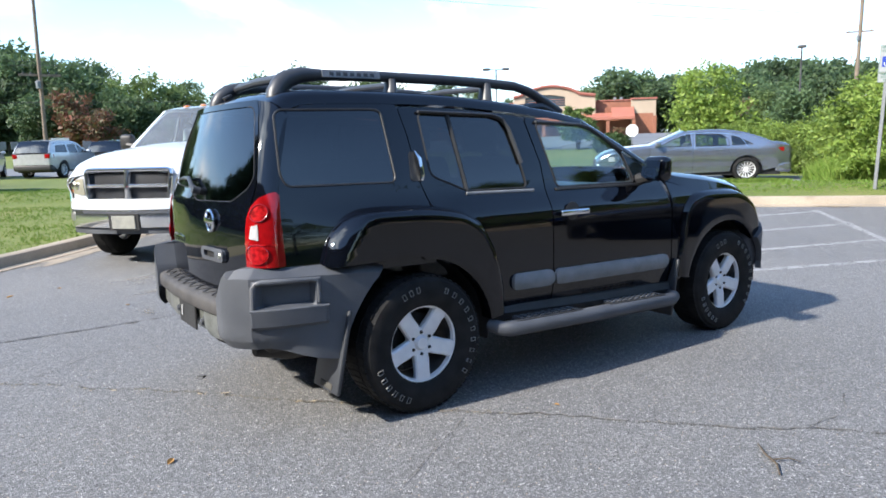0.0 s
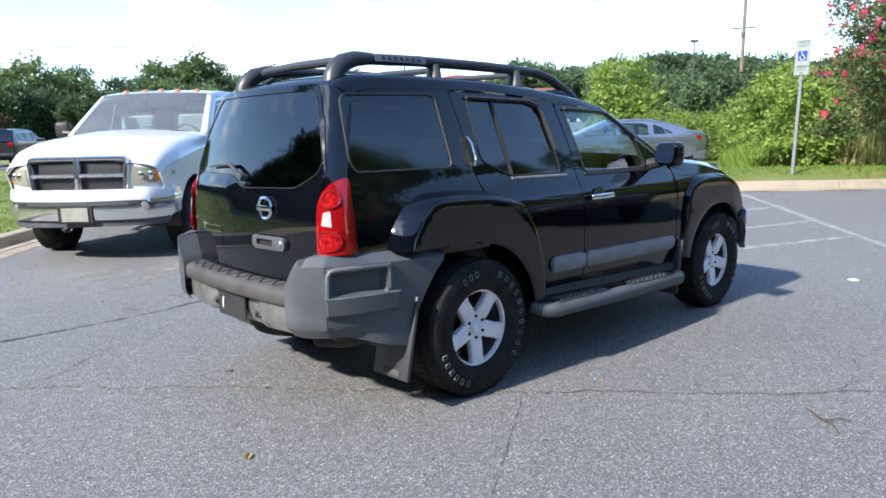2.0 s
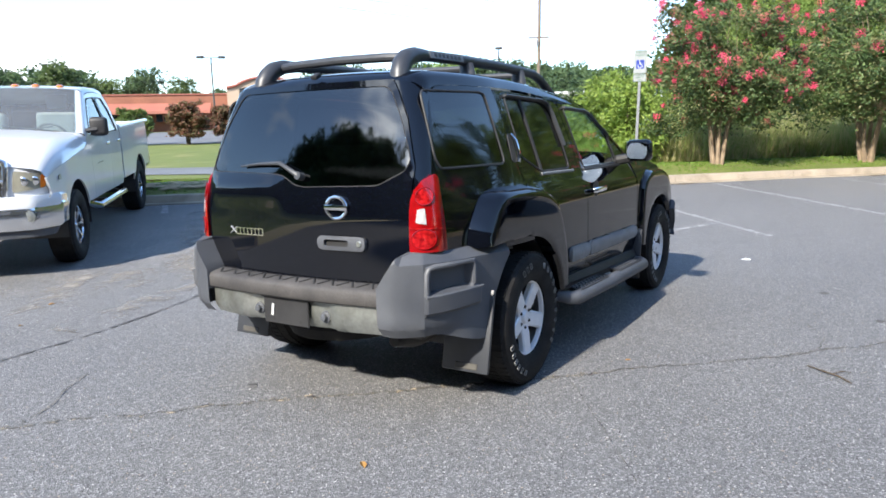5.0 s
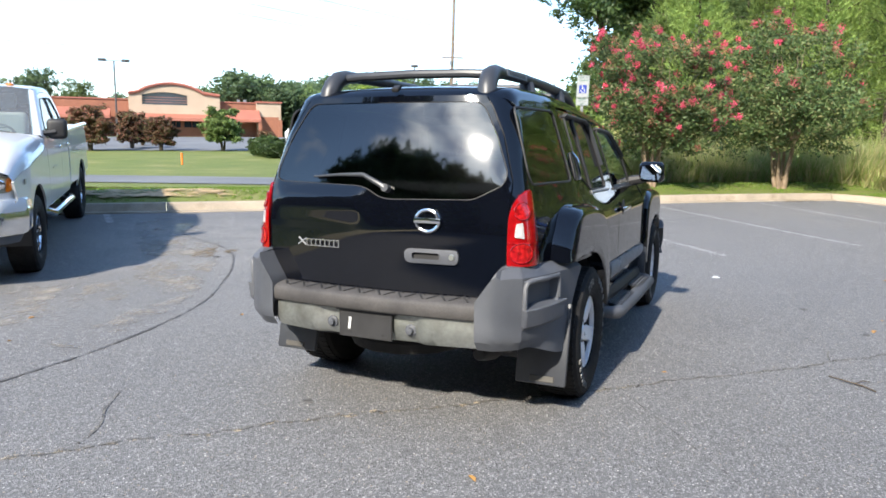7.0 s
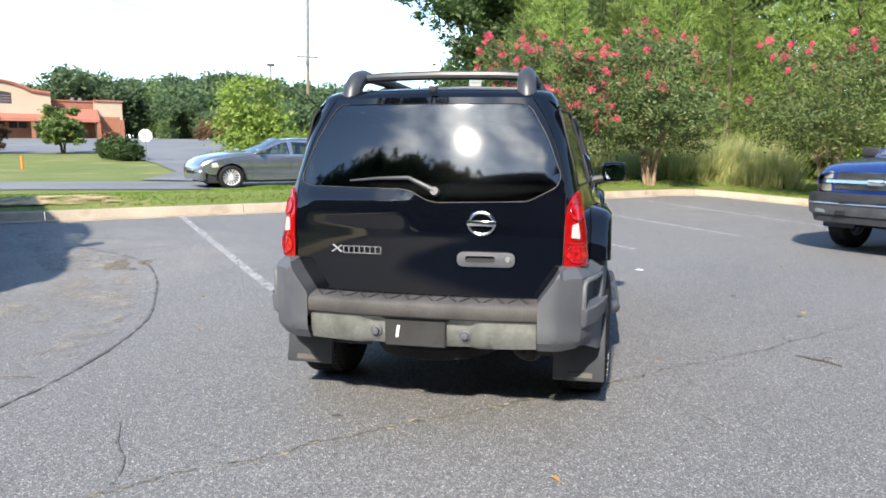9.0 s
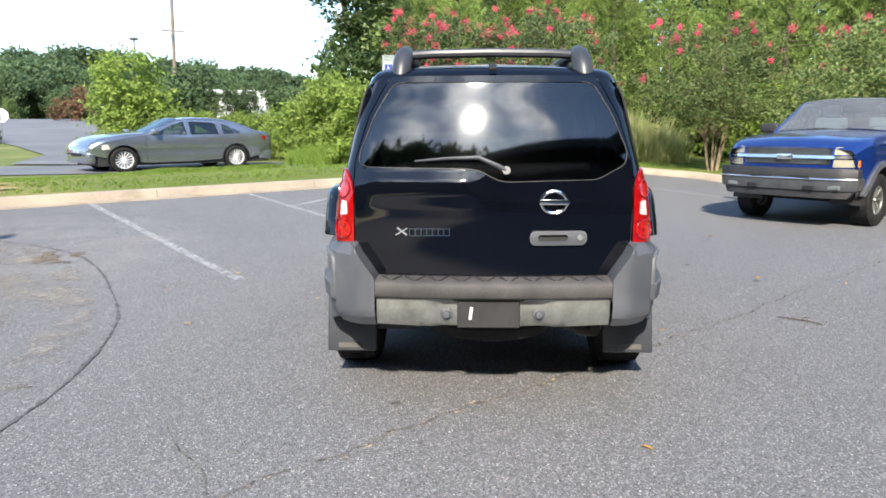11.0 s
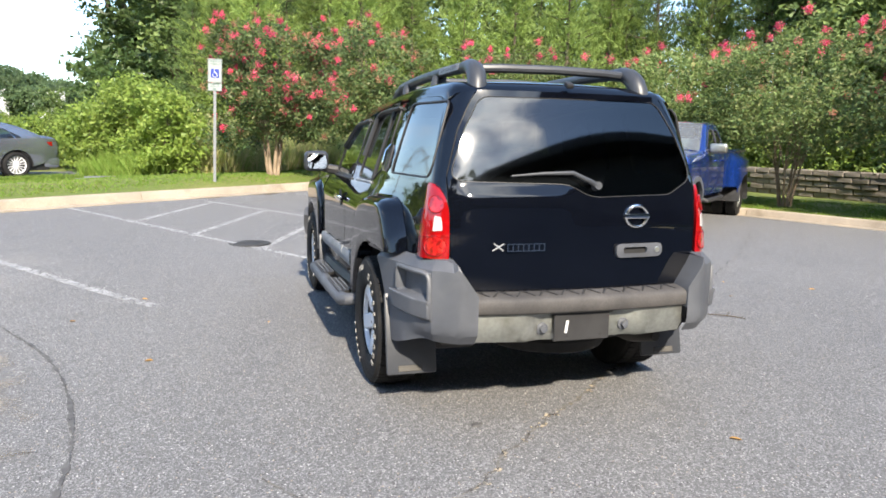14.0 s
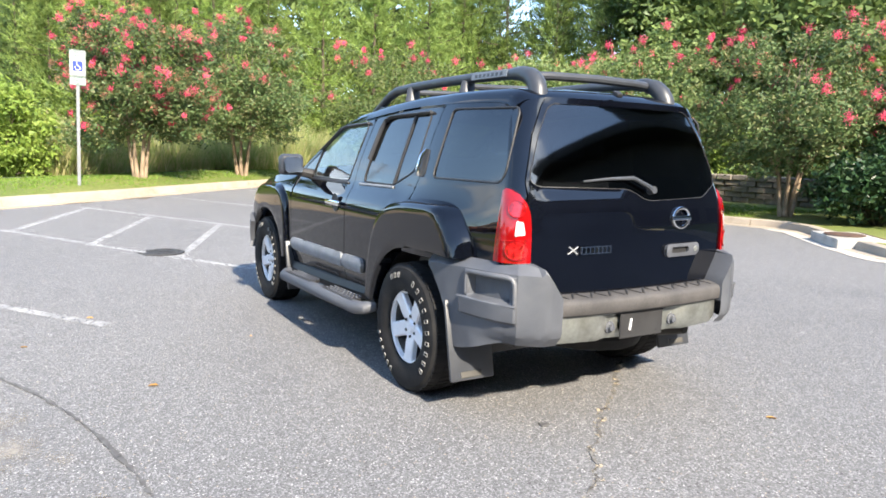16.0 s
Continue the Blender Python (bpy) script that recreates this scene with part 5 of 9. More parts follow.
def wheel(parent, x, y, z, R, W, rim_r, s, spokes=5, style="five", letters=True, rim_mat=None, steer=0.0):
    """A road wheel: tyre with tread blocks and raised sidewall marks, rim with spokes, hub, nuts and disc. s: side it faces."""
    w = part("wheel", lathe(bmesh.new(), [(rim_r * 0.98, -W * 0.42), (rim_r + 0.012, -W * 0.46), (R * 0.80, -W * 0.52), (R * 0.93, -W * 0.47), (R * 0.985, -W * 0.38), (R, -W * 0.2), (R, W * 0.2), (R * 0.985, W * 0.38), (R * 0.93, W * 0.47), (R * 0.80, W * 0.52), (rim_r + 0.012, W * 0.46), (rim_r * 0.98, W * 0.42), (rim_r * 0.94, 0.0)], 56, "y", close=True), RUBBER, parent, "black all-terrain tyre", 30)
    w.name = "wheel"
    w.matrix_basis = pose(x, y, z, 0, 0, (0 if s < 0 else 180) + steer)
    # tread blocks
    bm = bmesh.new()
    nb = 58
    for k in range(nb):
        a = 2 * math.pi * k / nb
        m = Matrix.Rotation(a, 4, "Y")
        for y0, y1, tw in ((-W * 0.41, -W * 0.20, 0.012), (-W * 0.16, W * 0.15, 0.0125), (W * 0.20, W * 0.41, 0.012)):
            r0 = R - 0.012 if abs(y0 + y1) > W * 0.3 else R - 0.006
            sk = m @ Matrix.Rotation(0.03 if y0 + y1 > 0 else -0.03, 4, "Y")
            box(bm, -R * tw * 3.1, R * tw * 3.1, y0, y1, r0 - 0.01, R - (0.001 if abs(y0 + y1) > W * 0.3 else -0.004), m=sk)
    part("tread", bm, RUBBER, w)
    rm = rim_mat or ALLOY
    f = -W * 0.40  # the outer face lies towards -y
    bm = lathe(bmesh.new(), [(rim_r * 1.06, f - 0.010), (rim_r * 1.065, f + 0.002), (rim_r * 1.0, f + 0.004), (rim_r * 0.93, f + 0.008), (rim_r * 0.91, f + 0.022), (rim_r * 0.90, W * 0.05), (rim_r * 0.90, W * 0.38), (rim_r * 0.93, W * 0.38), (rim_r * 0.94, W * 0.05), (rim_r * 0.99, f + 0.035)], 56, "y")
    part("rim", bm, rm, w, "silver rim lip")
    part("barrel", lathe(bmesh.new(), [(rim_r * 0.905, f + 0.03), (rim_r * 0.885, W * 0.05), (rim_r * 0.885, W * 0.30)], 40, "y"), BARREL, w, "brake-dusted inner barrel")
    part("brake_disc", lathe(bmesh.new(), [(0.0, W * 0.02), (rim_r * 0.72, W * 0.02), (rim_r * 0.72, W * 0.08), (0.0, W * 0.08)], 32, "y"), STEEL_DARK, w)
    hub_y = f + 0.035
    for k in range(spokes):
        a = 2 * math.pi * k / spokes + math.pi / 2
        bm = bmesh.new()
        if style == "five":
            wi, wo = rim_r * 0.215, rim_r * 0.20
            prof = [(0.16, wi * 0.9, hub_y + 0.0), (0.45, wi, hub_y - 0.016), (0.75, wo, hub_y - 0.022), (0.95, wo * 1.15, f + 0.008)]
        else:
            wi, wo = rim_r * (0.034 if style == "fine" else 0.055), rim_r * (0.042 if style == "fine" else 0.07)
            prof = [(0.14, wi, hub_y + 0.0), (0.5, wi, hub_y - 0.012), (0.8, wo, hub_y - 0.014), (0.97, wo * 1.3, f + 0.008)]
        rows = []
        for t, hw, yy in prof:
            rows.append([bm.verts.new((t * rim_r, yy + dy, dx)) for dx, dy in ((-hw, 0.035), (-hw, 0.008), (-hw * 0.8, 0.0), (hw * 0.8, 0.0), (hw, 0.008), (hw, 0.035))])
        for r0, r1 in zip(rows, rows[1:]):
            for i in range(5):
                bm.faces.new((r0[i], r0[i + 1], r1[i + 1], r1[i]))
        bmesh.ops.transform(bm, matrix=Matrix.Rotation(a, 4, "Y"), verts=bm.verts)
        part("spoke", bm, rm, w)
    hr = rim_r * (0.39 if style == "five" else 0.24)
    part("hub", lathe(bmesh.new(), [(hr, hub_y + 0.03), (hr, hub_y + 0.002), (hr * 0.93, hub_y - 0.006), (hr * 0.60, hub_y - 0.004), (hr * 0.56, hub_y + 0.004), (hr * 0.42, hub_y - 0.010), (hr * 0.36, hub_y - 0.016), (0.0, hub_y - 0.018)], 32, "y"), rm, w)
    if style == "five":
        for k in range(6):
            a = 2 * math.pi * (k + 0.5) / 6
            bm = lathe(bmesh.new(), [(0.010, 0.01), (0.010, -0.006), (0.008, -0.010), (0.0, -0.010)], 8, "y", Matrix.Translation((math.cos(a) * hr * 0.72, hub_y - 0.002, math.sin(a) * hr * 0.72)))
            part("wheel_nut", bm, STEEL_DARK, w)
    if letters:
        # raised white marks on the sidewall, as plain blocks
        for a0, n, st in letters:
            for k in range(n):
                a = radians(a0 + st * k)
                rm_ = (rim_r + R) * 0.5 + 0.012
                hw, hh, t = 0.0105, 0.0155, 0.0022
                ring = bmesh.new()
                for x0, x1, z0, z1 in ((-hw, -hw + t, -hh, hh), (hw - t, hw, -hh, hh), (-hw, hw, hh - t, hh), (-hw, hw, -hh, -hh + t)):
                    box(ring, x0, x1, -0.003, 0.003, z0, z1)
                m = Matrix.Rotation(-a, 4, "Y") @ Matrix.Translation((0, -W * 0.520, rm_)) @ Matrix.Rotation(-0.06, 4, "X")
                bmesh.ops.transform(ring, matrix=m, verts=ring.verts)
                part("raised_mark", ring, TYRE_WHITE, w)
    return w


def chair(parent, x, y, mt, z=0.62):
    bm = box(bmesh.new(), x - 0.25, x + 0.27, y - 0.25, y + 0.25, z, z + 0.17, 0.05, 3)
    part("seat", bm, mt, parent, "cloth seat")
    bm = box(bmesh.new(), -0.08, 0.08, -0.25, 0.25, 0.0, 0.62, 0.06, 3, pose(x - 0.24, y, z + 0.12, 0, -14, 0))
    part("backrest", bm, mt, parent)
    bm = box(bmesh.new(), -0.05, 0.05, -0.13, 0.13, 0.0, 0.19, 0.04, 3, pose(x - 0.41, y, z + 0.76, 0, -8, 0))
    part("headrest", bm, mt, parent)


def steering(parent, x, y, z, mt):
    bm = bmesh.new()
    pts = [Vector((0, 0.18 * math.cos(a), 0.18 * math.sin(a))) for a in [2 * math.pi * k / 28 for k in range(29)]]
    tube(bm, pts, 0.014, 6, False)
    for a in (0, math.pi, -math.pi / 2):
        tube(bm, [(0.03, 0, 0), (0, 0.18 * math.cos(a), 0.18 * math.sin(a))], 0.014, 6)
    lathe(bm, [(0.0, -0.02), (0.06, -0.015), (0.065, 0.02), (0.0, 0.03)], 16, "y", Matrix.Rotation(radians(90), 4, "Z"))
    bmesh.ops.transform(bm, matrix=pose(x, y, z, 0, 25, 0), verts=bm.verts)
    part("steering_wheel", bm, mt, parent, "dark steering wheel")

# ---- the black sport utility vehicle ----
suv = thing("suv", pose(1.95, 4.18, 0), "glossy black sport utility vehicle with faded grey bumpers and roof rack", "car")


def suv_y(x, z):
    """Half width of the body at x along, z up."""
    b = 0.872 - 0.098 * smooth(0.1, -0.85, x) - 0.05 * smooth(2.5, 3.25, x)
    b -= 0.035 * smooth(0.62, 0.40, z)
    w = smooth(-0.95, 0.3, x)
    up = soft(z - 1.12, 0.09)
    b -= w * (0.058 * smooth(0.99, 1.16, z) + 0.325 * up) + (1 - w) * (0.025 * smooth(0.75, 1.30, z) + 0.215 * up + 0.5 * max(0.0, z - 1.40) ** 2)
    return b


REAR_Z = [0.60, 1.08, 1.15, 1.20, 1.30, 1.40, 1.50, 1.60, 1.67]
REAR_X = [-0.835, -0.835, -0.820, -0.809, -0.784, -0.755, -0.724, -0.689, -0.662]
REAR_R, REAR_C = 0.095, 0.080


def hatch_x(z):
    return float(np.mean(np.interp([z + 0.02 * k for k in range(-4, 5)], REAR_Z, REAR_X)))


def rear_skin(v, z, off=0.0):
    """The rear end round its corners: v from -1 (right flank) to 1 (left flank)."""
    return cross((hatch_x(z) + REAR_R, z), Vector((-1, 0)), suv_y(-0.7, z), REAR_R, REAR_C, v, off)


def rear_v(y, z):
    Y = suv_y(-0.7, z)
    return y / ((Y - REAR_R) + REAR_R * math.pi / 2)


SUV_PATH = smooth_path([(-0.605, 1.590, 0.075), (-0.575, 1.618, 0.075), (-0.50, 1.636, 0.07), (-0.2, 1.643, 0.065), (0.35, 1.640, 0.06), (0.80, 1.605, 0.06), (1.20, 1.560, 0.055), (1.385, 1.525, 0.05)], 0.03)
SUV_WIND = smooth_path([(1.385, 1.525, 0.05), (1.60, 1.42, 0.045), (1.88, 1.27, 0.045), (2.10, 1.145, 0.045)], 0.05, 1)
SUV_HOOD = smooth_path([(2.10, 1.145, 0.045), (2.22, 1.105, 0.08), (2.6, 1.055, 0.09), (2.95, 0.985, 0.10), (3.10, 0.86, 0.10), (3.14, 0.62, 0.08)], 0.05)
RA, FA = (0.0, 0.375), (2.70, 0.375)


def xz(path):
    return [(p[0], p[1]) for p in path]


part("roof", ribbon(SUV_PATH, suv_y, 0.022, nv=30), BLACK_PAINT, suv, angle=60)
EDGE_Z = [0.70, 0.86, 1.12, 1.25, 1.47, 1.61, 1.66]
EDGE_Y = [0.575, 0.665, 0.672, 0.672, 0.604, 0.530, 0.495]
for s in (1, -1):
    for nm, dy, off, mt in (("rear_pillar", 0.006, 0.0, BLACK_PAINT), ("hatch_gap", -0.03, -0.02, PLASTIC_DARK)):
        bm = bmesh.new()
        prev = None
        for k in range(25):
            row = []
            for i in range(11):
                z = 0.80 + (1.655 - (0.062 * (i / 10) ** 2 if nm == "rear_pillar" else 0.02) - 0.80) * k / 24
                v0 = rear_v(float(np.interp(z, EDGE_Z, EDGE_Y)) + dy, z)
                v1 = 1.0 if nm == "rear_pillar" else v0 + 0.10
                row.append(bm.verts.new(rear_skin(s * (v0 + (v1 - v0) * i / 10), z, off)))
            if prev:
                for i in range(10):
                    bm.faces.new((prev[i], row[i], row[i + 1], prev[i + 1]))
            prev = row
        part(nm, bm, mt, suv, angle=60)
part("windscreen", ribbon(SUV_WIND, suv_y, 0.05, -0.88, 0.88, 20, 0.004), GLASS_CLEAR, suv, "clear windscreen")
for s in (1, -1):
    part("front_pillar", ribbon(SUV_WIND, suv_y, 0.03, s * 0.87, s * 1.0, 8), BLACK_PAINT, suv)
part("bonnet", ribbon(SUV_HOOD, suv_y, 0.05, nv=26), BLACK_PAINT, suv)

# flank panels
Q_WIN = [(-0.66, 1.235), (-0.075, 1.232), (-0.095, 1.60), (-0.135, 1.612), (-0.645, 1.606), (-0.675, 1.58), (-0.69, 1.29)]
R_WIN = [(0.145, 1.258), (0.37, 1.165), (0.815, 1.160), (0.80, 1.30), (0.757, 1.50), (0.72, 1.560), (0.64, 1.582), (0.135, 1.596)]
F_WIN = [(1.06, 1.150), (1.775, 1.150), (1.70, 1.352), (1.44, 1.505), (1.36, 1.527), (0.985, 1.545), (1.0, 1.46)]
top_line = xz(SUV_PATH)
wind_line = xz(SUV_WIND)


def top_z(x):
    pts = [p for p in top_line if p[1] > 1.5] + wind_line
    return float(np.interp(x, [p[0] for p in pts], [p[1] for p in pts]))


def along(x0, x1, n=14, d=0.0):
    return [(x0 + (x1 - x0) * k / n, top_z(x0 + (x1 - x0) * k / n) - d) for k in range(n + 1)]


rear_edge = [(hatch_x(z) + REAR_R, z) for z in (0.80, 0.95, 1.08, 1.15, 1.25, 1.35, 1.45, 1.55, 1.59)]
quarter = rear_edge + along(-0.60, 0.0, 8) + [(0.012, 1.62), (0.040, 1.47), (0.062, 1.24), (0.10, 1.12), (0.10, 0.80)] + [(0.05, 0.80), (-0.5, 0.80)]
rear_door = [(0.012, 1.615), (0.040, 1.47), (0.062, 1.24), (0.11, 1.10), (0.30, 1.02), (0.42, 0.90), (0.49, 0.70), (0.52, 0.47), (0.958, 0.445), (0.958, 1.30), (0.90, 1.56)] + along(0.86, 0.03, 12, 0.012)
front_door = [(0.958, 0.445), (2.08, 0.40), (2.085, 0.95), (2.03, 1.14)] + along(2.02, 0.92, 16, 0.012) + [(0.905, 1.55), (0.958, 1.30)]
fender = [(2.085, 0.42), (2.17, 0.42)] + arch(FA[0], FA[1], 0.47, 172, 6, 24) + [(3.16, 0.50), (3.12, 0.86), (2.95, 0.99), (2.6, 1.058), (2.22, 1.11), (2.09, 1.14)]
for s in (1, -1):
    sf = side_surf(suv_y, s)
    q = part("quarter_panel", sheet(inset(quarter, 0.002), [rounded(Q_WIN, 0.05)], sf, 0.05, 0.012), BLACK_PAINT, suv, angle=50)
    rd = part("rear_door", sheet(inset(rear_door, 0.004), [rounded(R_WIN, 0.03)], sf, 0.05, 0.014), BLACK_PAINT, suv, angle=50)
    fd = part("front_door", sheet(inset(front_door, 0.004), [rounded(F_WIN, 0.03)], sf, 0.05, 0.014), BLACK_PAINT, suv, angle=50)
    part("fender", sheet(inset(fender, 0.003), [], sf, 0.05, 0.014), BLACK_PAINT, suv, angle=50)
    inner = side_surf(lambda x, z: suv_y(x, z) - 0.018, s)
    lin = [(-0.72, 0.62), (-0.70, 1.10), (-0.62, 1.48), (-0.57, 1.58)] + along(-0.5, 2.05, 30, 0.01) + [(2.12, 1.08), (2.12, 0.47), (0.50, 0.47)] + arch(0, 0.375, 0.485, 12, 168, 20) + [(-0.49, 0.62)]
    part("inner_shell", sheet(lin, [rounded(inset(Q_WIN, 0.012), 0.05), rounded(inset(R_WIN, 0.008), 0.03), rounded(inset(F_WIN, 0.008), 0.03)], inner, 0.09), SEAT, suv, "grey cabin lining")
    # panes, seals and window frames
    for nm, win, mt, par in (("quarter_window", Q_WIN, GLASS_DARK, q), ("rear_window", R_WIN, GLASS_DARK, rd), ("front_window", F_WIN, GLASS_CLEAR, fd)):
        pane = part(nm, sheet(rounded(inset(win, -0.002), 0.04), [], side_surf(lambda x, z: suv_y(x, z) - 0.004, s), 0.06), mt, par, "dark tinted glass" if mt is GLASS_DARK else "pale green-tinted glass")
        rim = rounded(win, 0.04)
        bm = bmesh.new()
        tube(bm, [sf(p[0], p[1], 0.0) for p in rim] + [sf(rim[0][0], rim[0][1], 0.0)], 0.006, 6, False)
        part("window_seal", bm, PLASTIC_DARK, pane)
    # rain guards over the door windows
    for win, a, b in ((R_WIN, 3, 8), (F_WIN, 2, 6)):
        pts = [Vector(p) for p in win[a:b]]
        bm = bmesh.new()
        c = [sf(p.x, p.y + 0.006, 0.012) for p in pts]
        tube(bm, c, 0.014, 8, True, 0.6)
        part("rain_guard", bm, RACK, rd if win is R_WIN else fd, "smoked plastic rain guard")
    # divider of the rear door window
    bm = bmesh.new()
    tube(bm, [sf(0.335, 1.60, -0.002), sf(0.372, 1.165, -0.002)], 0.013, 6)
    part("window_divider", bm, PLASTIC_DARK, rd)
    # grey belt mouldings
    for par, a, b in ((rd, (0.36, 1.150), (0.86, 1.142)), (fd, (1.04, 1.138), (1.83, 1.134))):
        bm = bmesh.new()
        tube(bm, [sf(a[0] + (b[0] - a[0]) * k / 8, a[1] + (b[1] - a[1]) * k / 8, 0.002) for k in range(9)], 0.010, 8)
        part("belt_moulding", bm, PLASTIC_PALE if par is rd else PLASTIC_DARK, par)
    # door handles: a bar on the front door, an upright bar on the rear pillar
    hd = part("door_handle", box(bmesh.new(), 0.995, 1.235, -0.014, 0.014, -0.018, 0.018, 0.010, 3, Matrix.Translation((0, s * (suv_y(1.1, 1.0) + 0.026), 1.0))), CHROME, fd, "chrome pull handle")
    part("handle_cup", lathe(bmesh.new(), [(0.0, 0.0), (0.05, 0.0), (0.062, 0.004)], 20, "y", pose(1.12, s * (suv_y(1.1, 1.0) + 0.002), 1.0)), PLASTIC_DARK, hd)
    bm = sheet(rounded([(0.012, 1.232), (0.075, 1.232), (0.082, 1.385), (0.03, 1.392)], 0.025), [], side_surf(lambda x, z: suv_y(x, z) + 0.004, s), 0.03, 0.01)
    ph = part("pillar_handle", bm, PLASTIC_DARK, rd, "black recess of the rear door handle")
    bm = bmesh.new()
    tube(bm, [sf(0.075, 1.235, 0.008), sf(0.077, 1.27, 0.022), sf(0.072, 1.35, 0.024), sf(0.064, 1.388, 0.008)], [0.010, 0.013, 0.013, 0.009], 8)
    part("handle_bar", bm, CHROME, ph, "chrome upright pull bar")
    # grey protective strips on the doors
    for par, x0, x1 in ((rd, 0.625, 0.948), (fd, 0.964, 2.03)):
        zc = lambda x: 0.624 - 0.0195 * (x - 0.63)
        pl = [(x0, zc(x0) - 0.05), (x1, zc(x1) - 0.052), (x1, zc(x1) + 0.05), (x0, zc(x0) + 0.048)]
        rr = rounded(pl, 0.045, 5)
        bulge = lambda x, z, zc=zc: suv_y(x, z) + 0.022 * math.sqrt(max(0.0, 1 - ((z - zc(x)) / 0.056) ** 2)) + 0.002
        part("door_strip", sheet(rr, [], side_surf(bulge, s), 0.022, 0.03), PLASTIC_PALE, par, "faded grey rubbing strip")
    # wheel-arch flares
    FL_R = [(-0.545, 0.858), (-0.515, 0.96), (-0.42, 1.075), (-0.30, 1.118), (0.065, 1.108), (0.28, 1.068), (0.41, 0.99), (0.50, 0.84), (0.56, 0.64), (0.575, 0.46)]
    FL_F = [(3.175, 0.745), (3.155, 0.84), (3.09, 0.935), (2.97, 1.01), (2.80, 1.062), (2.42, 1.066), (2.27, 1.02), (2.20, 0.93), (2.165, 0.70), (2.155, 0.47)]
    for c, outline in ((RA, FL_R), (FA, FL_F)):
        out_line = [Vector(p[:2]) for p in smooth_path([(p[0], p[1], 0) for p in outline], 0.025)]
        bm = bmesh.new()
        prev = None
        for o in out_line:
            d = o - Vector(c)
            a = math.atan2(d.y, d.x)
            r_in = 0.455 if c is FA or a < math.pi / 2 else max(0.455, 0.468 / math.sin(a))
            i = Vector(c) + d.normalized() * min(r_in, d.length - 0.012)
            row = []
            rise = (0.045 + 0.060 * smooth(-0.30, -0.50, o.x)) / max(0.02, (o - i).length)
            for u, tuck in ((0, 0), (0.03, 0), (0.08, 0), (0.14, 0), (0.21, 0), (0.30, 0), (0.42, 0), (0.55, 0), (0.80, 0), (0.96, 0), (1.0, 0.004), (1.0, 0.09)):
                p = o.lerp(i, u)
                h = 1 - (1 - min(1.0, u / rise)) ** 2
                h = h if u < 0.97 else min(h, 0.97)
                base = suv_y(p.x, p.y) + 0.002
                lift = (0.902 - 0.02 * smooth(2.9, 3.2, p.x) - base) * h * smooth(0.0, 0.06, d.length - r_in + 0.03)
                row.append(bm.verts.new((p.x, s * (base + lift - tuck), p.y)))
            if prev:
                for k in range(len(row) - 1):
                    bm.faces.new((prev[k], row[k], row[k + 1], prev[k + 1]))
            prev = row
        part("wheel_flare", bm, BLACK_PAINT, suv, "glossy black flared wheel arch", angle=60)
    # wheel wells
    for c in (RA, FA):
        bm = bmesh.new()
        rows = []
        for k in range(19):
            a = radians(-8 + 196 * k / 18)
            rows.append([bm.verts.new((c[0] + 0.47 * math.cos(a), s * yy, c[1] + 0.47 * math.sin(a))) for yy in (0.40, 0.60, 0.835)])
        for r0, r1 in zip(rows, rows[1:]):
            for k in range(2):
                bm.faces.new((r0[k], r0[k + 1], r1[k + 1], r1[k]))
        part("wheel_well", bm, PLASTIC_DARK, suv)
    # wheels; the marks read round the sidewall as plain blocks
    for c in (RA, FA):
        wheel(suv, c[0], s * 0.776, 0.372, 0.372, 0.262, 0.213, s, 5, "five", ((-128, 10, 11.4), (9, 3, 8.5), (108, 6, 9.5)))
    # mud flaps
    for x0, ztop in ((-0.43, 0.62), (2.13, 0.60)):
        bm = box(bmesh.new(), -0.012, 0.012, -0.135 if x0 < 0 else -0.105, 0.135 if x0 < 0 else 0.105, -0.43 if x0 < 0 else -0.40, 0.0, 0.01, 2, pose(x0, s * (0.755 if x0 < 0 else 0.800), ztop, 0, 12 if x0 < 0 else 10, 0))
        fl = part("mud_flap", bm, RACK, suv, "dark grey rubber mud flap")
        if x0 < 0:
            bm = box(bmesh.new(), -0.004, 0.004, -0.065, 0.065, -0.016, 0.016, 0.003, 1, pose(x0 - 0.083 - 0.012, s * 0.765, ztop - 0.388, 0, 12, 0))
            part("flap_plate", bm, FLAP_FOOT, fl, "dull tan plate at the flap's foot")
    # step tube with two treads
    yb = 0.955
    bm = bmesh.new()
    tube(bm, [(0.47, s * (yb - 0.10), 0.395), (0.49, s * (yb - 0.03), 0.385), (0.54, s * yb, 0.380), (1.2, s * (yb + 0.005), 0.362), (1.98, s * yb, 0.345), (2.06, s * (yb - 0.04), 0.345), (2.08, s * (yb - 0.10), 0.35)], [0.035, 0.042, 0.045, 0.046, 0.045, 0.042, 0.035], 12)
    sb = part("side_step", bm, PLASTIC, suv, "grey tubular side step")
    for x0, x1 in ((0.56, 1.13), (1.33, 1.92)):
        pl = rounded([(x0, -0.055), (x1, -0.055), (x1 - 0.05, 0.045), (x0 + 0.05, 0.045)], 0.04)
        zt = lambda x: 0.412 - 0.0235 * (x - 0.5)
        tr = part("tread_pad", sheet(pl, [], lambda x, y, o=0: Vector((x, s * (yb - 0.035 - y * 1.0), zt(x) + 0.012 + o)), 0.03, 0.02), PLASTIC_DARK, sb, "black ribbed tread pad")
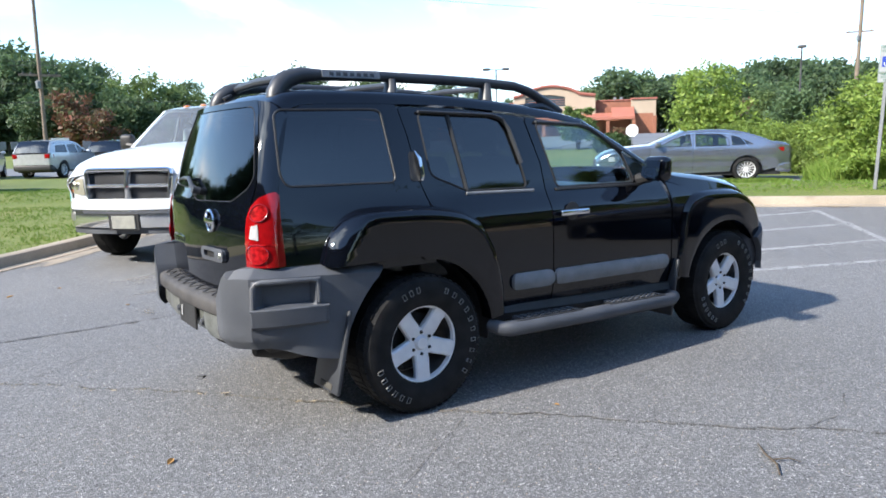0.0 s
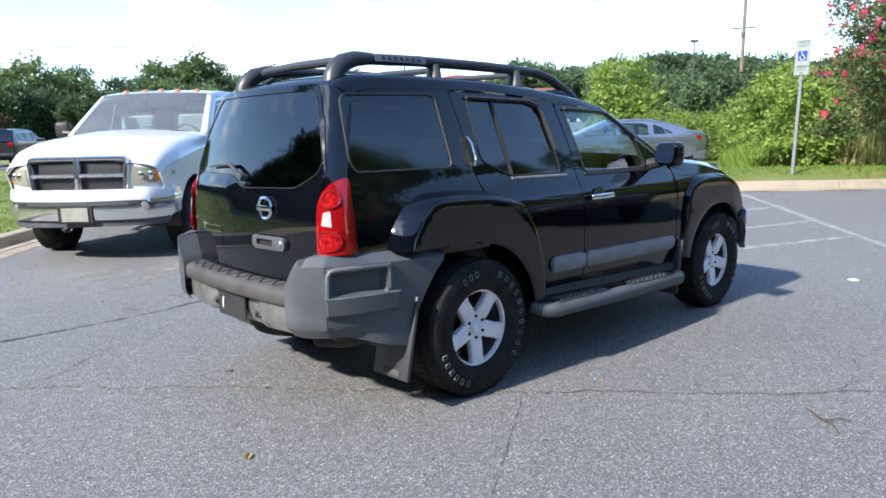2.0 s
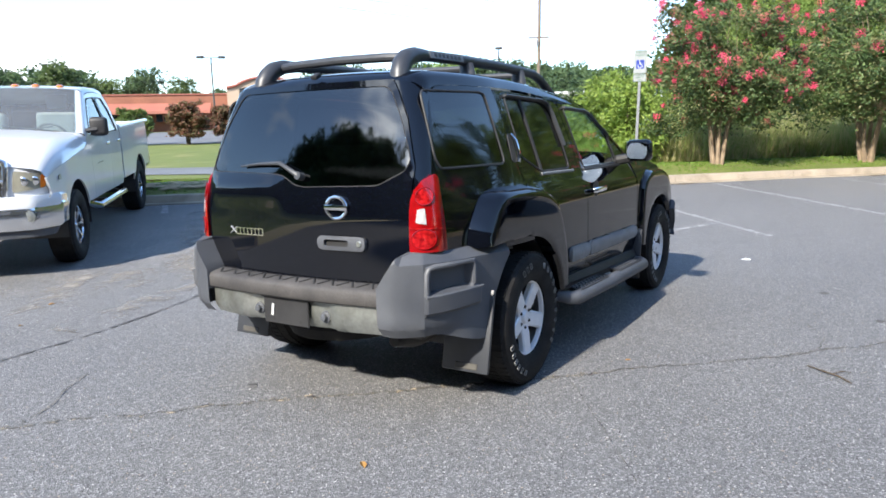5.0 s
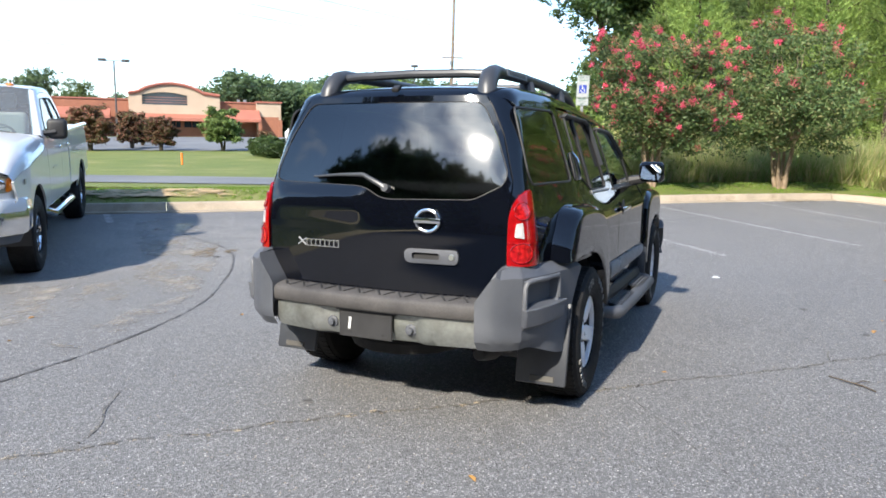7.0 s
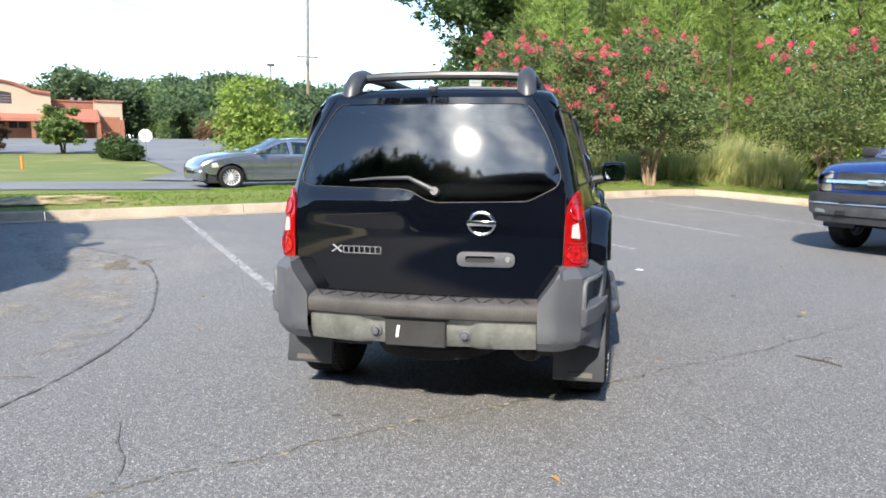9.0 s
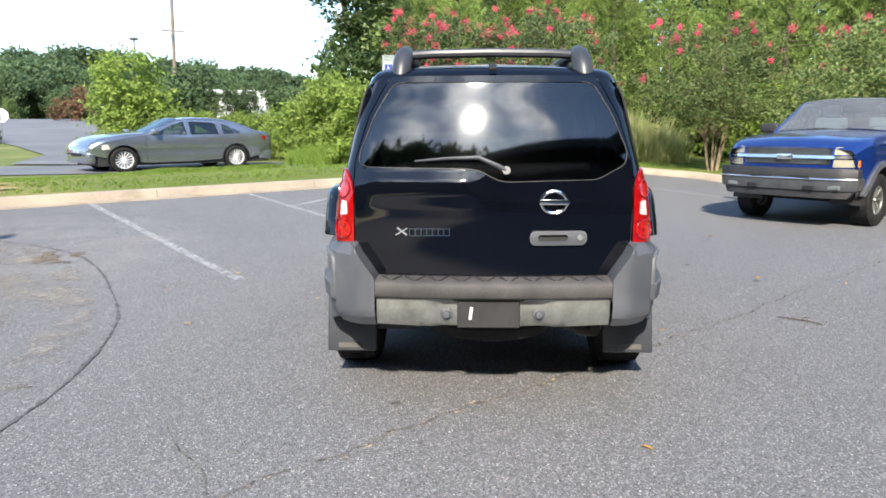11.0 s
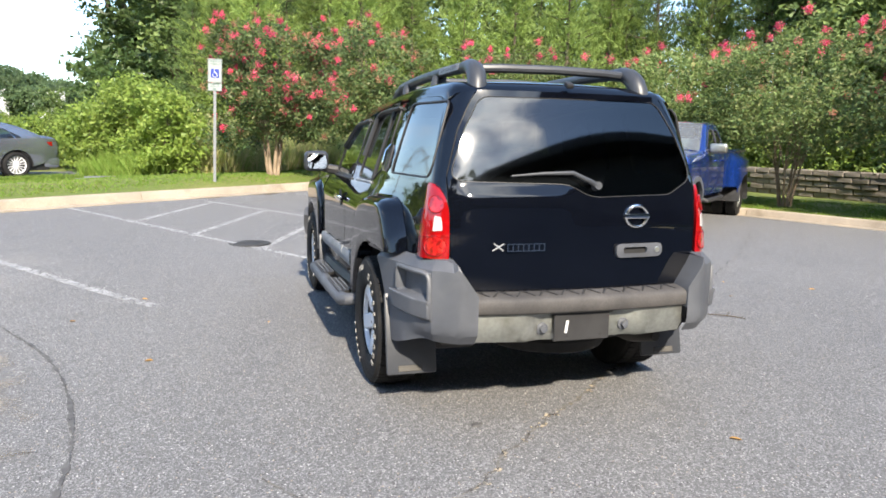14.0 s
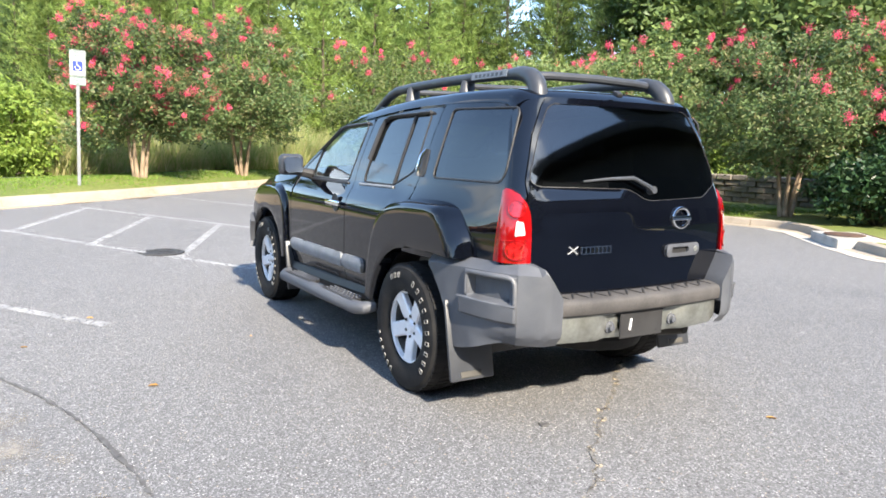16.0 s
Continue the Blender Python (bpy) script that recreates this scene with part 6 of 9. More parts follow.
        for i in range(9):
            for j in (-0.03, 0.0, 0.03):
                xx = x0 + 0.07 + (x1 - x0 - 0.14) * i / 8
                part("tread_stud", box(bmesh.new(), xx - 0.016, xx + 0.016, s * (yb - 0.035) + j - 0.006, s * (yb - 0.035) + j + 0.006, zt(xx) + 0.012, zt(xx) + 0.022, 0.003, 1), PLASTIC, tr)
    for xx in (0.62, 1.30, 1.95):
        part("step_bracket", box(bmesh.new(), xx - 0.03, xx + 0.03, min(s * 0.7, s * 0.93), max(s * 0.7, s * 0.93), 0.345, 0.372), STEEL_DARK, sb)
    # sill
    bm = bmesh.new()
    tube(bm, [(0.50, s * 0.80, 0.45), (1.2, s * 0.815, 0.42), (2.1, s * 0.81, 0.39)], 0.06, 8)
    part("sill", bm, PLASTIC_DARK, suv)
    # door mirrors
    mx = 1.80
    bm = box(bmesh.new(), -0.05, 0.05, -0.096, 0.096, -0.08, 0.08, 0.04, 4, pose(mx, s * 0.962, 1.238, 0, 0, s * 8))
    mi = part("door_mirror", bm, RACK if s > 0 else BLACK_PAINT, suv, "dark door mirror")
    gm = pose(mx - 0.071, s * 0.960, 1.238, 0, 12, s * 8) @ Matrix.Scale(0.86, 4)
    part("mirror_glass", sheet(rounded([(-0.088, -0.066), (0.092, -0.074), (0.096, 0.070), (-0.080, 0.064)], 0.04, 5), [], lambda y, z, o=0.0: gm @ Vector((-0.004, y * s, z)), 0.05), MIRROR, mi)
    bm = bmesh.new()
    tube(bm, [(mx + 0.02, s * 0.79, 1.165), (mx + 0.01, s * 0.90, 1.185)], [0.04, 0.035], 8)
    part("mirror_arm", bm, PLASTIC_DARK, mi)

# rear hatch
def hatch_surf(y, z, o=0.0):
    p = rear_skin(rear_v(y, z), z, o)
    return Vector((p.x, p.y, p.z + 0.25 * o))


def bulged(y, z, o=0.0):
    """The hatch below the glass, with the pressed ledge under its left part."""
    b = 0.014 * smooth(1.212, 1.150, z) * smooth(1.02, 1.14, z) * smooth(0.0, 0.14, y) * smooth(0.66, 0.58, y)
    return hatch_surf(y, z, o + b)


GLASS_R = [(0.650, 1.285), (0.578, 1.47), (0.500, 1.605), (0.46, 1.630), (-0.46, 1.630), (-0.500, 1.605), (-0.578, 1.47), (-0.650, 1.29), (-0.635, 1.235), (-0.50, 1.165), (-0.075, 1.155), (-0.02, 1.163), (0.06, 1.205), (0.11, 1.216), (0.61, 1.224), (0.65, 1.245)]
HATCH = [(y, z) for y, z in zip(EDGE_Y, EDGE_Z)][::-1] + [(-y, z) for y, z in zip(EDGE_Y, EDGE_Z)]
hatch = part("hatch", sheet(HATCH, [rounded(GLASS_R, 0.03)], bulged, 0.03, 0.015), BLACK_PAINT, suv, "glossy black tailgate", angle=60)
hg = part("rear_glass", sheet(rounded(inset(GLASS_R, 0.004), 0.03), [], lambda y, z, o=0: hatch_surf(y, z, o - 0.003), 0.04), GLASS_DARK, hatch, "dark tinted rear window")
bm = bmesh.new()
gr = rounded(GLASS_R, 0.03)
tube(bm, [hatch_surf(*p) for p in gr] + [hatch_surf(*gr[0])], 0.0022, 6, False)
part("glass_seal", bm, PLASTIC_DARK, hg)
# wiper
pv = hatch_surf(-0.06, 1.205, 0.02)
bm = bmesh.new()
tube(bm, [pv, hatch_surf(-0.02, 1.225, 0.03), hatch_surf(0.07, 1.265, 0.028), hatch_surf(0.22, 1.262, 0.022), hatch_surf(0.375, 1.250, 0.016)], [0.016, 0.013, 0.011, 0.008, 0.005], 8)
tube(bm, [hatch_surf(-0.06, 1.205, -0.005), hatch_surf(-0.06, 1.205, 0.035)], 0.02, 12)
part("rear_wiper", bm, RACK, hatch, "dark grey rear wiper arm")
# washer nozzle
part("washer_nozzle", box(bmesh.new(), -0.025, 0.025, -0.02, 0.02, 0, 0.025, 0.008, 2, pose(-0.67, 0.0, 1.692, 0, -25, 0)), PLASTIC_DARK, suv)
# badge: a ring crossed by a bar
b0 = hatch_surf(-0.288, 1.06, 0.008)
bm = bmesh.new()
tilt = Matrix.Translation(b0)
tube(bm, [tilt @ Vector((0, 0.060 * math.cos(a), 0.052 * math.sin(a))) for a in [2 * math.pi * k / 32 for k in range(33)]], 0.009, 8, False)
box(bm, -0.010, 0.004, -0.070, 0.070, -0.013, 0.013, 0.003, 2, tilt)
part("badge", bm, CHROME, hatch, "chrome ring badge with a bar")
# model badge as plain chrome bars
bd = bmesh.new()
tube(bd, [hatch_surf(0.462, 0.936, 0.004), hatch_surf(0.415, 0.900, 0.004)], 0.0045, 6)
tube(bd, [hatch_surf(0.412, 0.934, 0.004), hatch_surf(0.468, 0.900, 0.004)], 0.004, 6)
part("badge_cross", bd, PLASTIC_PALE, hatch, "chrome crossed bars")
bd = bmesh.new()
box(bd, -0.004, 0.004, 0.205, 0.400, 0.932, 0.936, m=Matrix.Translation((hatch_x(0.92) - 0.073, 0, 0)))
box(bd, -0.004, 0.004, 0.205, 0.400, 0.899, 0.903, m=Matrix.Translation((hatch_x(0.92) - 0.073, 0, 0)))
for k in range(8):
    box(bd, -0.004, 0.004, 0.206 + k * 0.0272, 0.211 + k * 0.0272, 0.900, 0.935, m=Matrix.Translation((hatch_x(0.92) - 0.0735, 0, 0)))
part("badge_strip", bd, CHROME, hatch, "chrome bars in a row")
# tailgate handle
pl = rounded([(-0.175, 0.852), (-0.448, 0.852), (-0.448, 0.922), (-0.175, 0.922)], 0.032, 5)
slot = rounded([(-0.215, 0.872), (-0.355, 0.872), (-0.355, 0.903), (-0.215, 0.903)], 0.012)
th = part("tailgate_handle", sheet(pl, [slot], lambda y, z, o=0: hatch_surf(y, z, o + 0.020 - 0.004 * ((z - 0.887) / 0.035) ** 2), 0.02, 0.022), PLASTIC, hatch, "faded grey tailgate handle")
part("handle_slot", sheet(slot, [], lambda y, z, o=0: hatch_surf(y, z, 0.002), 0.03), PLASTIC_DARK, th, "dark hollow behind the pull")
lk = hatch_surf(-0.415, 0.887, 0.018)
part("lock", lathe(bmesh.new(), [(0.0, -0.006), (0.012, -0.006), (0.017, 0.0), (0.017, 0.01)], 16, "y", Matrix.Translation(lk) @ Matrix.Rotation(radians(-90), 4, "Z")), OLD_CHROME, th)

# tail lamps: they wrap round the corner
def corner(s, off):
    """A surface round the rear corner: a runs from the hatch edge (0) to the flank (1)."""
    def f(a, z, o=0.0):
        v0 = rear_v(0.672, z)
        if a <= 1.0:
            p = rear_skin(v0 + (1 - v0) * a, z, off + o)
        else:
            x = hatch_x(z) + REAR_R + (a - 1.0) * 0.22
            p = Vector((x, suv_y(x, z) + off + o, z))
        return Vector((p.x, s * p.y, p.z))
    return f


for s in (1, -1):
    shape = [(0.02, 0.862), (1.12, 0.862), (1.10, 1.02), (1.02, 1.20), (0.86, 1.215), (0.62, 1.210), (0.30, 1.190), (0.10, 1.150), (0.02, 1.10)]
    tl = part("tail_lamp", sheet(rounded(shape, 0.02), [], corner(s, 0.012), 0.035, 0.02), RED_LENS, suv, "red wraparound tail lamp lens", angle=50)
    part("reversing_lens", sheet(rounded([(0.20, 1.000), (0.47, 0.992), (0.43, 1.066), (0.24, 1.060)], 0.02), [], corner(s, 0.016), 0.03, 0.006), WHITE_LENS, tl, "clear reversing lamp")
    for ca, cz, ra_, rz in ((0.42, 1.120, 0.26, 0.040), (0.40, 0.925, 0.30, 0.046)):
        ring = [(ca + ra_ * math.cos(k * math.pi / 12), cz + rz * math.sin(k * math.pi / 12)) for k in range(24)]
        part("reflector", sheet(ring, [], corner(s, 0.0155), 0.03, 0.005), RED_DEEP, tl, "deep red round faceted lens")
        part("lamp_ring", tube(bmesh.new(), [corner(s, 0.017)(*p) for p in ring + ring[:1]], 0.003, 5, False), RED_LENS, tl)
    part("lamp_divider", sheet([(0.03, 0.972), (0.98, 0.966), (0.98, 0.972), (0.03, 0.978)], [], corner(s, 0.0165), 0.05), RED_DEEP, tl)

# rear bumper: corner mouldings, step, chrome face
def bumper_plan(t, z):
    """The bumper's plan line from the wheel arch (0) round the corner to the step (1)."""
    k = 0.045 * smooth(0.535, 0.46, z) * smooth(0.35, 0.65, t)
    pts = [(-0.22, 0.894), (-0.45, 0.870), (-0.66, 0.838), (-0.79, 0.810), (-0.895, 0.764), (-0.955, 0.695), (-0.985, 0.64), (-0.99, 0.565)]
    ts = [0, 0.22, 0.42, 0.56, 0.69, 0.80, 0.90, 1.0]
    x, y = float(np.interp(t, ts, [p[0] for p in pts])), float(np.interp(t, ts, [p[1] for p in pts]))
    n = Vector((-smooth(0.35, 0.8, t), 1 - smooth(0.45, 0.95, t))).normalized()
    return x - n.x * k, y - n.y * k, n


for s in (1, -1):
    def bs(t, z, o=0.0, s=s):
        x, y, n = bumper_plan(t, z)
        return Vector((x + n.x * o, s * (y + n.y * o), z))
    top = [(0.0, 0.822), (0.06, 0.842), (0.30, 0.852), (0.55, 0.858), (0.78, 0.862), (0.86, 0.85), (0.93, 0.78), (1.0, 0.705)]
    bm = bmesh.new()
    ts = sorted([0, 0.04, 0.08, 0.12, 0.15, 0.175, 0.19, 0.20, 0.207, 0.213, 0.219, 0.25, 0.28, 0.30, 0.312, 0.33, 0.342, 0.36, 0.375, 0.42, 0.47, 0.52, 0.57, 0.61, 0.635, 0.65, 0.665, 0.678, 0.69, 0.71, 0.75, 0.79, 0.83, 0.86, 0.895, 0.93, 0.965, 1.0])
    zs = [0.0, 0.40, 0.43, 0.468, 0.49, 0.515, 0.545, 0.572, 0.59, 0.655, 0.668, 0.672, 0.684, 0.735, 0.778, 0.790, 0.800, 0.806, 0.818, 1.0]
    prev = None
    for t in ts:
        zt = float(np.interp(t, [p[0] for p in top], [p[1] for p in top]))
        x0 = bumper_plan(t, 0.7)[0]
        zl = 0.470 - 0.085 * smooth(0.62, 0.24, t)
        zb = zl if x0 < -0.452 else max(zl, 0.375 + math.sqrt(max(0.0, (0.455 + 0.032 * smooth(-0.40, -0.22, x0)) ** 2 - x0 * x0)))
        edge = zt - 0.045 * smooth(0.90, 0.82, t)
        row = []
        for z in sorted(min(max(z, zb), zt) for z in [z for z in zs[:-1] if z < 0.812] + [edge - 0.002, edge + 0.002, zt]):
            o = -0.050 * smooth(edge, edge + 0.046, z) * smooth(0.90, 0.80, t)
            inn = min((t - 0.360) / 0.015, (0.650 - t) / 0.015, (z - 0.672) / 0.012, (0.790 - z) / 0.012)  # pocket
            frm = min((t - 0.330) / 0.012, (0.678 - t) / 0.013, (z - 0.655) / 0.013, (0.806 - z) / 0.006)  # its raised frame
            led = min((t - 0.300) / 0.03, (0.690 - t) / 0.025, (z - 0.572) / 0.03, (0.672 - z) / 0.004)  # the ledge below
            if inn > 0:
                o = 0.012 - 0.042 * min(1, inn)
            elif led > 0:
                o = 0.032 * min(1, led) ** 0.5
            elif frm > 0:
                o = 0.010 * min(1, frm)
            row.append(bm.verts.new(bs(t, z, o)))
        if prev:
            for i in range(len(row) - 1):
                bm.faces.new((prev[i], row[i], row[i + 1], prev[i + 1]))
        prev = row
    bmesh.ops.remove_doubles(bm, verts=bm.verts, dist=0.0015)
    cb = part("bumper_corner", bm, PLASTIC, suv, "faded grey plastic bumper corner", angle=24)
    # flange from the moulding up to the body
    bm = bmesh.new()
    prev = None
    for k in range(15):
        t = 0.10 + 0.76 * k / 14
        z = float(np.interp(t, [p[0] for p in top], [p[1] for p in top]))
        a = bs(t, z, -0.050 * smooth(0.90, 0.80, t))
        x, y, n = bumper_plan(t, z)
        b = Vector((x - n.x * 0.13, s * (y - n.y * 0.13), z + 0.012))
        row = (bm.verts.new(a), bm.verts.new(b))
        if prev:
            bm.faces.new((prev[0], row[0], row[1], prev[1]))
        prev = row
    part("bumper_flange", bm, PLASTIC, cb)
    # inner cheek beside the tailgate
    bm = bmesh.new()
    prev = None
    for t, z in ((0.80, 0.861), (0.83, 0.856), (0.86, 0.85), (0.895, 0.815), (0.93, 0.78), (0.965, 0.7425), (1.0, 0.705), (1.0, 0.60)):
        a = bs(t, z, -0.050 * smooth(0.0, 0.046, 0.045 * smooth(0.90, 0.82, t)) * smooth(0.90, 0.80, t))
        row = (bm.verts.new(a), bm.verts.new(Vector((-0.86, a.y - s * 0.01, z + 0.0))))
        if prev:
            bm.faces.new((prev[0], row[0], row[1], prev[1]))
        prev = row
    part("bumper_cheek", bm, PLASTIC, cb)
    # scuffed frame of the side step
    bm = bmesh.new()
    rim = [(0.347, 0.684), (0.347, 0.770), (0.353, 0.789), (0.375, 0.797), (0.50, 0.799), (0.625, 0.800), (0.655, 0.793), (0.669, 0.772), (0.672, 0.70), (0.672, 0.62), (0.664, 0.592)]
    tube(bm, [bs(t, z, 0.005) for t, z in rim], [0.010] * 4 + [0.013] * 5 + [0.012, 0.006], 10)
    tube(bm, [bs(t, 0.667, 0.027) for t in (0.31, 0.40, 0.50, 0.60, 0.675)], 0.007, 8)
    part("step_rim", bm, PLASTIC_RIM, cb, "pale scuffed rim of the side step")

# step pad
prof = [(-0.85, 0.706), (-0.94, 0.701), (-0.992, 0.691), (-1.006, 0.683), (-1.013, 0.668), (-1.012, 0.620), (-1.0, 0.608), (-0.95, 0.606)]
bm = bmesh.new()
prev = None
for k in range(17):
    y = -0.565 + 1.13 * k / 16
    bow = 0.035 * (y / 0.565) ** 2
    row = [bm.verts.new((x + bow, y, z)) for x, z in prof]
    if prev:
        for i in range(len(prof) - 1):
            bm.faces.new((prev[i], row[i], row[i + 1], prev[i + 1]))
    prev = row
step = part("bumper_step", bm, PAD, suv, "scuffed brown-grey step pad", angle=50)
for k in range(19):
    y = -0.52 + k * 0.0565
    for j, dx in enumerate((-0.900, -0.955)):
        part("step_rib", box(bmesh.new(), -0.033, 0.033, -0.005, 0.005, 0.0, 0.004, 0.0015, 1, pose(dx + 0.035 * (y / 0.565) ** 2, y + 0.02 * j, (0.7025, 0.6988)[j], 0, (-3, -10)[j], 38 if (k + j) % 2 else -38)), PLASTIC_DARK, step)
# chrome face with a recessed middle
def face(y, z, o=0.0):
    rec = 0.035 * smooth(0.30, 0.235, abs(y)) if abs(y) < 0.30 else 0.0
    return Vector((-0.985 + 0.035 * (y / 0.565) ** 2 + rec + 0.03 * smooth(0.50, 0.46, z) - o, y, z))


ch = part("bumper_face", sheet([(-0.56, 0.470), (-0.56, 0.606), (0.56, 0.606), (0.56, 0.470), (0.30, 0.462), (0.0, 0.455), (-0.30, 0.462)], [], face, 0.04, 0.02), OLD_CHROME, suv, "hazed and streaked chrome bumper face", angle=50)
pm = part("plate_mount", box(bmesh.new(), -0.006, 0.006, -0.150, 0.150, -0.070, 0.070, 0.004, 1, pose(-0.968, 0.02, 0.532, 0, 0, 0)), PLASTIC_DARK, ch, "empty black number plate mount")
part("paper_tag", box(bmesh.new(), -0.002, 0.002, -0.007, 0.007, -0.030, 0.030, m=pose(-0.977, 0.105, 0.535, 8, 0, 0)), SIGN_WHITE, pm, "small white paper tag")
part("mount_hole", lathe(bmesh.new(), [(0.0, 0.0), (0.006, 0.0)], 8, "y", pose(-0.9755, 0.10, 0.488, 0, 0, 90)), MESH_DARK, pm)
part("mount_hole", lathe(bmesh.new(), [(0.0, 0.0), (0.006, 0.0)], 8, "y", pose(-0.9755, -0.08, 0.488, 0, 0, 90)), MESH_DARK, pm)
part("lamp_strip", box(bmesh.new(), -0.012, 0.012, -0.17, 0.17, -0.012, 0.012, 0.004, 1, pose(-0.962, 0.02, 0.606)), PLASTIC_DARK, ch)
for y in (-0.222, 0.222):
    m = pose(face(y, 0.525).x, y, 0.525, 0, 0, -90)
    part("bumper_bolt", lathe(bmesh.new(), [(0.0, -0.030), (0.016, -0.028), (0.019, -0.012), (0.030, -0.008), (0.032, 0.004)], 14, "y", m), PLASTIC, ch, "dirty round-headed bolt")

# roof rack
def rail(s, pts, r, name, mt, lab=""):
    bm = bmesh.new()
    tube(bm, [(x, s * y, z) for x, y, z in pts], r, 12)
    return bm


rack = new("roof_rack")
rack.parent = suv
rack.location = (0.0, 0.0, -0.014)
tagged(rack, "black tubular roof rack")
for s in (1, -1):
    line = [(-0.50, 0.442, 1.79), (-0.42, 0.442, 1.812), (0.0, 0.445, 1.818), (0.45, 0.447, 1.814), (0.80, 0.445, 1.806), (1.02, 0.442, 1.795), (1.15, 0.440, 1.765), (1.32, 0.437, 1.69), (1.43, 0.435, 1.635)]
    line = dense(line, 0.06)
    rl = part("rack_rail", rail(s, line, 0.030, "", RACK), RACK, rack, "thick dark side rail")
    # chunky rear foot
    bm = bmesh.new()
    tube(bm, dense([(-0.33, s * 0.445, 1.814), (-0.44, s * 0.446, 1.808), (-0.515, s * 0.449, 1.786), (-0.562, s * 0.454, 1.750), (-0.585, s * 0.459, 1.710), (-0.592, s * 0.462, 1.672)], 0.03), [0.031 + 0.018 * min(1.0, k / 8) for k in range(len(dense([(-0.33, s * 0.445, 1.814), (-0.44, s * 0.446, 1.808), (-0.515, s * 0.449, 1.786), (-0.562, s * 0.454, 1.750), (-0.585, s * 0.459, 1.710), (-0.592, s * 0.462, 1.672)], 0.03)))], 14)
    part("rack_foot", bm, RACK, rack, "moulded rear elbow of the rack")
    part("foot_base", box(bmesh.new(), -0.635, -0.33, s * 0.457 - 0.052, s * 0.457 + 0.052, 1.655, 1.688, 0.014, 3), RACK, rack)
    for xx in (0.10, 0.78):
        zt = 1.69 if xx < 0.5 else 1.655
        bm = bmesh.new()
        tube(bm, [(xx - 0.02, s * 0.467, zt - 0.02), (xx, s * 0.452, 1.76), (xx, s * 0.446, 1.80)], [0.065, 0.048, 0.042], 12, True, 0.7)
        part("rack_foot", bm, RACK, rack, "moulded foot of the rack")
    bm = bmesh.new()
    tube(bm, [(1.05, s * 0.437, 1.66), (1.25, s * 0.439, 1.672), (1.43, s * 0.435, 1.625)], [0.02, 0.03, 0.025], 8)
    part("rack_nose", bm, RACK, rack)
    # pale label on the rail, its letters as plain dark bars
    lb = part("rail_label", box(bmesh.new(), -0.175, 0.175, -0.002, 0.002, -0.019, 0.019, 0.001, 1, pose(-0.155, s * 0.4745, 1.819, s * 10, 0, 0)), PLASTIC_PALE, rl, "worn pale label on the rail")
    for k in range(7):
        part("label_bar", box(bmesh.new(), -0.013, 0.013, -0.0032, 0.0032, -0.010, 0.010, 0.001, 1, pose(-0.275 + k * 0.041, s * 0.4748, 1.819, s * 10, 12 if k == 0 else 0, 0)), RACK, lb, "plain dark bar")
bm = bmesh.new()
tube(bm, dense([(-0.47, 0.45, 1.795), (-0.49, 0.30, 1.802), (-0.50, 0.0, 1.806), (-0.49, -0.30, 1.802), (-0.47, -0.45, 1.795)], 0.08), 0.024, 10)
part("rack_crossbar", bm, RACK, rack, "dark rear crossbar")
for xx in (0.10, 0.78):
    bm = bmesh.new()
    tube(bm, [(xx, 0.46, 1.772), (xx, 0.0, 1.785), (xx, -0.46, 1.772)], 0.018, 8)
    part("rack_crossbar", bm, RACK, rack)

# cabin, underbody, front
for y in (-0.37, 0.37):
    chair(suv, 1.22, y, SEAT)
bm = box(bmesh.new(), 0.16, 0.62, -0.62, 0.62, 0.66, 0.82, 0.05, 3)
box(bm, -0.07, 0.07, -0.62, 0.62, 0.0, 0.60, 0.05, 3, pose(0.16, 0, 0.76, 0, -16, 0))
part("rear_bench", bm, SEAT, suv, "dark cloth rear bench")
part("dashboard", box(bmesh.new(), 1.72, 2.08, -0.70, 0.70, 0.85, 1.12, 0.08, 3), TAN_INSIDE, suv, "pale grey dashboard")
steering(suv, 1.62, 0.37, 1.06, SEAT)
part("floor_pan", box(bmesh.new(), -0.80, 3.0, -0.70, 0.70, 0.42, 0.52, 0.03, 1), STEEL_DARK, suv, "dark underbody")
bm = bmesh.new()
tube(bm, [(0, -0.70, 0.37), (0, 0.70, 0.37)], 0.05, 10)
lathe(bm, [(0.0, -0.14), (0.10, -0.10), (0.14, 0.0), (0.10, 0.10), (0.0, 0.14)], 16, "y", Matrix.Translation((0, 0.0, 0.37)))
part("rear_axle", bm, STEEL_DARK, suv)
part("spare_wheel", lathe(bmesh.new(), [(0.0, 0.30), (0.20, 0.30), (0.32, 0.29), (0.35, 0.35), (0.33, 0.45), (0.0, 0.45)], 32, "z", Matrix.Translation((-0.50, 0, 0.06))), RUBBER, suv, "spare wheel slung under the tail")
bm = bmesh.new()
tube(bm, [(-0.20, -0.48, 0.40), (-0.62, -0.50, 0.41), (-0.80, -0.52, 0.40)], [0.09, 0.09, 0.028], 12)
part("silencer", bm, STEEL_DARK, suv)
bm = box(bmesh.new(), 3.02, 3.27, -0.86, 0.86, 0.42, 0.80, 0.07, 3)
part("front_bumper", bm, PLASTIC, suv, "grey plastic front bumper")
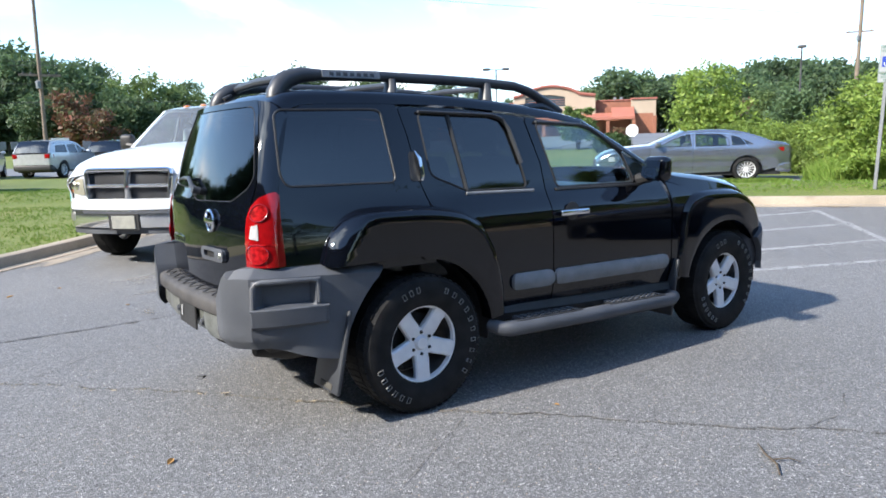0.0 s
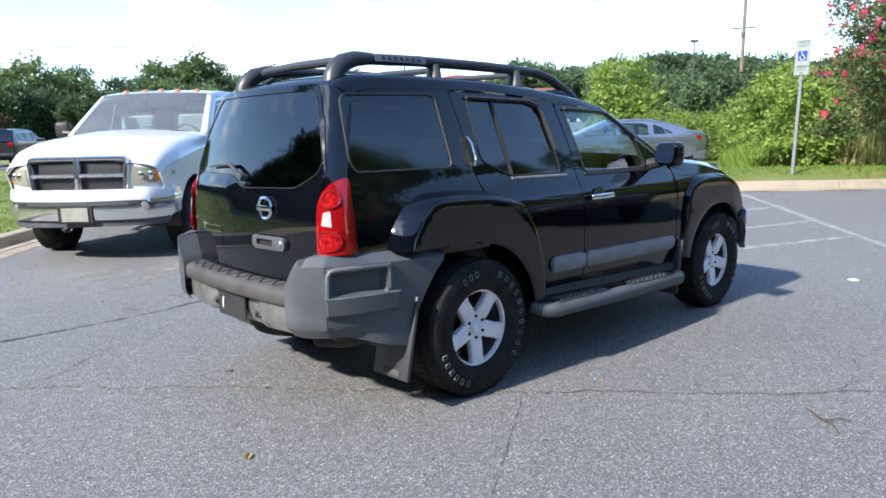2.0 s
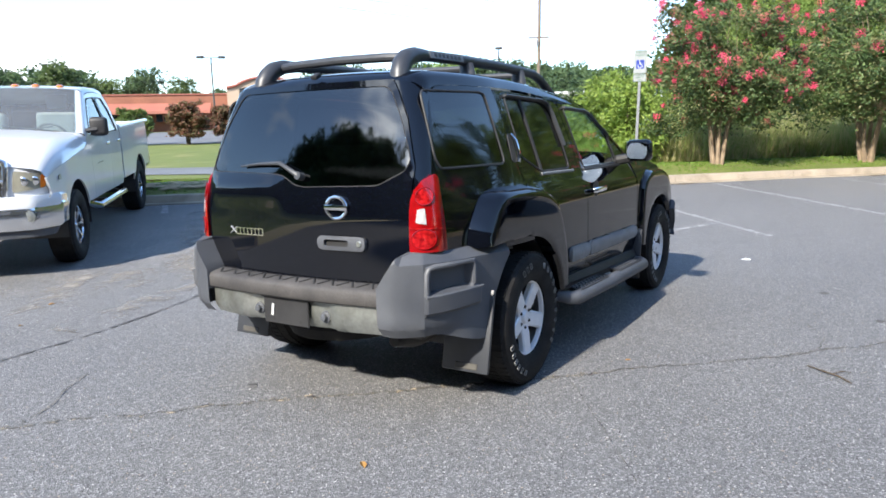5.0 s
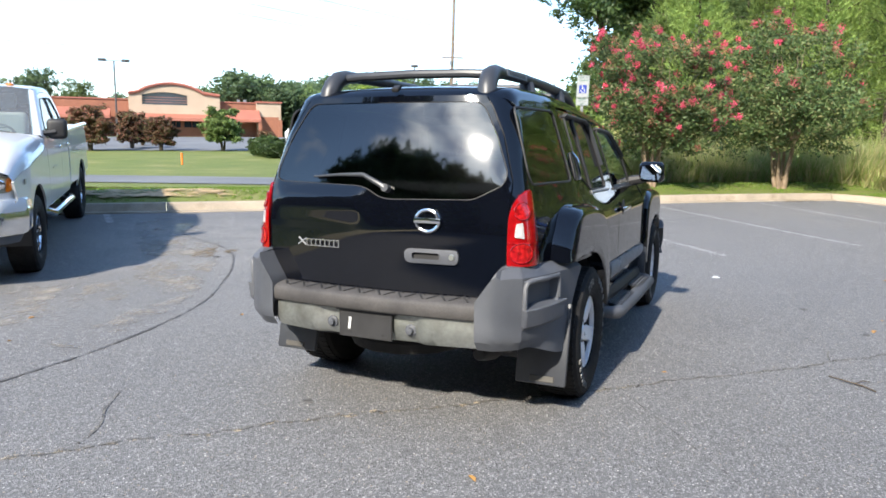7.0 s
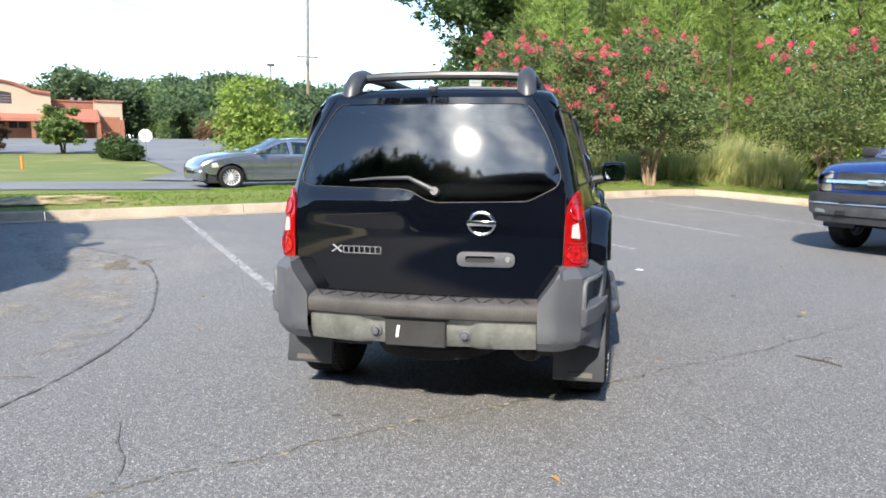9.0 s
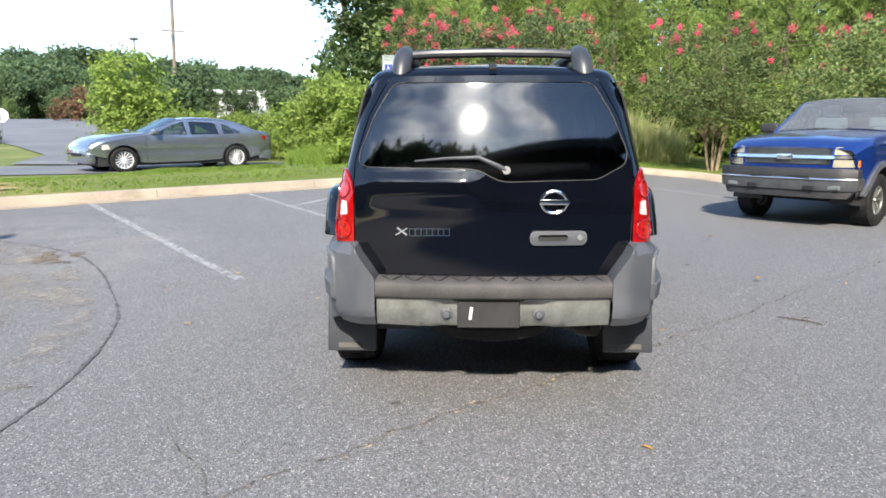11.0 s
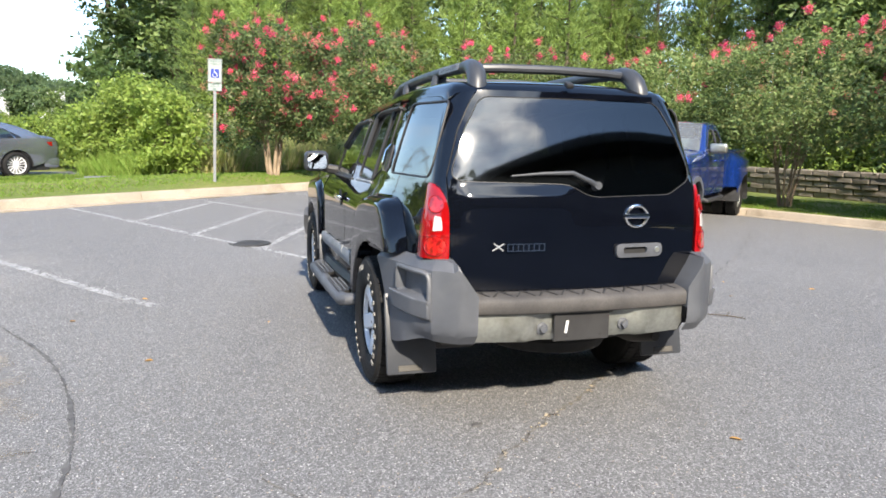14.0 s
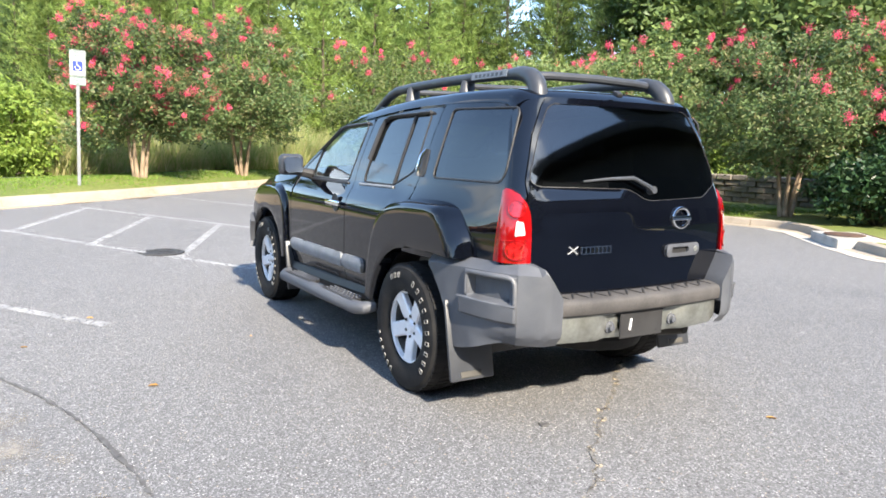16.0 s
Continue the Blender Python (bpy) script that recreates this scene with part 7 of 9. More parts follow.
for s in (1, -1):
    part("bumper_wing", sheet([(3.165, 0.742), (3.225, 0.72), (3.255, 0.66), (3.262, 0.47), (3.12, 0.42)] + arch(FA[0], FA[1], 0.458, 12, 40, 6), [], lambda x, z, o=0, s=s: Vector((x, s * (0.930 - 0.12 * smooth(3.1, 3.28, x) + o), z)), 0.04, 0.05), PLASTIC, suv, "grey plastic bumper end")
    part("headlamp", box(bmesh.new(), 3.06, 3.17, min(s * 0.52, s * 0.80), max(s * 0.52, s * 0.80), 0.80, 0.96, 0.03, 2), HEADLAMP, suv, "clear headlamp")
gl = part("grille", box(bmesh.new(), 3.10, 3.19, -0.48, 0.48, 0.80, 0.97, 0.02, 2), MESH_DARK, suv, "dark grille")

# ---- the other vehicles ----
def half_width(w, belt, lean, x_front, x_rear, tuck=0.06):
    """A plain body's half width: widest below the belt, leaning in above it, drawn in at both ends."""
    def f(x, z):
        b = w - 0.09 * smooth(x_front - 0.55, x_front, x) - 0.05 * smooth(x_rear + 0.4, x_rear, x)
        b -= tuck * smooth(0.70, 0.35, z) + 0.015 * smooth(belt - 0.2, belt, z)
        if z > belt:
            b -= lean * (z - belt)
        return b
    return f


def shell(root, paint, Yf, segs, panels, lining, wells):
    """Skin of a car. segs: (name, path, crown, glass material or None); panels: (name, outline, [(window outline, glass)]) for both flanks."""
    for nm, path, crown, gl in segs:
        if gl:
            part(nm, ribbon(path, Yf, crown, -0.87, 0.87, 18, 0.003), gl, root, "clear glass")
            for s in (1, -1):
                part("pillar", ribbon(path, Yf, crown * 0.6, s * 0.86, s, 6), paint, root)
        else:
            part(nm, ribbon(path, Yf, crown, nv=24), paint, root, angle=50)
    for s in (1, -1):
        sf = side_surf(Yf, s)
        for nm, poly, wins in panels:
            p = part(nm, sheet(inset(poly, 0.004), [rounded(w, 0.03) for w, _ in wins], sf, 0.08, 0.02), paint, root, angle=50)
            for w, gm in wins:
                pane = part("side_window", sheet(rounded(w, 0.03), [], side_surf(lambda x, z: Yf(x, z) - 0.006, s), 0.12), gm, p, "side window glass")
                rim = rounded(w, 0.03)
                bm = tube(bmesh.new(), [sf(*q) for q in rim] + [sf(*rim[0])], 0.008, 5, False)
                part("window_seal", bm, PLASTIC_DARK, pane)
        part("inner_shell", sheet(lining[0], [rounded(inset(w, 0.01), 0.03) for w in lining[1]], side_surf(lambda x, z: Yf(x, z) - 0.03, s), 0.16), PLASTIC_DARK, root, "dark cabin lining")
        for cx, cz, r in wells:
            bm = bmesh.new()
            rows = []
            for k in range(15):
                a = radians(-8 + 196 * k / 14)
                rows.append([bm.verts.new((cx + r * math.cos(a), s * yy, cz + r * math.sin(a))) for yy in (0.5, Yf(cx, 0.8) - 0.02)])
            for r0, r1 in zip(rows, rows[1:]):
                bm.faces.new((r0[0], r0[1], r1[1], r1[0]))
            part("wheel_well", bm, PLASTIC_DARK, root)


def pickup(name, m, label, paint, WB, style):
    root = thing(name, m, label, "pickup truck")
    ram = style == "ram"
    FX = WB + 0.90
    Yf0 = half_width(0.985, 1.38, 0.30, FX, -1.22)
    R = 0.405 if ram else 0.395
    za = R + 0.015
    ra = 0.50

    def Yf(x, z):
        b = Yf0(x, z)
        if not ram and x < 1.0:
            b += 0.20 * math.sqrt(max(0.0, 1 - ((x - 0.0) / 0.78) ** 2)) * smooth(1.42, 1.20, z) if abs(x) < 0.78 else 0.0
        return b
    cab0, cab1 = 1.36, WB - 0.90
    roof = [(cab0 + 0.02, 1.36, 0.06), (cab0 + 0.06, 1.72, 0.07), (cab0 + 0.16, 1.86, 0.07), (cab0 + 0.5, 1.895, 0.06), (cab1 - 0.75, 1.895, 0.06), (cab1 - 0.48, 1.86, 0.06)]
    wind = [(cab1 - 0.48, 1.86, 0.06), (cab1 - 0.1, 1.60, 0.055), (cab1 + 0.24, 1.36, 0.055)]
    if ram:
        hood = [(cab1 + 0.24, 1.36, 0.055), (cab1 + 0.34, 1.25, 0.14), (WB + 0.2, 1.17, 0.17), (WB + 0.55, 1.12, 0.15), (FX - 0.20, 1.065, 0.12), (FX - 0.09, 1.02, 0.09)]
    else:
        hood = [(cab1 + 0.24, 1.36, 0.055), (cab1 + 0.34, 1.29, 0.10), (WB + 0.2, 1.24, 0.10), (WB + 0.60, 1.185, 0.09), (FX - 0.18, 1.135, 0.08), (FX - 0.08, 1.09, 0.06)]
    roof_s, wind_s, hood_s = smooth_path(roof, 0.08), smooth_path(wind, 0.08, 1), smooth_path(hood, 0.08)
    segs = [("cab_roof", roof_s, 0.03, None), ("windscreen", wind_s, 0.07, GLASS_WIND), ("bonnet", hood_s, 0.09 if ram else 0.06, None)]
    tp = [(p[0], p[1]) for p in roof_s if p[1] > 1.4] + [(p[0], p[1]) for p in wind_s]

    def tz(x):
        return float(np.interp(x, [p[0] for p in tp], [p[1] for p in tp]))
    mid = cab0 + (cab1 - cab0) * 0.44
    line = lambda a, b, n=10: [(a + (b - a) * k / n, tz(a + (b - a) * k / n) - 0.004) for k in range(n + 1)]
    w_r = [(cab0 + 0.18, 1.37), (mid - 0.04, 1.37), (mid - 0.04, 1.825), (cab0 + 0.34, 1.815), (cab0 + 0.20, 1.64)]
    w_f = [(mid + 0.04, 1.37), (cab1 + 0.06, 1.37), (cab1 - 0.14, 1.56), (cab1 - 0.50, 1.805), (mid + 0.04, 1.825)]
    low = 0.60
    rear_door = [(cab0 + 0.06, low), (mid, low), (mid, tz(mid) - 0.004)] + line(mid - 0.02, cab0 + 0.14, 8) + [(cab0 + 0.07, 1.70)]
    front_door = [(mid, low), (cab1 + 0.10, low), (cab1 + 0.14, 1.10), (cab1 + 0.20, 1.37)] + line(cab1 + 0.18, mid, 10)
    fender = [(cab1 + 0.10, low), (WB - ra, low)] + arch(WB, za, ra, 165, 15, 18) + [(FX - 0.16, 0.82), (FX - 0.15, 0.90)] + [(p[0], p[1]) for p in hood_s[::-1]] + [(cab1 + 0.20, 1.37), (cab1 + 0.14, 1.10)]
    bed = [(-1.22, 0.72), (-0.52, 0.70)] + arch(0, za, ra, 165, 15, 18) + [(0.52, 0.66), (cab0 - 0.02, 0.66), (cab0 - 0.02, 1.40), (-1.20, 1.43)]
    panels = [("rear_door", rear_door, [(w_r, GLASS_MID)]), ("front_door", front_door, [(w_f, GLASS_CLEAR if ram else GLASS_MID)]), ("fender", fender, []), ("bed_side", bed, [])]
    lining = ([(cab0 + 0.08, low + 0.02), (cab1 + 0.10, low + 0.02), (cab1 + 0.2, 1.34)] + line(cab1 + 0.1, cab0 + 0.2, 12) + [(cab0 + 0.10, 1.6)], [w_r, w_f])
    shell(root, paint, Yf, segs, panels, lining, [(0, za, ra), (WB, za, ra)])
    # bed: floor, inner walls, rail caps, tailgate
    bm = bmesh.new()
    box(bm, -1.20, cab0 - 0.04, -0.88, 0.88, 0.70, 0.86)
    for s in (1, -1):
        box(bm, -1.20, cab0 - 0.04, s * 0.90 - 0.02, s * 0.90 + 0.02, 0.80, 1.42)
    box(bm, cab0 - 0.06, cab0 - 0.02, -0.94, 0.94, 0.68, 1.42)
    part("bed_box", bm, PLASTIC_DARK, root, "dark lined load bed")
    part("tailgate", box(bmesh.new(), -1.25, -1.19, -0.88, 0.88, 0.78, 1.42, 0.02, 2), paint, root)
    for s in (1, -1):
        bm = tube(bmesh.new(), [(-1.21, s * 0.925, 1.432), (0.0, s * (0.94 if ram else 0.96), 1.425), (cab0 - 0.03, s * 0.945, 1.408)], 0.045, 8, True, 0.7)
        part("bed_rail", bm, paint, root)
    part("back_window", box(bmesh.new(), cab0 + 0.035, cab0 + 0.045, -0.62, 0.62, 1.42, 1.74), GLASS_DARK, root)
    part("rear_bumper", box(bmesh.new(), -1.45, -1.20, -0.92, 0.92, 0.62, 0.80, 0.04, 2), CHROME, root)
    part("chassis", box(bmesh.new(), -1.1, FX - 0.25, -0.62, 0.62, 0.48, 0.70, 0.03, 1), STEEL_DARK, root, "dark chassis")
    for y0, y1 in ((-0.74, -0.10), (-0.06, 0.60)):
        bm = tube(bmesh.new(), [(cab1 + 0.27, y0, 1.395), (cab1 + 0.24, y0 + 0.22, 1.425), (cab1 + 0.21, (y0 + y1) / 2 + 0.1, 1.455), (cab1 + 0.17, y1, 1.485)], [0.014, 0.012, 0.010, 0.006], 6)
        part("wiper", bm, PLASTIC_DARK, root, "black windscreen wiper")
    for cx in (0, WB):
        part("axle", tube(bmesh.new(), [(cx, -0.8, za - 0.03), (cx, 0.8, za - 0.03)], 0.06, 8), STEEL_DARK, root)
    # wheels
    for s in (1, -1):
        wheel(root, WB, s * 0.84, R, R, 0.27, 0.225, s, 8, "eight", None, CHROME if ram else OLD_CHROME)
        wheel(root, 0, s * (0.84 if ram else 0.98), R, R, 0.27 if ram else 0.23, 0.225, s, 8, "eight", None, CHROME if ram else OLD_CHROME)
        if not ram:
            wheel(root, 0, s * 0.70, R, R, 0.23, 0.225, s, 8, "eight", None, ALLOY)
            fl = arch(WB, za, ra + 0.075, 172, 8, 22) + arch(WB, za, ra - 0.01, 8, 172, 22)
            part("wheel_flare", sheet(fl, [], side_surf(lambda x, z: Yf(x, z) + 0.035, s), 0.06, 0.05), PLASTIC, root, "grey plastic wheel arch flare")
        # step tube, handles, mirror
        bm = tube(bmesh.new(), [(cab0 + 0.10, s * 0.88, 0.55), (cab0 + 0.20, s * 1.0, 0.50), (cab1 + 0.05, s * 1.0, 0.50), (cab1 + 0.12, s * 0.88, 0.55)], 0.042, 8)
        part("side_step", bm, CHROME if ram else PLASTIC_DARK, root, "chrome step tube" if ram else "dark step tube")
        for xx in (cab0 + 0.16, mid + 0.12):
            part("door_handle", box(bmesh.new(), xx, xx + 0.17, s * (Yf(xx, 1.24) + 0.02) - 0.014, s * (Yf(xx, 1.24) + 0.02) + 0.014, 1.215, 1.25, 0.01, 2), CHROME if ram else paint, root, "pull handle")
        mx = cab1 + (0.12 if ram else -0.02)
        if ram:
            bm = box(bmesh.new(), -0.06, 0.06, -0.105, 0.105, -0.115, 0.115, 0.05, 3, pose(mx - 0.04, s * 1.09, 1.475))
        else:
            bm = box(bmesh.new(), -0.06, 0.06, -0.15, 0.15, -0.085, 0.085, 0.04, 3, pose(mx, s * 1.13, 1.47))
        mi = part("door_mirror", bm, PLASTIC_DARK if ram else OLD_CHROME if s > 0 else PLASTIC_DARK, root, "large door mirror")
        part("mirror_arm", tube(bmesh.new(), [(mx + 0.02, s * 0.92, 1.42), (mx, s * 1.08, 1.44)], 0.035, 6), PLASTIC_DARK, mi)
        if ram:
            part("side_mark", box(bmesh.new(), cab1 - 0.42, cab1 - 0.16, s * (Yf(cab1 - 0.3, 1.02) + 0.004) - 0.003, s * (Yf(cab1 - 0.3, 1.02) + 0.004) + 0.003, 1.005, 1.025, 0.002, 1), OLD_CHROME, root, "thin grey badge bar")
            part("side_mark", box(bmesh.new(), WB + 0.52, WB + 0.60, s * (Yf(WB + 0.56, 1.0) + 0.004) - 0.004, s * (Yf(WB + 0.56, 1.0) + 0.004) + 0.004, 0.98, 1.03, 0.002, 1), OLD_CHROME, root)
    # front end
    fx = FX + 0.0

    def N(y, z, o=0.0):
        """The front face: bowed across, rounded to the wings, leaning back at the top."""
        return Vector((fx - 0.06 * y * y - 0.16 * max(0.0, (abs(y) - 0.58) / 0.34) ** 2.2 - 0.22 * max(0.0, z - 1.02) + o, y, z))
    if ram:
        out = rounded([(-0.585, 1.215), (0.585, 1.215), (0.54, 0.80), (-0.54, 0.80)], 0.06)
        hole = rounded([(-0.548, 1.192), (0.548, 1.192), (0.508, 0.826), (-0.508, 0.826)], 0.04)
        fs = N
        gr = part("grille", sheet(out, [hole], lambda y, z, o=0.0: fs(y, z, o + 0.02), 0.06, 0.08), CHROME_PALE, root, "chrome grille surround")
        bm = bmesh.new()
        ring = rounded([(-0.567, 1.204), (0.567, 1.204), (0.525, 0.812), (-0.525, 0.812)], 0.06)
        tube(bm, [fs(y, z, 0.026) for y, z in ring] + [fs(*ring[0], 0.026)], 0.030, 10, False)
        part("grille_rim", bm, CHROME_PALE, gr, "rounded chrome rim")
        for a, b, r in (((0.0, 0.82), (0.0, 1.20), 0.040), ((-0.54, 1.012), (0.54, 1.012), 0.022)):
            bm = bmesh.new()
            tube(bm, [fs(a[0] + (b[0] - a[0]) * k / 10, a[1] + (b[1] - a[1]) * k / 10, 0.022) for k in range(11)], r, 10)
            part("grille_bar", bm, CHROME_PALE, gr, "rounded chrome bar")
        part("grille_mesh", sheet(hole, [], lambda y, z, o=0.0: fs(y, z, -0.03), 0.08), MESH_DARK, gr, "dark honeycomb mesh")
        bm = bmesh.new()
        for k in range(-12, 13):
            for dr in (-1, 1):
                for j in range(-5, 5):
                    z0 = 1.01 + j * 0.037
                    y0 = k * 0.043
                    if abs(y0) < 0.50:
                        a, b = fs(y0, z0, -0.015), fs(y0 + dr * 0.043, z0 + 0.037, -0.015)
                        if 0.84 < a.z and b.z < 1.18 and abs(b.y) < 0.49:
                            tube(bm, [a, b], 0.004, 3, False)
        tagged(part("wire_mesh", bm, PLASTIC, gr, "fine grille mesh"), kind="stuff")
        part("nose", sheet([(-0.89, 0.74), (0.89, 0.74), (0.89, 1.03), (0.78, 1.10), (0.62, 1.165), (0.35, 1.205), (-0.35, 1.205), (-0.62, 1.165), (-0.78, 1.10), (-0.89, 1.03)], [rounded([(-0.552, 1.194), (0.552, 1.194), (0.512, 0.824), (-0.512, 0.824)], 0.04)], N, 0.06, 0.03), WHITE_PAINT, root, angle=50)
        bp = part("front_bumper", sheet(rounded([(-0.985, 0.52), (0.985, 0.52), (0.995, 0.78), (-0.995, 0.78)], 0.05), [], lambda y, z, o=0.0: Vector((fx + 0.13 - 0.20 * y * y - 0.85 * max(0, abs(y) - 0.78) + 0.05 * math.sqrt(max(0.0, 1 - ((z - 0.62) / 0.17) ** 2)) - 0.02 + o, y, z)), 0.04, 0.20), CHROME_PALE, root, "chrome front bumper")
        part("bumper_cover", sheet(rounded([(-0.98, 0.735), (0.98, 0.735), (0.97, 0.855), (-0.97, 0.855)], 0.03), [], lambda y, z, o=0.0: Vector((fx + 0.145 - 0.20 * y * y - 0.85 * max(0, abs(y) - 0.78) - 0.6 * max(0, z - 0.79) + o, y, z)), 0.06, 0.15), WHITE_PAINT, bp, "white bumper cover")
        part("air_slot", sheet(rounded([(-0.56, 0.665), (0.56, 0.665), (0.60, 0.72), (-0.60, 0.72)], 0.02), [], lambda y, z, o=0.0: Vector((fx + 0.155 - 0.20 * y * y, y, z)), 0.08), PLASTIC, bp, "grey slot in the bumper")
        part("air_dam", sheet([(-0.90, 0.44), (0.90, 0.44), (0.94, 0.54), (-0.94, 0.54)], [], lambda y, z, o=0.0: Vector((fx + 0.12 - 0.20 * y * y - 0.85 * max(0, abs(y) - 0.78) + o, y, z)), 0.08, 0.1), PLASTIC, bp, "grey plastic air dam")
        part("number_plate", box(bmesh.new(), -0.006, 0.006, -0.155, 0.155, -0.078, 0.078, 0.004, 1, pose(fx + 0.175, 0.0, 0.590, 0, 0, 0)), PLATE, bp, "plain pale number plate")
        part("plate_frame", box(bmesh.new(), -0.006, 0.004, -0.20, 0.20, -0.10, 0.105, 0.004, 1, pose(fx + 0.165, 0.0, 0.592)), PLASTIC_DARK, bp)
        for s in (1, -1):
            hl = part("headlamp", sheet(rounded([(0.60, 0.895), (0.875, 0.925), (0.895, 1.055), (0.625, 1.110)], 0.03), [], lambda y, z, o=0.0, s=s: N(s * y, z, o + 0.014), 0.04, 0.05), HEADLAMP, root, "hazed headlamp")
            for yy in (0.70, 0.79):
                part("lamp_bowl", lathe(bmesh.new(), [(0.0, -0.006), (0.034, -0.004), (0.046, 0.003)], 18, "y", pose(N(yy, 1.00).x + 0.014, s * yy, 1.00, 0, 0, 90)), CHROME_PALE, hl)
            part("turn_lens", sheet(rounded([(0.83, 0.925), (0.87, 0.932), (0.888, 1.050), (0.845, 1.062)], 0.02), [], lambda y, z, o=0.0, s=s: N(s * y, z, o + 0.020), 0.04, 0.01), AMBER, hl, "amber turn lens")
            part("fog_lamp", lathe(bmesh.new(), [(0.0, -0.01), (0.045, -0.008), (0.055, 0.0), (0.07, 0.0), (0.075, 0.02)], 20, "y", pose(fx + 0.045, s * 0.72, 0.650, 0, 0, 90)), OLD_CHROME, bp, "round fog lamp")
            part("bumper_end", sheet(rounded([(WB + 0.55, 0.56), (FX - 0.16, 0.53), (FX - 0.13, 0.84), (WB + 0.50, 0.83)], 0.03), [], lambda x, z, o=0.0, s=s: Vector((x, s * (0.992 - 0.10 * smooth(FX - 0.35, FX - 0.1, x) + o), z)), 0.06, 0.04), CHROME_PALE, bp, "chrome end of the bumper")
        for k, y in enumerate((-0.52, -0.24, 0.0, 0.24, 0.52)):
            bm = bmesh.new()
            bmesh.ops.create_uvsphere(bm, u_segments=10, v_segments=6, radius=1.0, matrix=Matrix.Translation((cab1 - 0.66, y, 1.975 - 0.05 * y * y)) @ Matrix.Diagonal((0.07, 0.05, 0.03, 1)))
            part("roof_lamp", bm, AMBER, root, "amber roof marker lamp")
    else:
        fs = N
        out = rounded([(-0.62, 0.90), (0.62, 0.90), (0.64, 1.20), (-0.64, 1.20)], 0.04)
        gr = part("grille", sheet(out, [], lambda y, z, o=0.0: fs(y, z, -0.01), 0.08), MESH_DARK, root, "dark mesh grille")
        bm = bmesh.new()
        for k in range(-16, 17):
            for dr in (-1, 1):
                for j in range(-5, 5):
                    y0, z0 = k * 0.038, 1.055 + j * 0.028
                    if abs(y0) < 0.58 and 0.915 < z0 < 1.17:
                        tube(bm, [fs(y0, z0, 0.0), fs(y0 + dr * 0.038, z0 + 0.028, 0.0)], 0.004, 3, False)
        tagged(part("wire_mesh", bm, OLD_CHROME, gr, "silver grille mesh"), kind="stuff")
        part("nose", sheet([(-0.915, 0.84), (0.915, 0.84), (0.915, 1.10), (0.86, 1.19), (0.4, 1.205), (-0.4, 1.205), (-0.86, 1.19), (-0.915, 1.10)], [rounded([(-0.60, 0.93), (0.60, 0.93), (0.62, 1.17), (-0.62, 1.17)], 0.04)], N, 0.06, 0.04), BLUE_PAINT, root, "blue grille surround", angle=50)
        part("grille_bar", sheet(rounded([(-0.90, 1.028), (0.90, 1.028), (0.90, 1.072), (-0.90, 1.072)], 0.02), [], lambda y, z, o=0.0: N(y, z, o + 0.035), 0.06, 0.04), CHROME_PALE, gr, "wide chrome bar")
        part("badge", box(bmesh.new(), -0.02, 0.02, -0.11, 0.11, -0.045, 0.045, 0.015, 2, pose(fx + 0.035, 0, 1.05)), CHROME_PALE, gr, "plain pale badge block")
        for s in (1, -1):
            for z0, z1 in ((1.085, 1.195), (0.905, 1.015)):
                part("headlamp", sheet(rounded([(0.645, z0), (0.915, z0 + 0.004), (0.92, z1 - 0.006), (0.655, z1)], 0.02), [], lambda y, z, o=0.0, s=s: N(s * y, z, o + 0.015), 0.05, 0.03), HEADLAMP, root, "hazed headlamp")
            part("turn_lens", box(bmesh.new(), -0.03, 0.03, -0.03, 0.03, -0.05, 0.05, 0.01, 2, pose(fx - 0.20, s * 0.90, 0.955)), AMBER, root, "amber turn lens")
        bp = part("front_bumper", sheet(rounded([(-0.98, 0.57), (0.98, 0.57), (0.99, 0.76), (-0.99, 0.76)], 0.04), [], lambda y, z, o=0.0: Vector((fx + 0.16 - 0.13 * y * y - 0.45 * max(0, abs(y) - 0.8) - 0.25 * max(0, 0.66 - z) + o, y, z)), 0.06, 0.2), BUMPER_SHADED, root, "grey steel front bumper, darkened as if in shade")
        part("bumper_cover", sheet(rounded([(-0.98, 0.73), (0.98, 0.73), (0.97, 0.885), (-0.97, 0.885)], 0.04), [], lambda y, z, o=0.0: Vector((fx + 0.17 - 0.13 * y * y - 0.45 * max(0, abs(y) - 0.8) - 0.3 * max(0, z - 0.82) + o, y, z)), 0.06, 0.15), PLASTIC_DARK, bp, "black bumper top")
        bm = bmesh.new()
        tube(bm, [(fx + 0.170 - 0.13 * y * y - 0.45 * max(0, abs(y) - 0.8), y, 0.738) for y in [-0.97 + 0.097 * k for k in range(21)]], 0.014, 8)
        part("bumper_lip", bm, CHROME_PALE, bp, "bright chrome edge of the bumper")
        part("air_dam", sheet([(-0.86, 0.46), (0.86, 0.46), (0.95, 0.60), (-0.95, 0.60)], [], lambda y, z, o=0.0: Vector((fx + 0.11 - 0.13 * y * y - 0.45 * max(0, abs(y) - 0.8) + o, y, z)), 0.08, 0.1), PLASTIC_DARK, bp, "black plastic valance")
        for s in (1, -1):
            part("tow_opening", box(bmesh.new(), -0.02, 0.02, -0.08, 0.08, -0.035, 0.035, 0.01, 1, pose(fx + 0.125, s * 0.40, 0.605)), MESH_DARK, bp)
            part("fog_lamp", box(bmesh.new(), -0.02, 0.02, -0.08, 0.08, -0.03, 0.03, 0.01, 1, pose(fx + 0.078, s * 0.72, 0.62)), OLD_CHROME, bp, "fog lamp pair behind clear lenses")
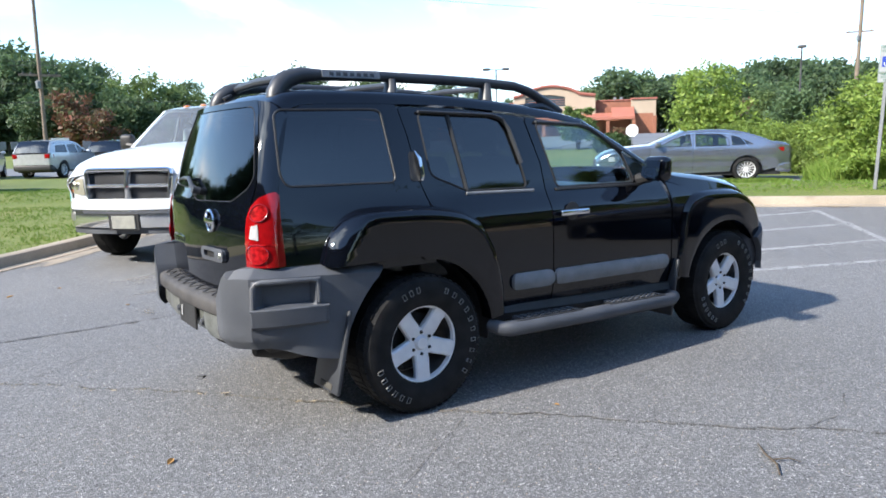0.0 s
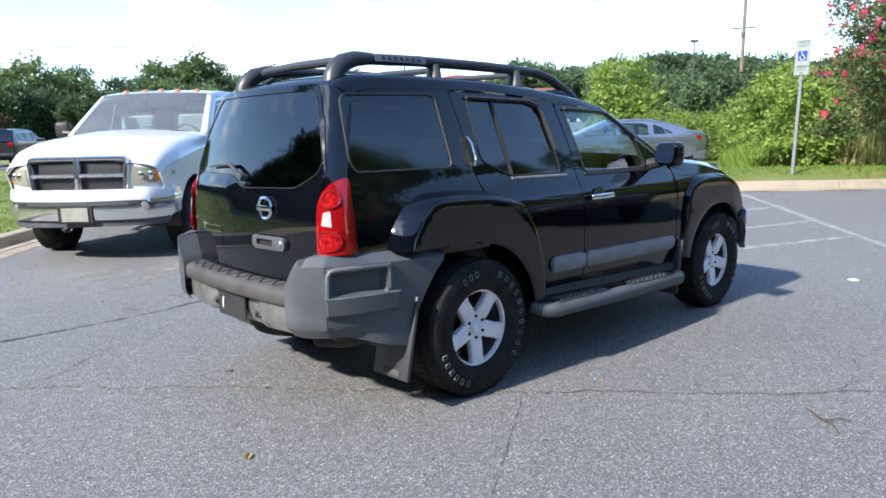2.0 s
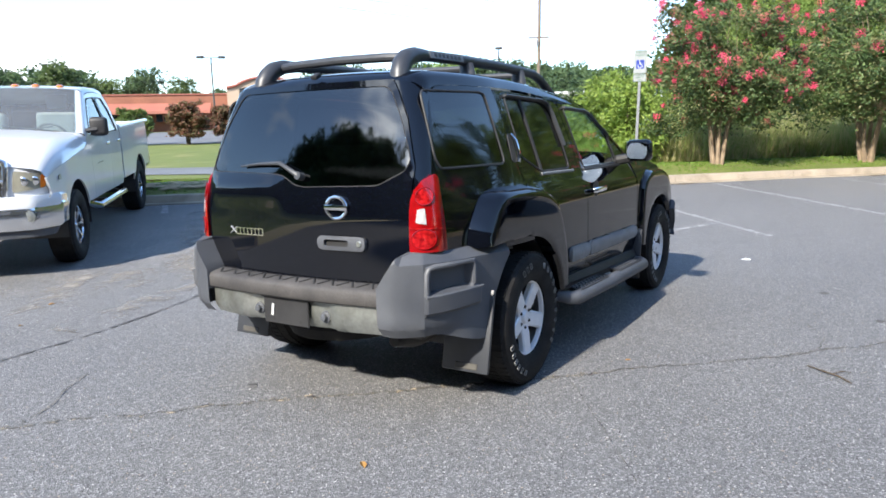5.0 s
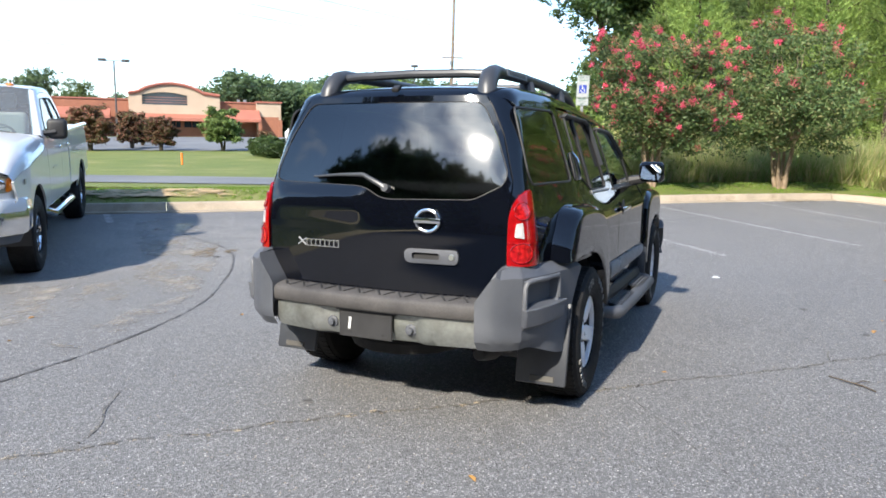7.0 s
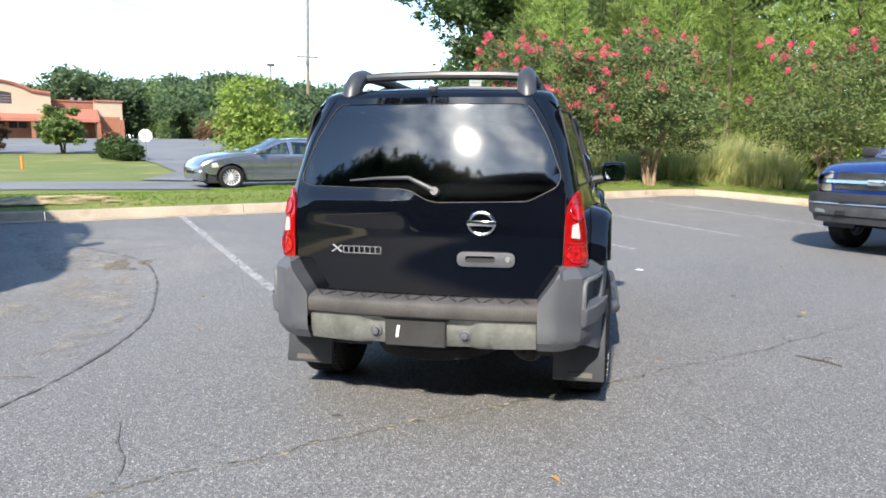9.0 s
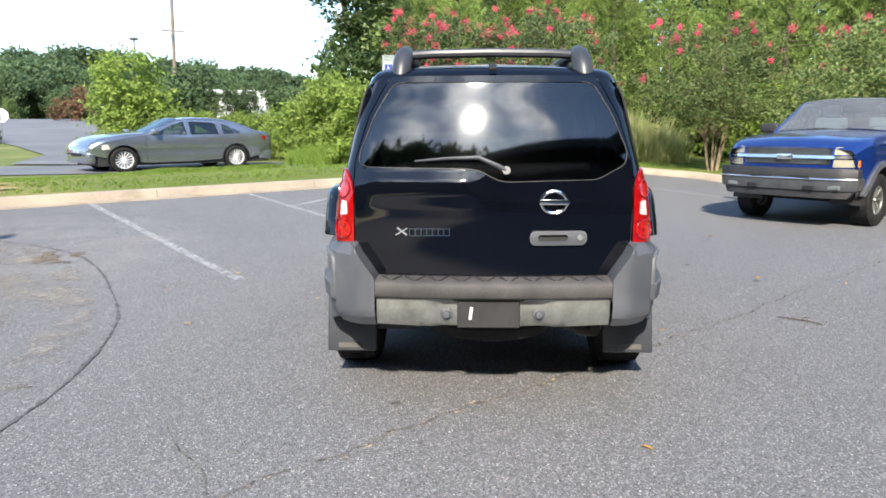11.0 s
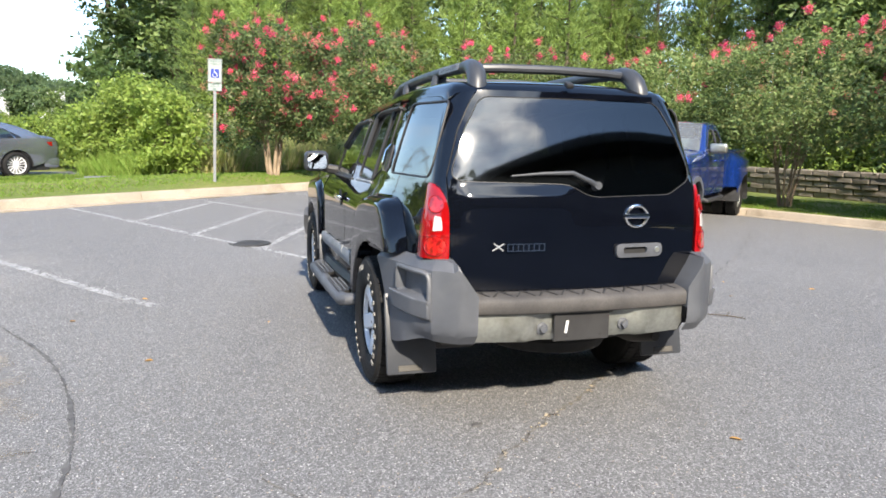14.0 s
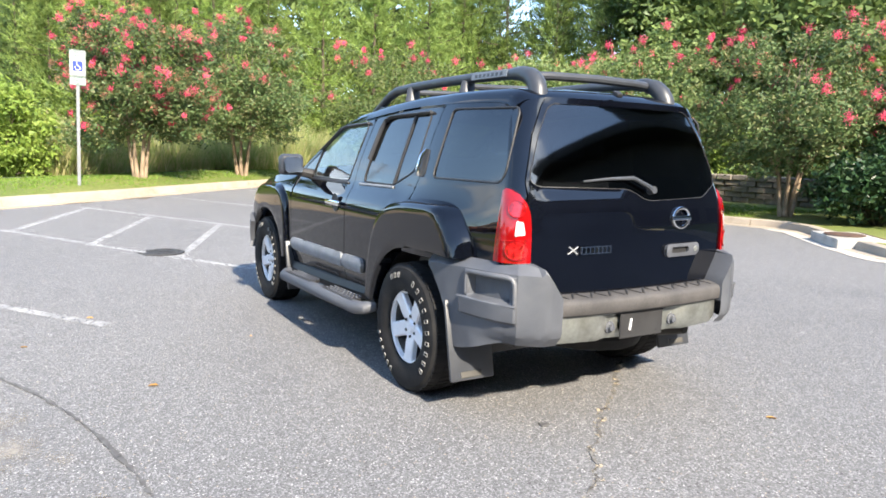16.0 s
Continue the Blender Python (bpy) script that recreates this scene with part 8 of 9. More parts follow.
            part("air_slot", box(bmesh.new(), -0.01, 0.01, -0.16, 0.16, -0.018, 0.018, 0.006, 1, pose(fx + 0.168, s * 0.26, 0.765)), MESH_DARK, bp)
    # wipers and cabin
    for y in (-0.12, 0.48):
        bx = cab1 + 0.26
        bm = tube(bmesh.new(), [(bx + 0.04, y + 0.22, 1.425), (bx - 0.02, y, 1.455), (bx - 0.10, y - 0.42, 1.505)], [0.012, 0.010, 0.008], 6)
        part("wiper", bm, PLASTIC_DARK, root)
    for y in (-0.42, 0.42):
        chair(root, mid + 0.55, y, TAN_INSIDE if ram else SEAT, 0.92)
    part("rear_bench", box(bmesh.new(), cab0 + 0.2, cab0 + 0.65, -0.7, 0.7, 0.92, 1.10, 0.05, 2), TAN_INSIDE if ram else SEAT, root)
    part("dashboard", box(bmesh.new(), cab1 - 0.28, cab1 + 0.12, -0.78, 0.78, 1.10, 1.36, 0.06, 3), SEAT, root)
    part("cabin_floor", box(bmesh.new(), cab0 + 0.08, cab1 + 0.1, -0.85, 0.85, 0.66, 0.90), PLASTIC_DARK, root)
    steering(root, cab1 - 0.42, 0.42, 1.34, SEAT)
    return root


WB_W, ang_w = 3.95, 224.7
fw = Vector((math.cos(radians(ang_w)), math.sin(radians(ang_w))))
oc = Vector((2.44, 10.10)) - fw * WB_W
slope = math.degrees(math.atan2(lot_z(2.45, 10.12) - lot_z(oc.x, oc.y), WB_W))
pickup("pickup_truck", pose(oc.x, oc.y, lot_z(oc.x, oc.y), 0, -slope, ang_w), "white crew-cab pickup truck with chrome grille and amber roof lamps", WHITE_PAINT, WB_W, "ram")
WB_B, ang_b = 3.85, 131.5
fw = Vector((math.cos(radians(ang_b)), math.sin(radians(ang_b))))
oc = Vector((8.72, -0.98)) - fw * WB_B
pickup("pickup_truck", pose(oc.x, oc.y, lot_z(oc.x, oc.y), 0, 0, ang_b), "blue crew-cab pickup truck with twin rear wheels and mesh grille", BLUE_PAINT, WB_B, "blue").scale = (1.0, 1.0, 0.955)


def small_car(name, m, label, paint, spec):
    """Sedans and crossovers, by a few outline numbers."""
    root = thing(name, m, label, "car")
    WB, H, belt, w, R = spec["wb"], spec["h"], spec["belt"], spec["w"], spec["r"]
    Yf = half_width(w, belt, 0.32, WB + spec["fo"], -spec["ro"])
    rear, rg, roof, ws, hood = (smooth_path(spec[k], 0.08) for k in ("rear", "rearglass", "roof", "wind", "hood"))
    ra, za = R + 0.055, R
    tp = [(p[0], p[1]) for q in (rg, roof, ws) for p in q]
    tz = lambda x: float(np.interp(x, [p[0] for p in tp], [p[1] for p in tp]))
    line = lambda a, b, n=8: [(a + (b - a) * k / n, tz(a + (b - a) * k / n) - 0.004) for k in range(n + 1)]
    mid, f0, low = spec["mid"], spec["f0"], spec["low"]
    wr, wf, wq = spec["wr"], spec["wf"], spec["wq"]
    gm = spec["glass"]
    d0 = ra + 0.10
    quarter = [(p[0], p[1]) for p in rear] + [(p[0], p[1]) for p in rg] + line(roof[0][0], d0 + 0.05, 4) + [(d0, belt)] + arch(0, za, ra, 35, 172, 16) + [(-ra - 0.02, low + 0.05)]
    rear_door = [(d0, belt), (ra * 0.82, za + ra * 0.57), (ra + 0.02, low + 0.04), (mid, low)] + [(mid, tz(mid) - 0.004)] + line(mid - 0.02, d0 + 0.05, 6)
    front_door = [(mid, low), (f0, low), (f0 + 0.02, belt - 0.2), (f0 + 0.0, belt + 0.02)] + line(f0 - 0.06, mid, 8)
    fender = [(f0, low), (WB - ra, low + 0.02)] + arch(WB, za, ra, 170, 8, 16) + [(hood[-1][0], hood[-1][1])] + [(p[0], p[1]) for p in hood[::-1][1:]] + [(f0, belt + 0.02), (f0 + 0.02, belt - 0.2)]
    panels = [("quarter_panel", quarter, [(wq, gm)] if wq else []), ("rear_door", rear_door, [(wr, gm)]), ("front_door", front_door, [(wf, gm)]), ("fender", fender, [])]
    lin = [(-spec["ro"] + 0.3, low + 0.2), (-0.5, belt - 0.05)] + line(rg[len(rg) // 2][0], f0 - 0.1, 14) + [(f0 + 0.1, belt - 0.1), (f0, low + 0.05), (ra + 0.05, low + 0.05), (0.0, za + ra + 0.03), (-ra - 0.05, low + 0.2)]
    shell(root, paint, Yf, [("boot", rear, 0.04, None), ("rear_screen", rg, 0.05, gm), ("roof", roof, 0.03, None), ("windscreen", ws, 0.06, GLASS_MID), ("bonnet", hood, 0.06, None)], panels, (lin, [x for x in (wr, wf, wq) if x]), [(0, za, ra), (WB, za, ra)])
    for s in (1, -1):
        for cx in (0, WB):
            wheel(root, cx, s * (w - 0.125), R, R, 0.235, R * 0.70, s, spec["spokes"], "fine", None, ALLOY)
        part("door_mirror", box(bmesh.new(), -0.07, 0.07, -0.10, 0.10, -0.07, 0.07, 0.04, 3, pose(f0 - 0.18, s * (w + 0.06), belt + 0.10)), paint, root)
        for xx in (d0 + 0.12, mid + 0.10):
            part("door_handle", box(bmesh.new(), xx, xx + 0.18, s * (Yf(xx, belt - 0.08) + 0.016) - 0.012, s * (Yf(xx, belt - 0.08) + 0.016) + 0.012, belt - 0.10, belt - 0.07, 0.008, 2), paint, root)
        part("tail_lamp", sheet(rounded(spec["tail"], 0.03), [], side_surf(lambda x, z: Yf(x, z) + 0.006 - 0.25 * max(0, -x - spec["ro"] + 0.22), s), 0.06, 0.02), RED_LENS, root, "red tail lamp")
        part("headlamp", sheet(rounded(spec["head"], 0.03), [], side_surf(lambda x, z: Yf(x, z) + 0.006 - 0.3 * max(0, x - WB - spec["fo"] + 0.35), s), 0.06, 0.02), WHITE_LENS, root, "clear headlamp")
        bm = tube(bmesh.new(), [side_surf(Yf, s)(x, z, 0.004) for x, z in spec["chrome"]], 0.010, 6)
        part("window_trim", bm, CHROME, root, "bright window trim")
    part("underbody", box(bmesh.new(), -spec["ro"] + 0.25, WB + spec["fo"] - 0.25, -w + 0.12, w - 0.12, low - 0.06, low + 0.16), PLASTIC_DARK, root)
    zf = hood[-1][1]
    part("front_bumper", box(bmesh.new(), hood[-1][0] - 0.15, WB + spec["fo"], -w + 0.10, w - 0.10, low, zf + 0.10, 0.09, 3), paint, root)
    part("grille", box(bmesh.new(), WB + spec["fo"] - 0.06, WB + spec["fo"] + 0.01, -0.40, 0.40, zf - 0.06, zf + 0.08, 0.02, 1), MESH_DARK, root)
    part("rear_bumper", box(bmesh.new(), -spec["ro"] - 0.02, -spec["ro"] + 0.40, -w + 0.05, w - 0.05, low, low + 0.30, 0.09, 3), paint if spec.get("sedan") else PLASTIC_DARK, root)
    if not spec.get("sedan"):
        part("tail_lamp", box(bmesh.new(), -spec["ro"] - 0.03, -spec["ro"] + 0.05, w - 0.32, w - 0.08, belt - 0.22, belt - 0.02, 0.03, 2), RED_LENS, root)
        part("tail_lamp", box(bmesh.new(), -spec["ro"] - 0.03, -spec["ro"] + 0.05, -w + 0.08, -w + 0.32, belt - 0.22, belt - 0.02, 0.03, 2), RED_LENS, root)
        part("number_plate", box(bmesh.new(), -spec["ro"] - 0.03, -spec["ro"] - 0.01, -0.16, 0.16, belt - 0.34, belt - 0.20), PLATE, root, "plain pale number plate")
    for y in (-0.38, 0.38):
        chair(root, mid + 0.35, y, SEAT, 0.38 if spec.get("sedan") else 0.62)
    return root


SEDAN = dict(wb=2.968, fo=0.83, ro=1.10, h=1.46, belt=0.98, w=0.93, r=0.335, low=0.24, mid=1.32, f0=2.40, spokes=15, sedan=True, glass=GLASS_PALE,
             rear=[(-1.02, 0.45, 0.08), (-1.04, 0.80, 0.08), (-1.0, 0.98, 0.07), (-0.60, 1.04, 0.06)], rearglass=[(-0.60, 1.04, 0.06), (-0.28, 1.20, 0.06), (0.12, 1.33, 0.06)],
             roof=[(0.12, 1.33, 0.06), (0.5, 1.395, 0.06), (1.05, 1.405, 0.06), (1.50, 1.36, 0.06)], wind=[(1.50, 1.36, 0.06), (1.9, 1.18, 0.055), (2.36, 0.985, 0.05)],
             hood=[(2.36, 0.985, 0.05), (2.9, 0.92, 0.08), (3.45, 0.80, 0.10), (3.66, 0.66, 0.10), (3.72, 0.48, 0.08)],
             wr=[(0.42, 1.0), (1.26, 1.0), (1.26, 1.345), (0.62, 1.325), (0.45, 1.20)], wf=[(1.36, 1.0), (2.20, 1.0), (1.98, 1.12), (1.62, 1.285), (1.40, 1.345)], wq=[(-0.14, 1.04), (0.36, 1.01), (0.38, 1.28), (0.16, 1.21)],
             tail=[(-1.12, 0.80), (-0.84, 0.83), (-0.74, 0.93), (-1.08, 0.96)], head=[(3.28, 0.62), (3.66, 0.60), (3.62, 0.70), (3.34, 0.76)],
             chrome=[(0.0, 1.0), (0.15, 1.23), (0.45, 1.34), (0.9, 1.372), (1.4, 1.365), (1.66, 1.30)])
fr, rr_ = Vector((14.9, 13.10)), Vector((17.0, 11.00))
d = (fr - rr_).normalized()
sed = small_car("sedan", pose(rr_.x, rr_.y, 0.395, 0, 0, math.degrees(math.atan2(d.y, d.x))), "grey metallic four-door sedan with multi-spoke wheels by the lawn", GREY_PAINT, SEDAN)
sed.scale = (0.97, 0.97, 0.89)
CROSS = dict(wb=2.82, fo=0.9, ro=0.95, h=1.70, belt=1.10, w=0.94, r=0.37, low=0.32, mid=1.25, f0=2.20, spokes=10, glass=GLASS_DARK,
             rear=[(-0.86, 0.60, 0.08), (-0.87, 1.08, 0.08)], rearglass=[(-0.87, 1.08, 0.08), (-0.72, 1.40, 0.07), (-0.55, 1.58, 0.07)], roof=[(-0.55, 1.58, 0.07), (0.2, 1.64, 0.06), (0.9, 1.63, 0.06), (1.35, 1.57, 0.06)],
             wind=[(1.35, 1.57, 0.06), (1.75, 1.35, 0.055), (2.18, 1.10, 0.05)], hood=[(2.18, 1.10, 0.05), (2.8, 1.03, 0.09), (3.4, 0.90, 0.10), (3.58, 0.70, 0.10), (3.62, 0.52, 0.08)],
             wr=[(0.48, 1.13), (1.19, 1.13), (1.19, 1.52), (0.55, 1.50), (0.50, 1.40)], wf=[(1.30, 1.13), (2.02, 1.13), (1.80, 1.26), (1.42, 1.49), (1.32, 1.52)], wq=[(-0.55, 1.16), (0.36, 1.14), (0.38, 1.50), (-0.40, 1.46)],
             tail=[(-0.93, 0.90), (-0.70, 0.92), (-0.72, 1.08), (-0.90, 1.08)], head=[(3.15, 0.76), (3.55, 0.72), (3.50, 0.84), (3.2, 0.90)],
             chrome=[(-0.55, 1.54), (0.2, 1.585), (0.9, 1.575), (1.35, 1.52)])
for az, dist, paint, rot, lab in ((84.0, 37.5, SILVER_PAINT, 52, "silver crossover with red tail lamps on the road"), (79.6, 40.0, DARK_PAINT, 55, "dark crossover with red tail lamps on the road"), (88.2, 39.0, SILVER_PAINT, 80, "pale hatchback at the edge of the road")):
    x, y = polar(az, dist, (-0.06, 0.25))
    small_car("crossover", pose(x, y, land_z(x, y) + 0.03, 0, 0, rot), lab, paint, CROSS)

# ---- sign, poles, shop, small things ----
def flat_text(name, s, size, m, mt, parent, label=""):
    """Raised lettering as a mesh, in the built-in font."""
    cu = bpy.data.curves.new(name, "FONT")
    cu.body, cu.size, cu.align_x, cu.align_y, cu.extrude = s, size, "CENTER", "CENTER", 0.0008
    tmp = new(name, cu)
    me = bpy.data.meshes.new_from_object(tmp.evaluated_get(bpy.context.evaluated_depsgraph_get()))
    bpy.data.objects.remove(tmp)
    me.materials.clear()
    me.materials.append(mt)
    ob = link_mesh(name, me, parent, label)
    ob.matrix_basis = m
    return ob


SX, SY = 13.35, 6.05
sg = thing("parking_sign", pose(SX, SY, land_z(SX, SY), 1.6, 1, 0), "reserved parking sign with blue wheelchair symbol on a leaning steel post", "sign")
bm = bmesh.new()
for y0, y1, x0, x1 in ((-0.020, 0.020, -0.006, 0.0), (-0.032, -0.020, -0.006, 0.022), (0.020, 0.032, -0.006, 0.022)):
    box(bm, x0, x1, y0, y1, -0.3, 2.78)
part("post", bm, GALV, sg, "galvanised channel post")
W2 = 0.175
pn = part("panel", sheet(rounded([(-W2, 2.17), (W2, 2.17), (W2, 2.80), (-W2, 2.80)], 0.03), [], lambda y, z, o=0.0: Vector((-0.012 - o, y, z)), 0.1, 0.004), SIGN_FACE, sg, "white sign panel")
pl = part("plaque", sheet(rounded([(-W2, 1.95), (W2, 1.95), (W2, 2.16), (-W2, 2.16)], 0.02), [], lambda y, z, o=0.0: Vector((-0.012 - o, y, z)), 0.1, 0.004), SIGN_FACE, sg, "white penalty plaque")
part("blue_square", sheet(rounded([(-0.105, 2.30), (0.105, 2.30), (0.105, 2.53), (-0.105, 2.53)], 0.02), [], lambda y, z, o=0.0: Vector((-0.0165 - o, y, z)), 0.1, 0.001), SIGN_BLUE, pn, "blue wheelchair square")
bm = bmesh.new()
sx = -0.019
P = lambda y, z: (sx, -y, z)  # seen from the lot
tube(bm, [P(0.055 * math.cos(a) + 0.0, 2.375 + 0.055 * math.sin(a)) for a in [radians(150 + k * 12) for k in range(17)]], 0.009, 6)
tube(bm, [P(-0.015, 2.475), P(-0.01, 2.42), P(0.04, 2.415), P(0.055, 2.35), P(0.075, 2.345)], 0.010, 6)
tube(bm, [P(-0.012, 2.445), P(0.03, 2.445)], 0.007, 6)
bmesh.ops.create_uvsphere(bm, u_segments=10, v_segments=6, radius=0.016, matrix=Matrix.Translation(P(-0.018, 2.502)))
part("wheelchair_symbol", bm, SIGN_WHITE, pn, "white wheelchair symbol")
tm = lambda z: Matrix(((0, 0, -1, -0.0175), (-1, 0, 0, 0), (0, 1, 0, z), (0, 0, 0, 1)))
for s_, z, sz, par in (("RESERVED", 2.735, 0.058, pn), ("PARKING", 2.655, 0.064, pn), ("MAXIMUM", 2.125, 0.048, pl), ("PENALTY", 2.068, 0.052, pl), ("$250", 2.000, 0.05, pl)):
    flat_text("lettering", s_, sz, tm(z), SIGN_GREEN, par)
for par, a, b in ((pn, 2.185, 2.785), (pl, 1.96, 2.15)):
    r = rounded([(-W2 + 0.012, a), (W2 - 0.012, a), (W2 - 0.012, b), (-W2 + 0.012, b)], 0.02)
    part("border", tube(bmesh.new(), [(-0.0165, y, z) for y, z in r + r[:1]], 0.003, 4, False), SIGN_GREEN, par)
for z in (2.74, 2.23, 2.01):
    part("bolt", lathe(bmesh.new(), [(0.0, -0.004), (0.009, -0.004), (0.010, 0.0)], 8, "y", pose(-0.0165, 0, z, 0, 0, 90)), GALV, sg)

for ob in sg.children:  # the panels hang from the top of the post
    if not ob.name.startswith("post"):
        ob.matrix_basis = Matrix.Translation((0, 0, 2.8 * 0.15)) @ Matrix.Diagonal((1, 0.88, 0.85, 1)) @ ob.matrix_basis
sg.scale = (1.0, 0.88, 0.885)


def utility_pole(az, d, top, arm, lean, o, label):
    x, y = polar(az, d, o)
    z = land_z(x, y)
    root = thing("utility_pole", pose(x, y, z, lean, 0, az), label, "utility pole")
    part("pole", tube(bmesh.new(), [(0, 0, -0.5), (0, 0, top * 0.5), (0, 0, top)], [0.0024 * d, 0.0022 * d, 0.0018 * d], 10), POLE_WOOD, root)
    if arm:
        part("crossarm", box(bmesh.new(), -0.06, 0.06, -1.4, 1.4, arm - 0.09, arm + 0.09), POLE_WOOD, root)
        for yy in (-1.1, -0.6, 0.6, 1.1):
            part("insulator", lathe(bmesh.new(), [(0.05, 0.0), (0.06, 0.08), (0.03, 0.16), (0.0, 0.18)], 8, "z", Matrix.Translation((0, yy, arm + 0.06))), IRON, root)
        part("transformer", lathe(bmesh.new(), [(0.0, 0.0), (0.16, 0.0), (0.18, 0.5), (0.10, 0.58), (0.0, 0.6)], 14, "z", Matrix.Translation((-0.28, 0.15, arm - 1.0))), GALV, root)
    return (x, y, z)


p1 = utility_pole(22.35, 95, 19.0, 10.6, 1.0, (-2.2, 4.0), "tall weathered wooden utility pole with a crossarm")
p2 = utility_pole(83.8, 62, 13.5, 6.6, 0.5, (-0.06, 0.25), "tall weathered wooden utility pole beside the road")


def cable(a, b, sag, r=0.012):
    a, b = Vector(a), Vector(b)
    pts = [a.lerp(b, k / 20) - Vector((0, 0, sag * 4 * (k / 20) * (1 - k / 20))) for k in range(21)]
    return tagged(part("overhead_cable", tube(bmesh.new(), pts, r, 4, False), CABLE), "thin black overhead cable sagging between poles", "cable")


for zz, dy in ((7.6, 0.0), (7.4, 0.9), (6.0, 0.3), (4.6, 0.0)):
    cable((p2[0], p2[1] + dy, p2[2] + zz), (p1[0], p1[1] + dy, p1[2] + zz + 3.0), 1.2)
    cable((p2[0], p2[1] + dy, p2[2] + zz), (-25, 66 + dy, 3 + zz), 0.8)
    cable((p1[0], p1[1] + dy, p1[2] + zz + 3.0), (100, -4 + dy, zz + 3), 1.0)
for zz in (11.5, 12.6, 14.5):
    cable((p1[0], p1[1], p1[2] + zz * 0.98), (-30, 62, zz + 3.5), 1.0, 0.015)


def lot_lamp(az, d, elev, twin, o=(-2.0, 2.5)):
    x, y = polar(az, d, o)
    z = land_z(x, y)
    h = 1.4 + d * math.tan(radians(elev)) - z
    root = thing("street_lamp", pose(x, y, z, 0, 0, az + 90), "tall dark car park lamp post", "street lamp", "car park lamps")
    part("post", tube(bmesh.new(), [(0, 0, -0.2), (0, 0, h)], [0.11, 0.07], 8), IRON, root)
    for s in (1, -1) if twin else (0,):
        part("lamp_arm", tube(bmesh.new(), [(0, 0, h - 0.05), (s * 0.9, 0, h)], 0.04, 6), IRON, root)
        part("lamp_head", box(bmesh.new(), -0.38, 0.38, -0.2, 0.2, -0.14, 0.12, 0.06, 2, Matrix.Translation((s * 1.05, 0, h + 0.02))), IRON, root)


lot_lamp(48.25, 78, 6.0, True)
lot_lamp(25.4, 74, 6.4, False, (-2.2, 3.4))
lot_lamp(63.5, 110, 4.2, True, (-1.2, 1.2))

# the shop across the road
STUCCO = mat("tan_stucco", (0.39, 0.30, 0.22), (0.34, 0.26, 0.19), rough=0.9, scale=0.4)
BRICK_RED = mat("orange_brick", (0.27, 0.105, 0.062), (0.22, 0.085, 0.052), rough=0.9, scale=0.5, fine=0.2, bscale=4)
AWNING = mat("terracotta_metal_roof", (0.36, 0.125, 0.08), (0.30, 0.105, 0.07), rough=0.6, scale=0.5)
SHOP_GLASS = mat("dark_shop_glass", (0.015, 0.02, 0.03), (0.03, 0.035, 0.05), rough=0.08, scale=0.3)
TRIM_RED = mat("dull_red_trim", (0.30, 0.10, 0.07), rough=0.7)
D = 104.0
px, py = polar(43.2, D, (-2.0, 2.47))
sz = land_z(px, py)
shop = thing("shop_building", pose(px, py, sz, 0, 0, 43.2 - 90 + 1.5), "long low brick shop with an arched tan entrance front", "building")


def sx_(az):
    return -D * math.tan(radians(az - 43.2))


def sz_(el):
    return 1.4 + D * math.tan(radians(el)) - sz


b = -0.6
wl, al, ar_, rr = sx_(60), sx_(47.4), sx_(41.1), sx_(36.6)
el_ = sx_(38.4)
part("wall", box(bmesh.new(), wl, el_, 0, 26, b, sz_(3.3)), BRICK_RED, shop, "orange brick wing")
arc = [(al, b), (ar_, b), (ar_, sz_(3.70)), (sx_(42.3), sz_(3.85))]
for k in range(13):
    az = 42.4 + 4.2 * k / 12
    arc.append((sx_(az), sz_(3.92 + 0.55 * math.sin(math.pi * k / 12) ** 0.8)))
arc += [(sx_(46.7), sz_(3.85)), (al, sz_(3.70))]
sign_hole = [(sx_(46.5), sz_(2.95)), (sx_(43.4), sz_(2.95)), (sx_(43.4), sz_(3.65))] + [(sx_(43.5 + 2.9 * k / 8), sz_(3.68 + 0.18 * math.sin(math.pi * k / 8))) for k in range(9)] + [(sx_(46.5), sz_(3.65))]
part("entrance_front", sheet(arc, [sign_hole], lambda x, z, o=0.0: Vector((x, -1.2 - o, z)), 2.5, 1.6), STUCCO, shop, "tan stucco arched front")
part("arch_window", sheet(sign_hole, [], lambda x, z, o=0.0: Vector((x, -0.8, z)), 3), SHOP_GLASS, shop, "dark arched window band")
for k in range(1, 4):
    zz = sz_(2.95) + (sz_(3.68) - sz_(2.95)) * k / 4
    part("window_bar", box(bmesh.new(), sx_(46.5), sx_(43.4), -0.85, -0.8, zz - 0.025, zz + 0.025), TRIM_RED, shop)
part("cornice", tube(bmesh.new(), [(x, -1.35, z + 0.05) for x, z in arc[2:]], 0.22, 6), TRIM_RED, shop, "dull red cornice")
part("end_front", box(bmesh.new(), el_, rr, -1.0, 25, b, sz_(3.35)), STUCCO, shop, "tan end block")
part("end_cornice", box(bmesh.new(), el_ - 0.15, rr + 0.15, -1.2, -0.9, sz_(3.3), sz_(3.42)), TRIM_RED, shop)
part("end_recess", box(bmesh.new(), el_ + 0.4, rr - 0.35, -1.06, -0.9, b, sz_(2.25)), BRICK_RED, shop)
part("coping", box(bmesh.new(), wl, el_, -0.15, 0.1, sz_(3.27), sz_(3.36)), TRIM_RED, shop)
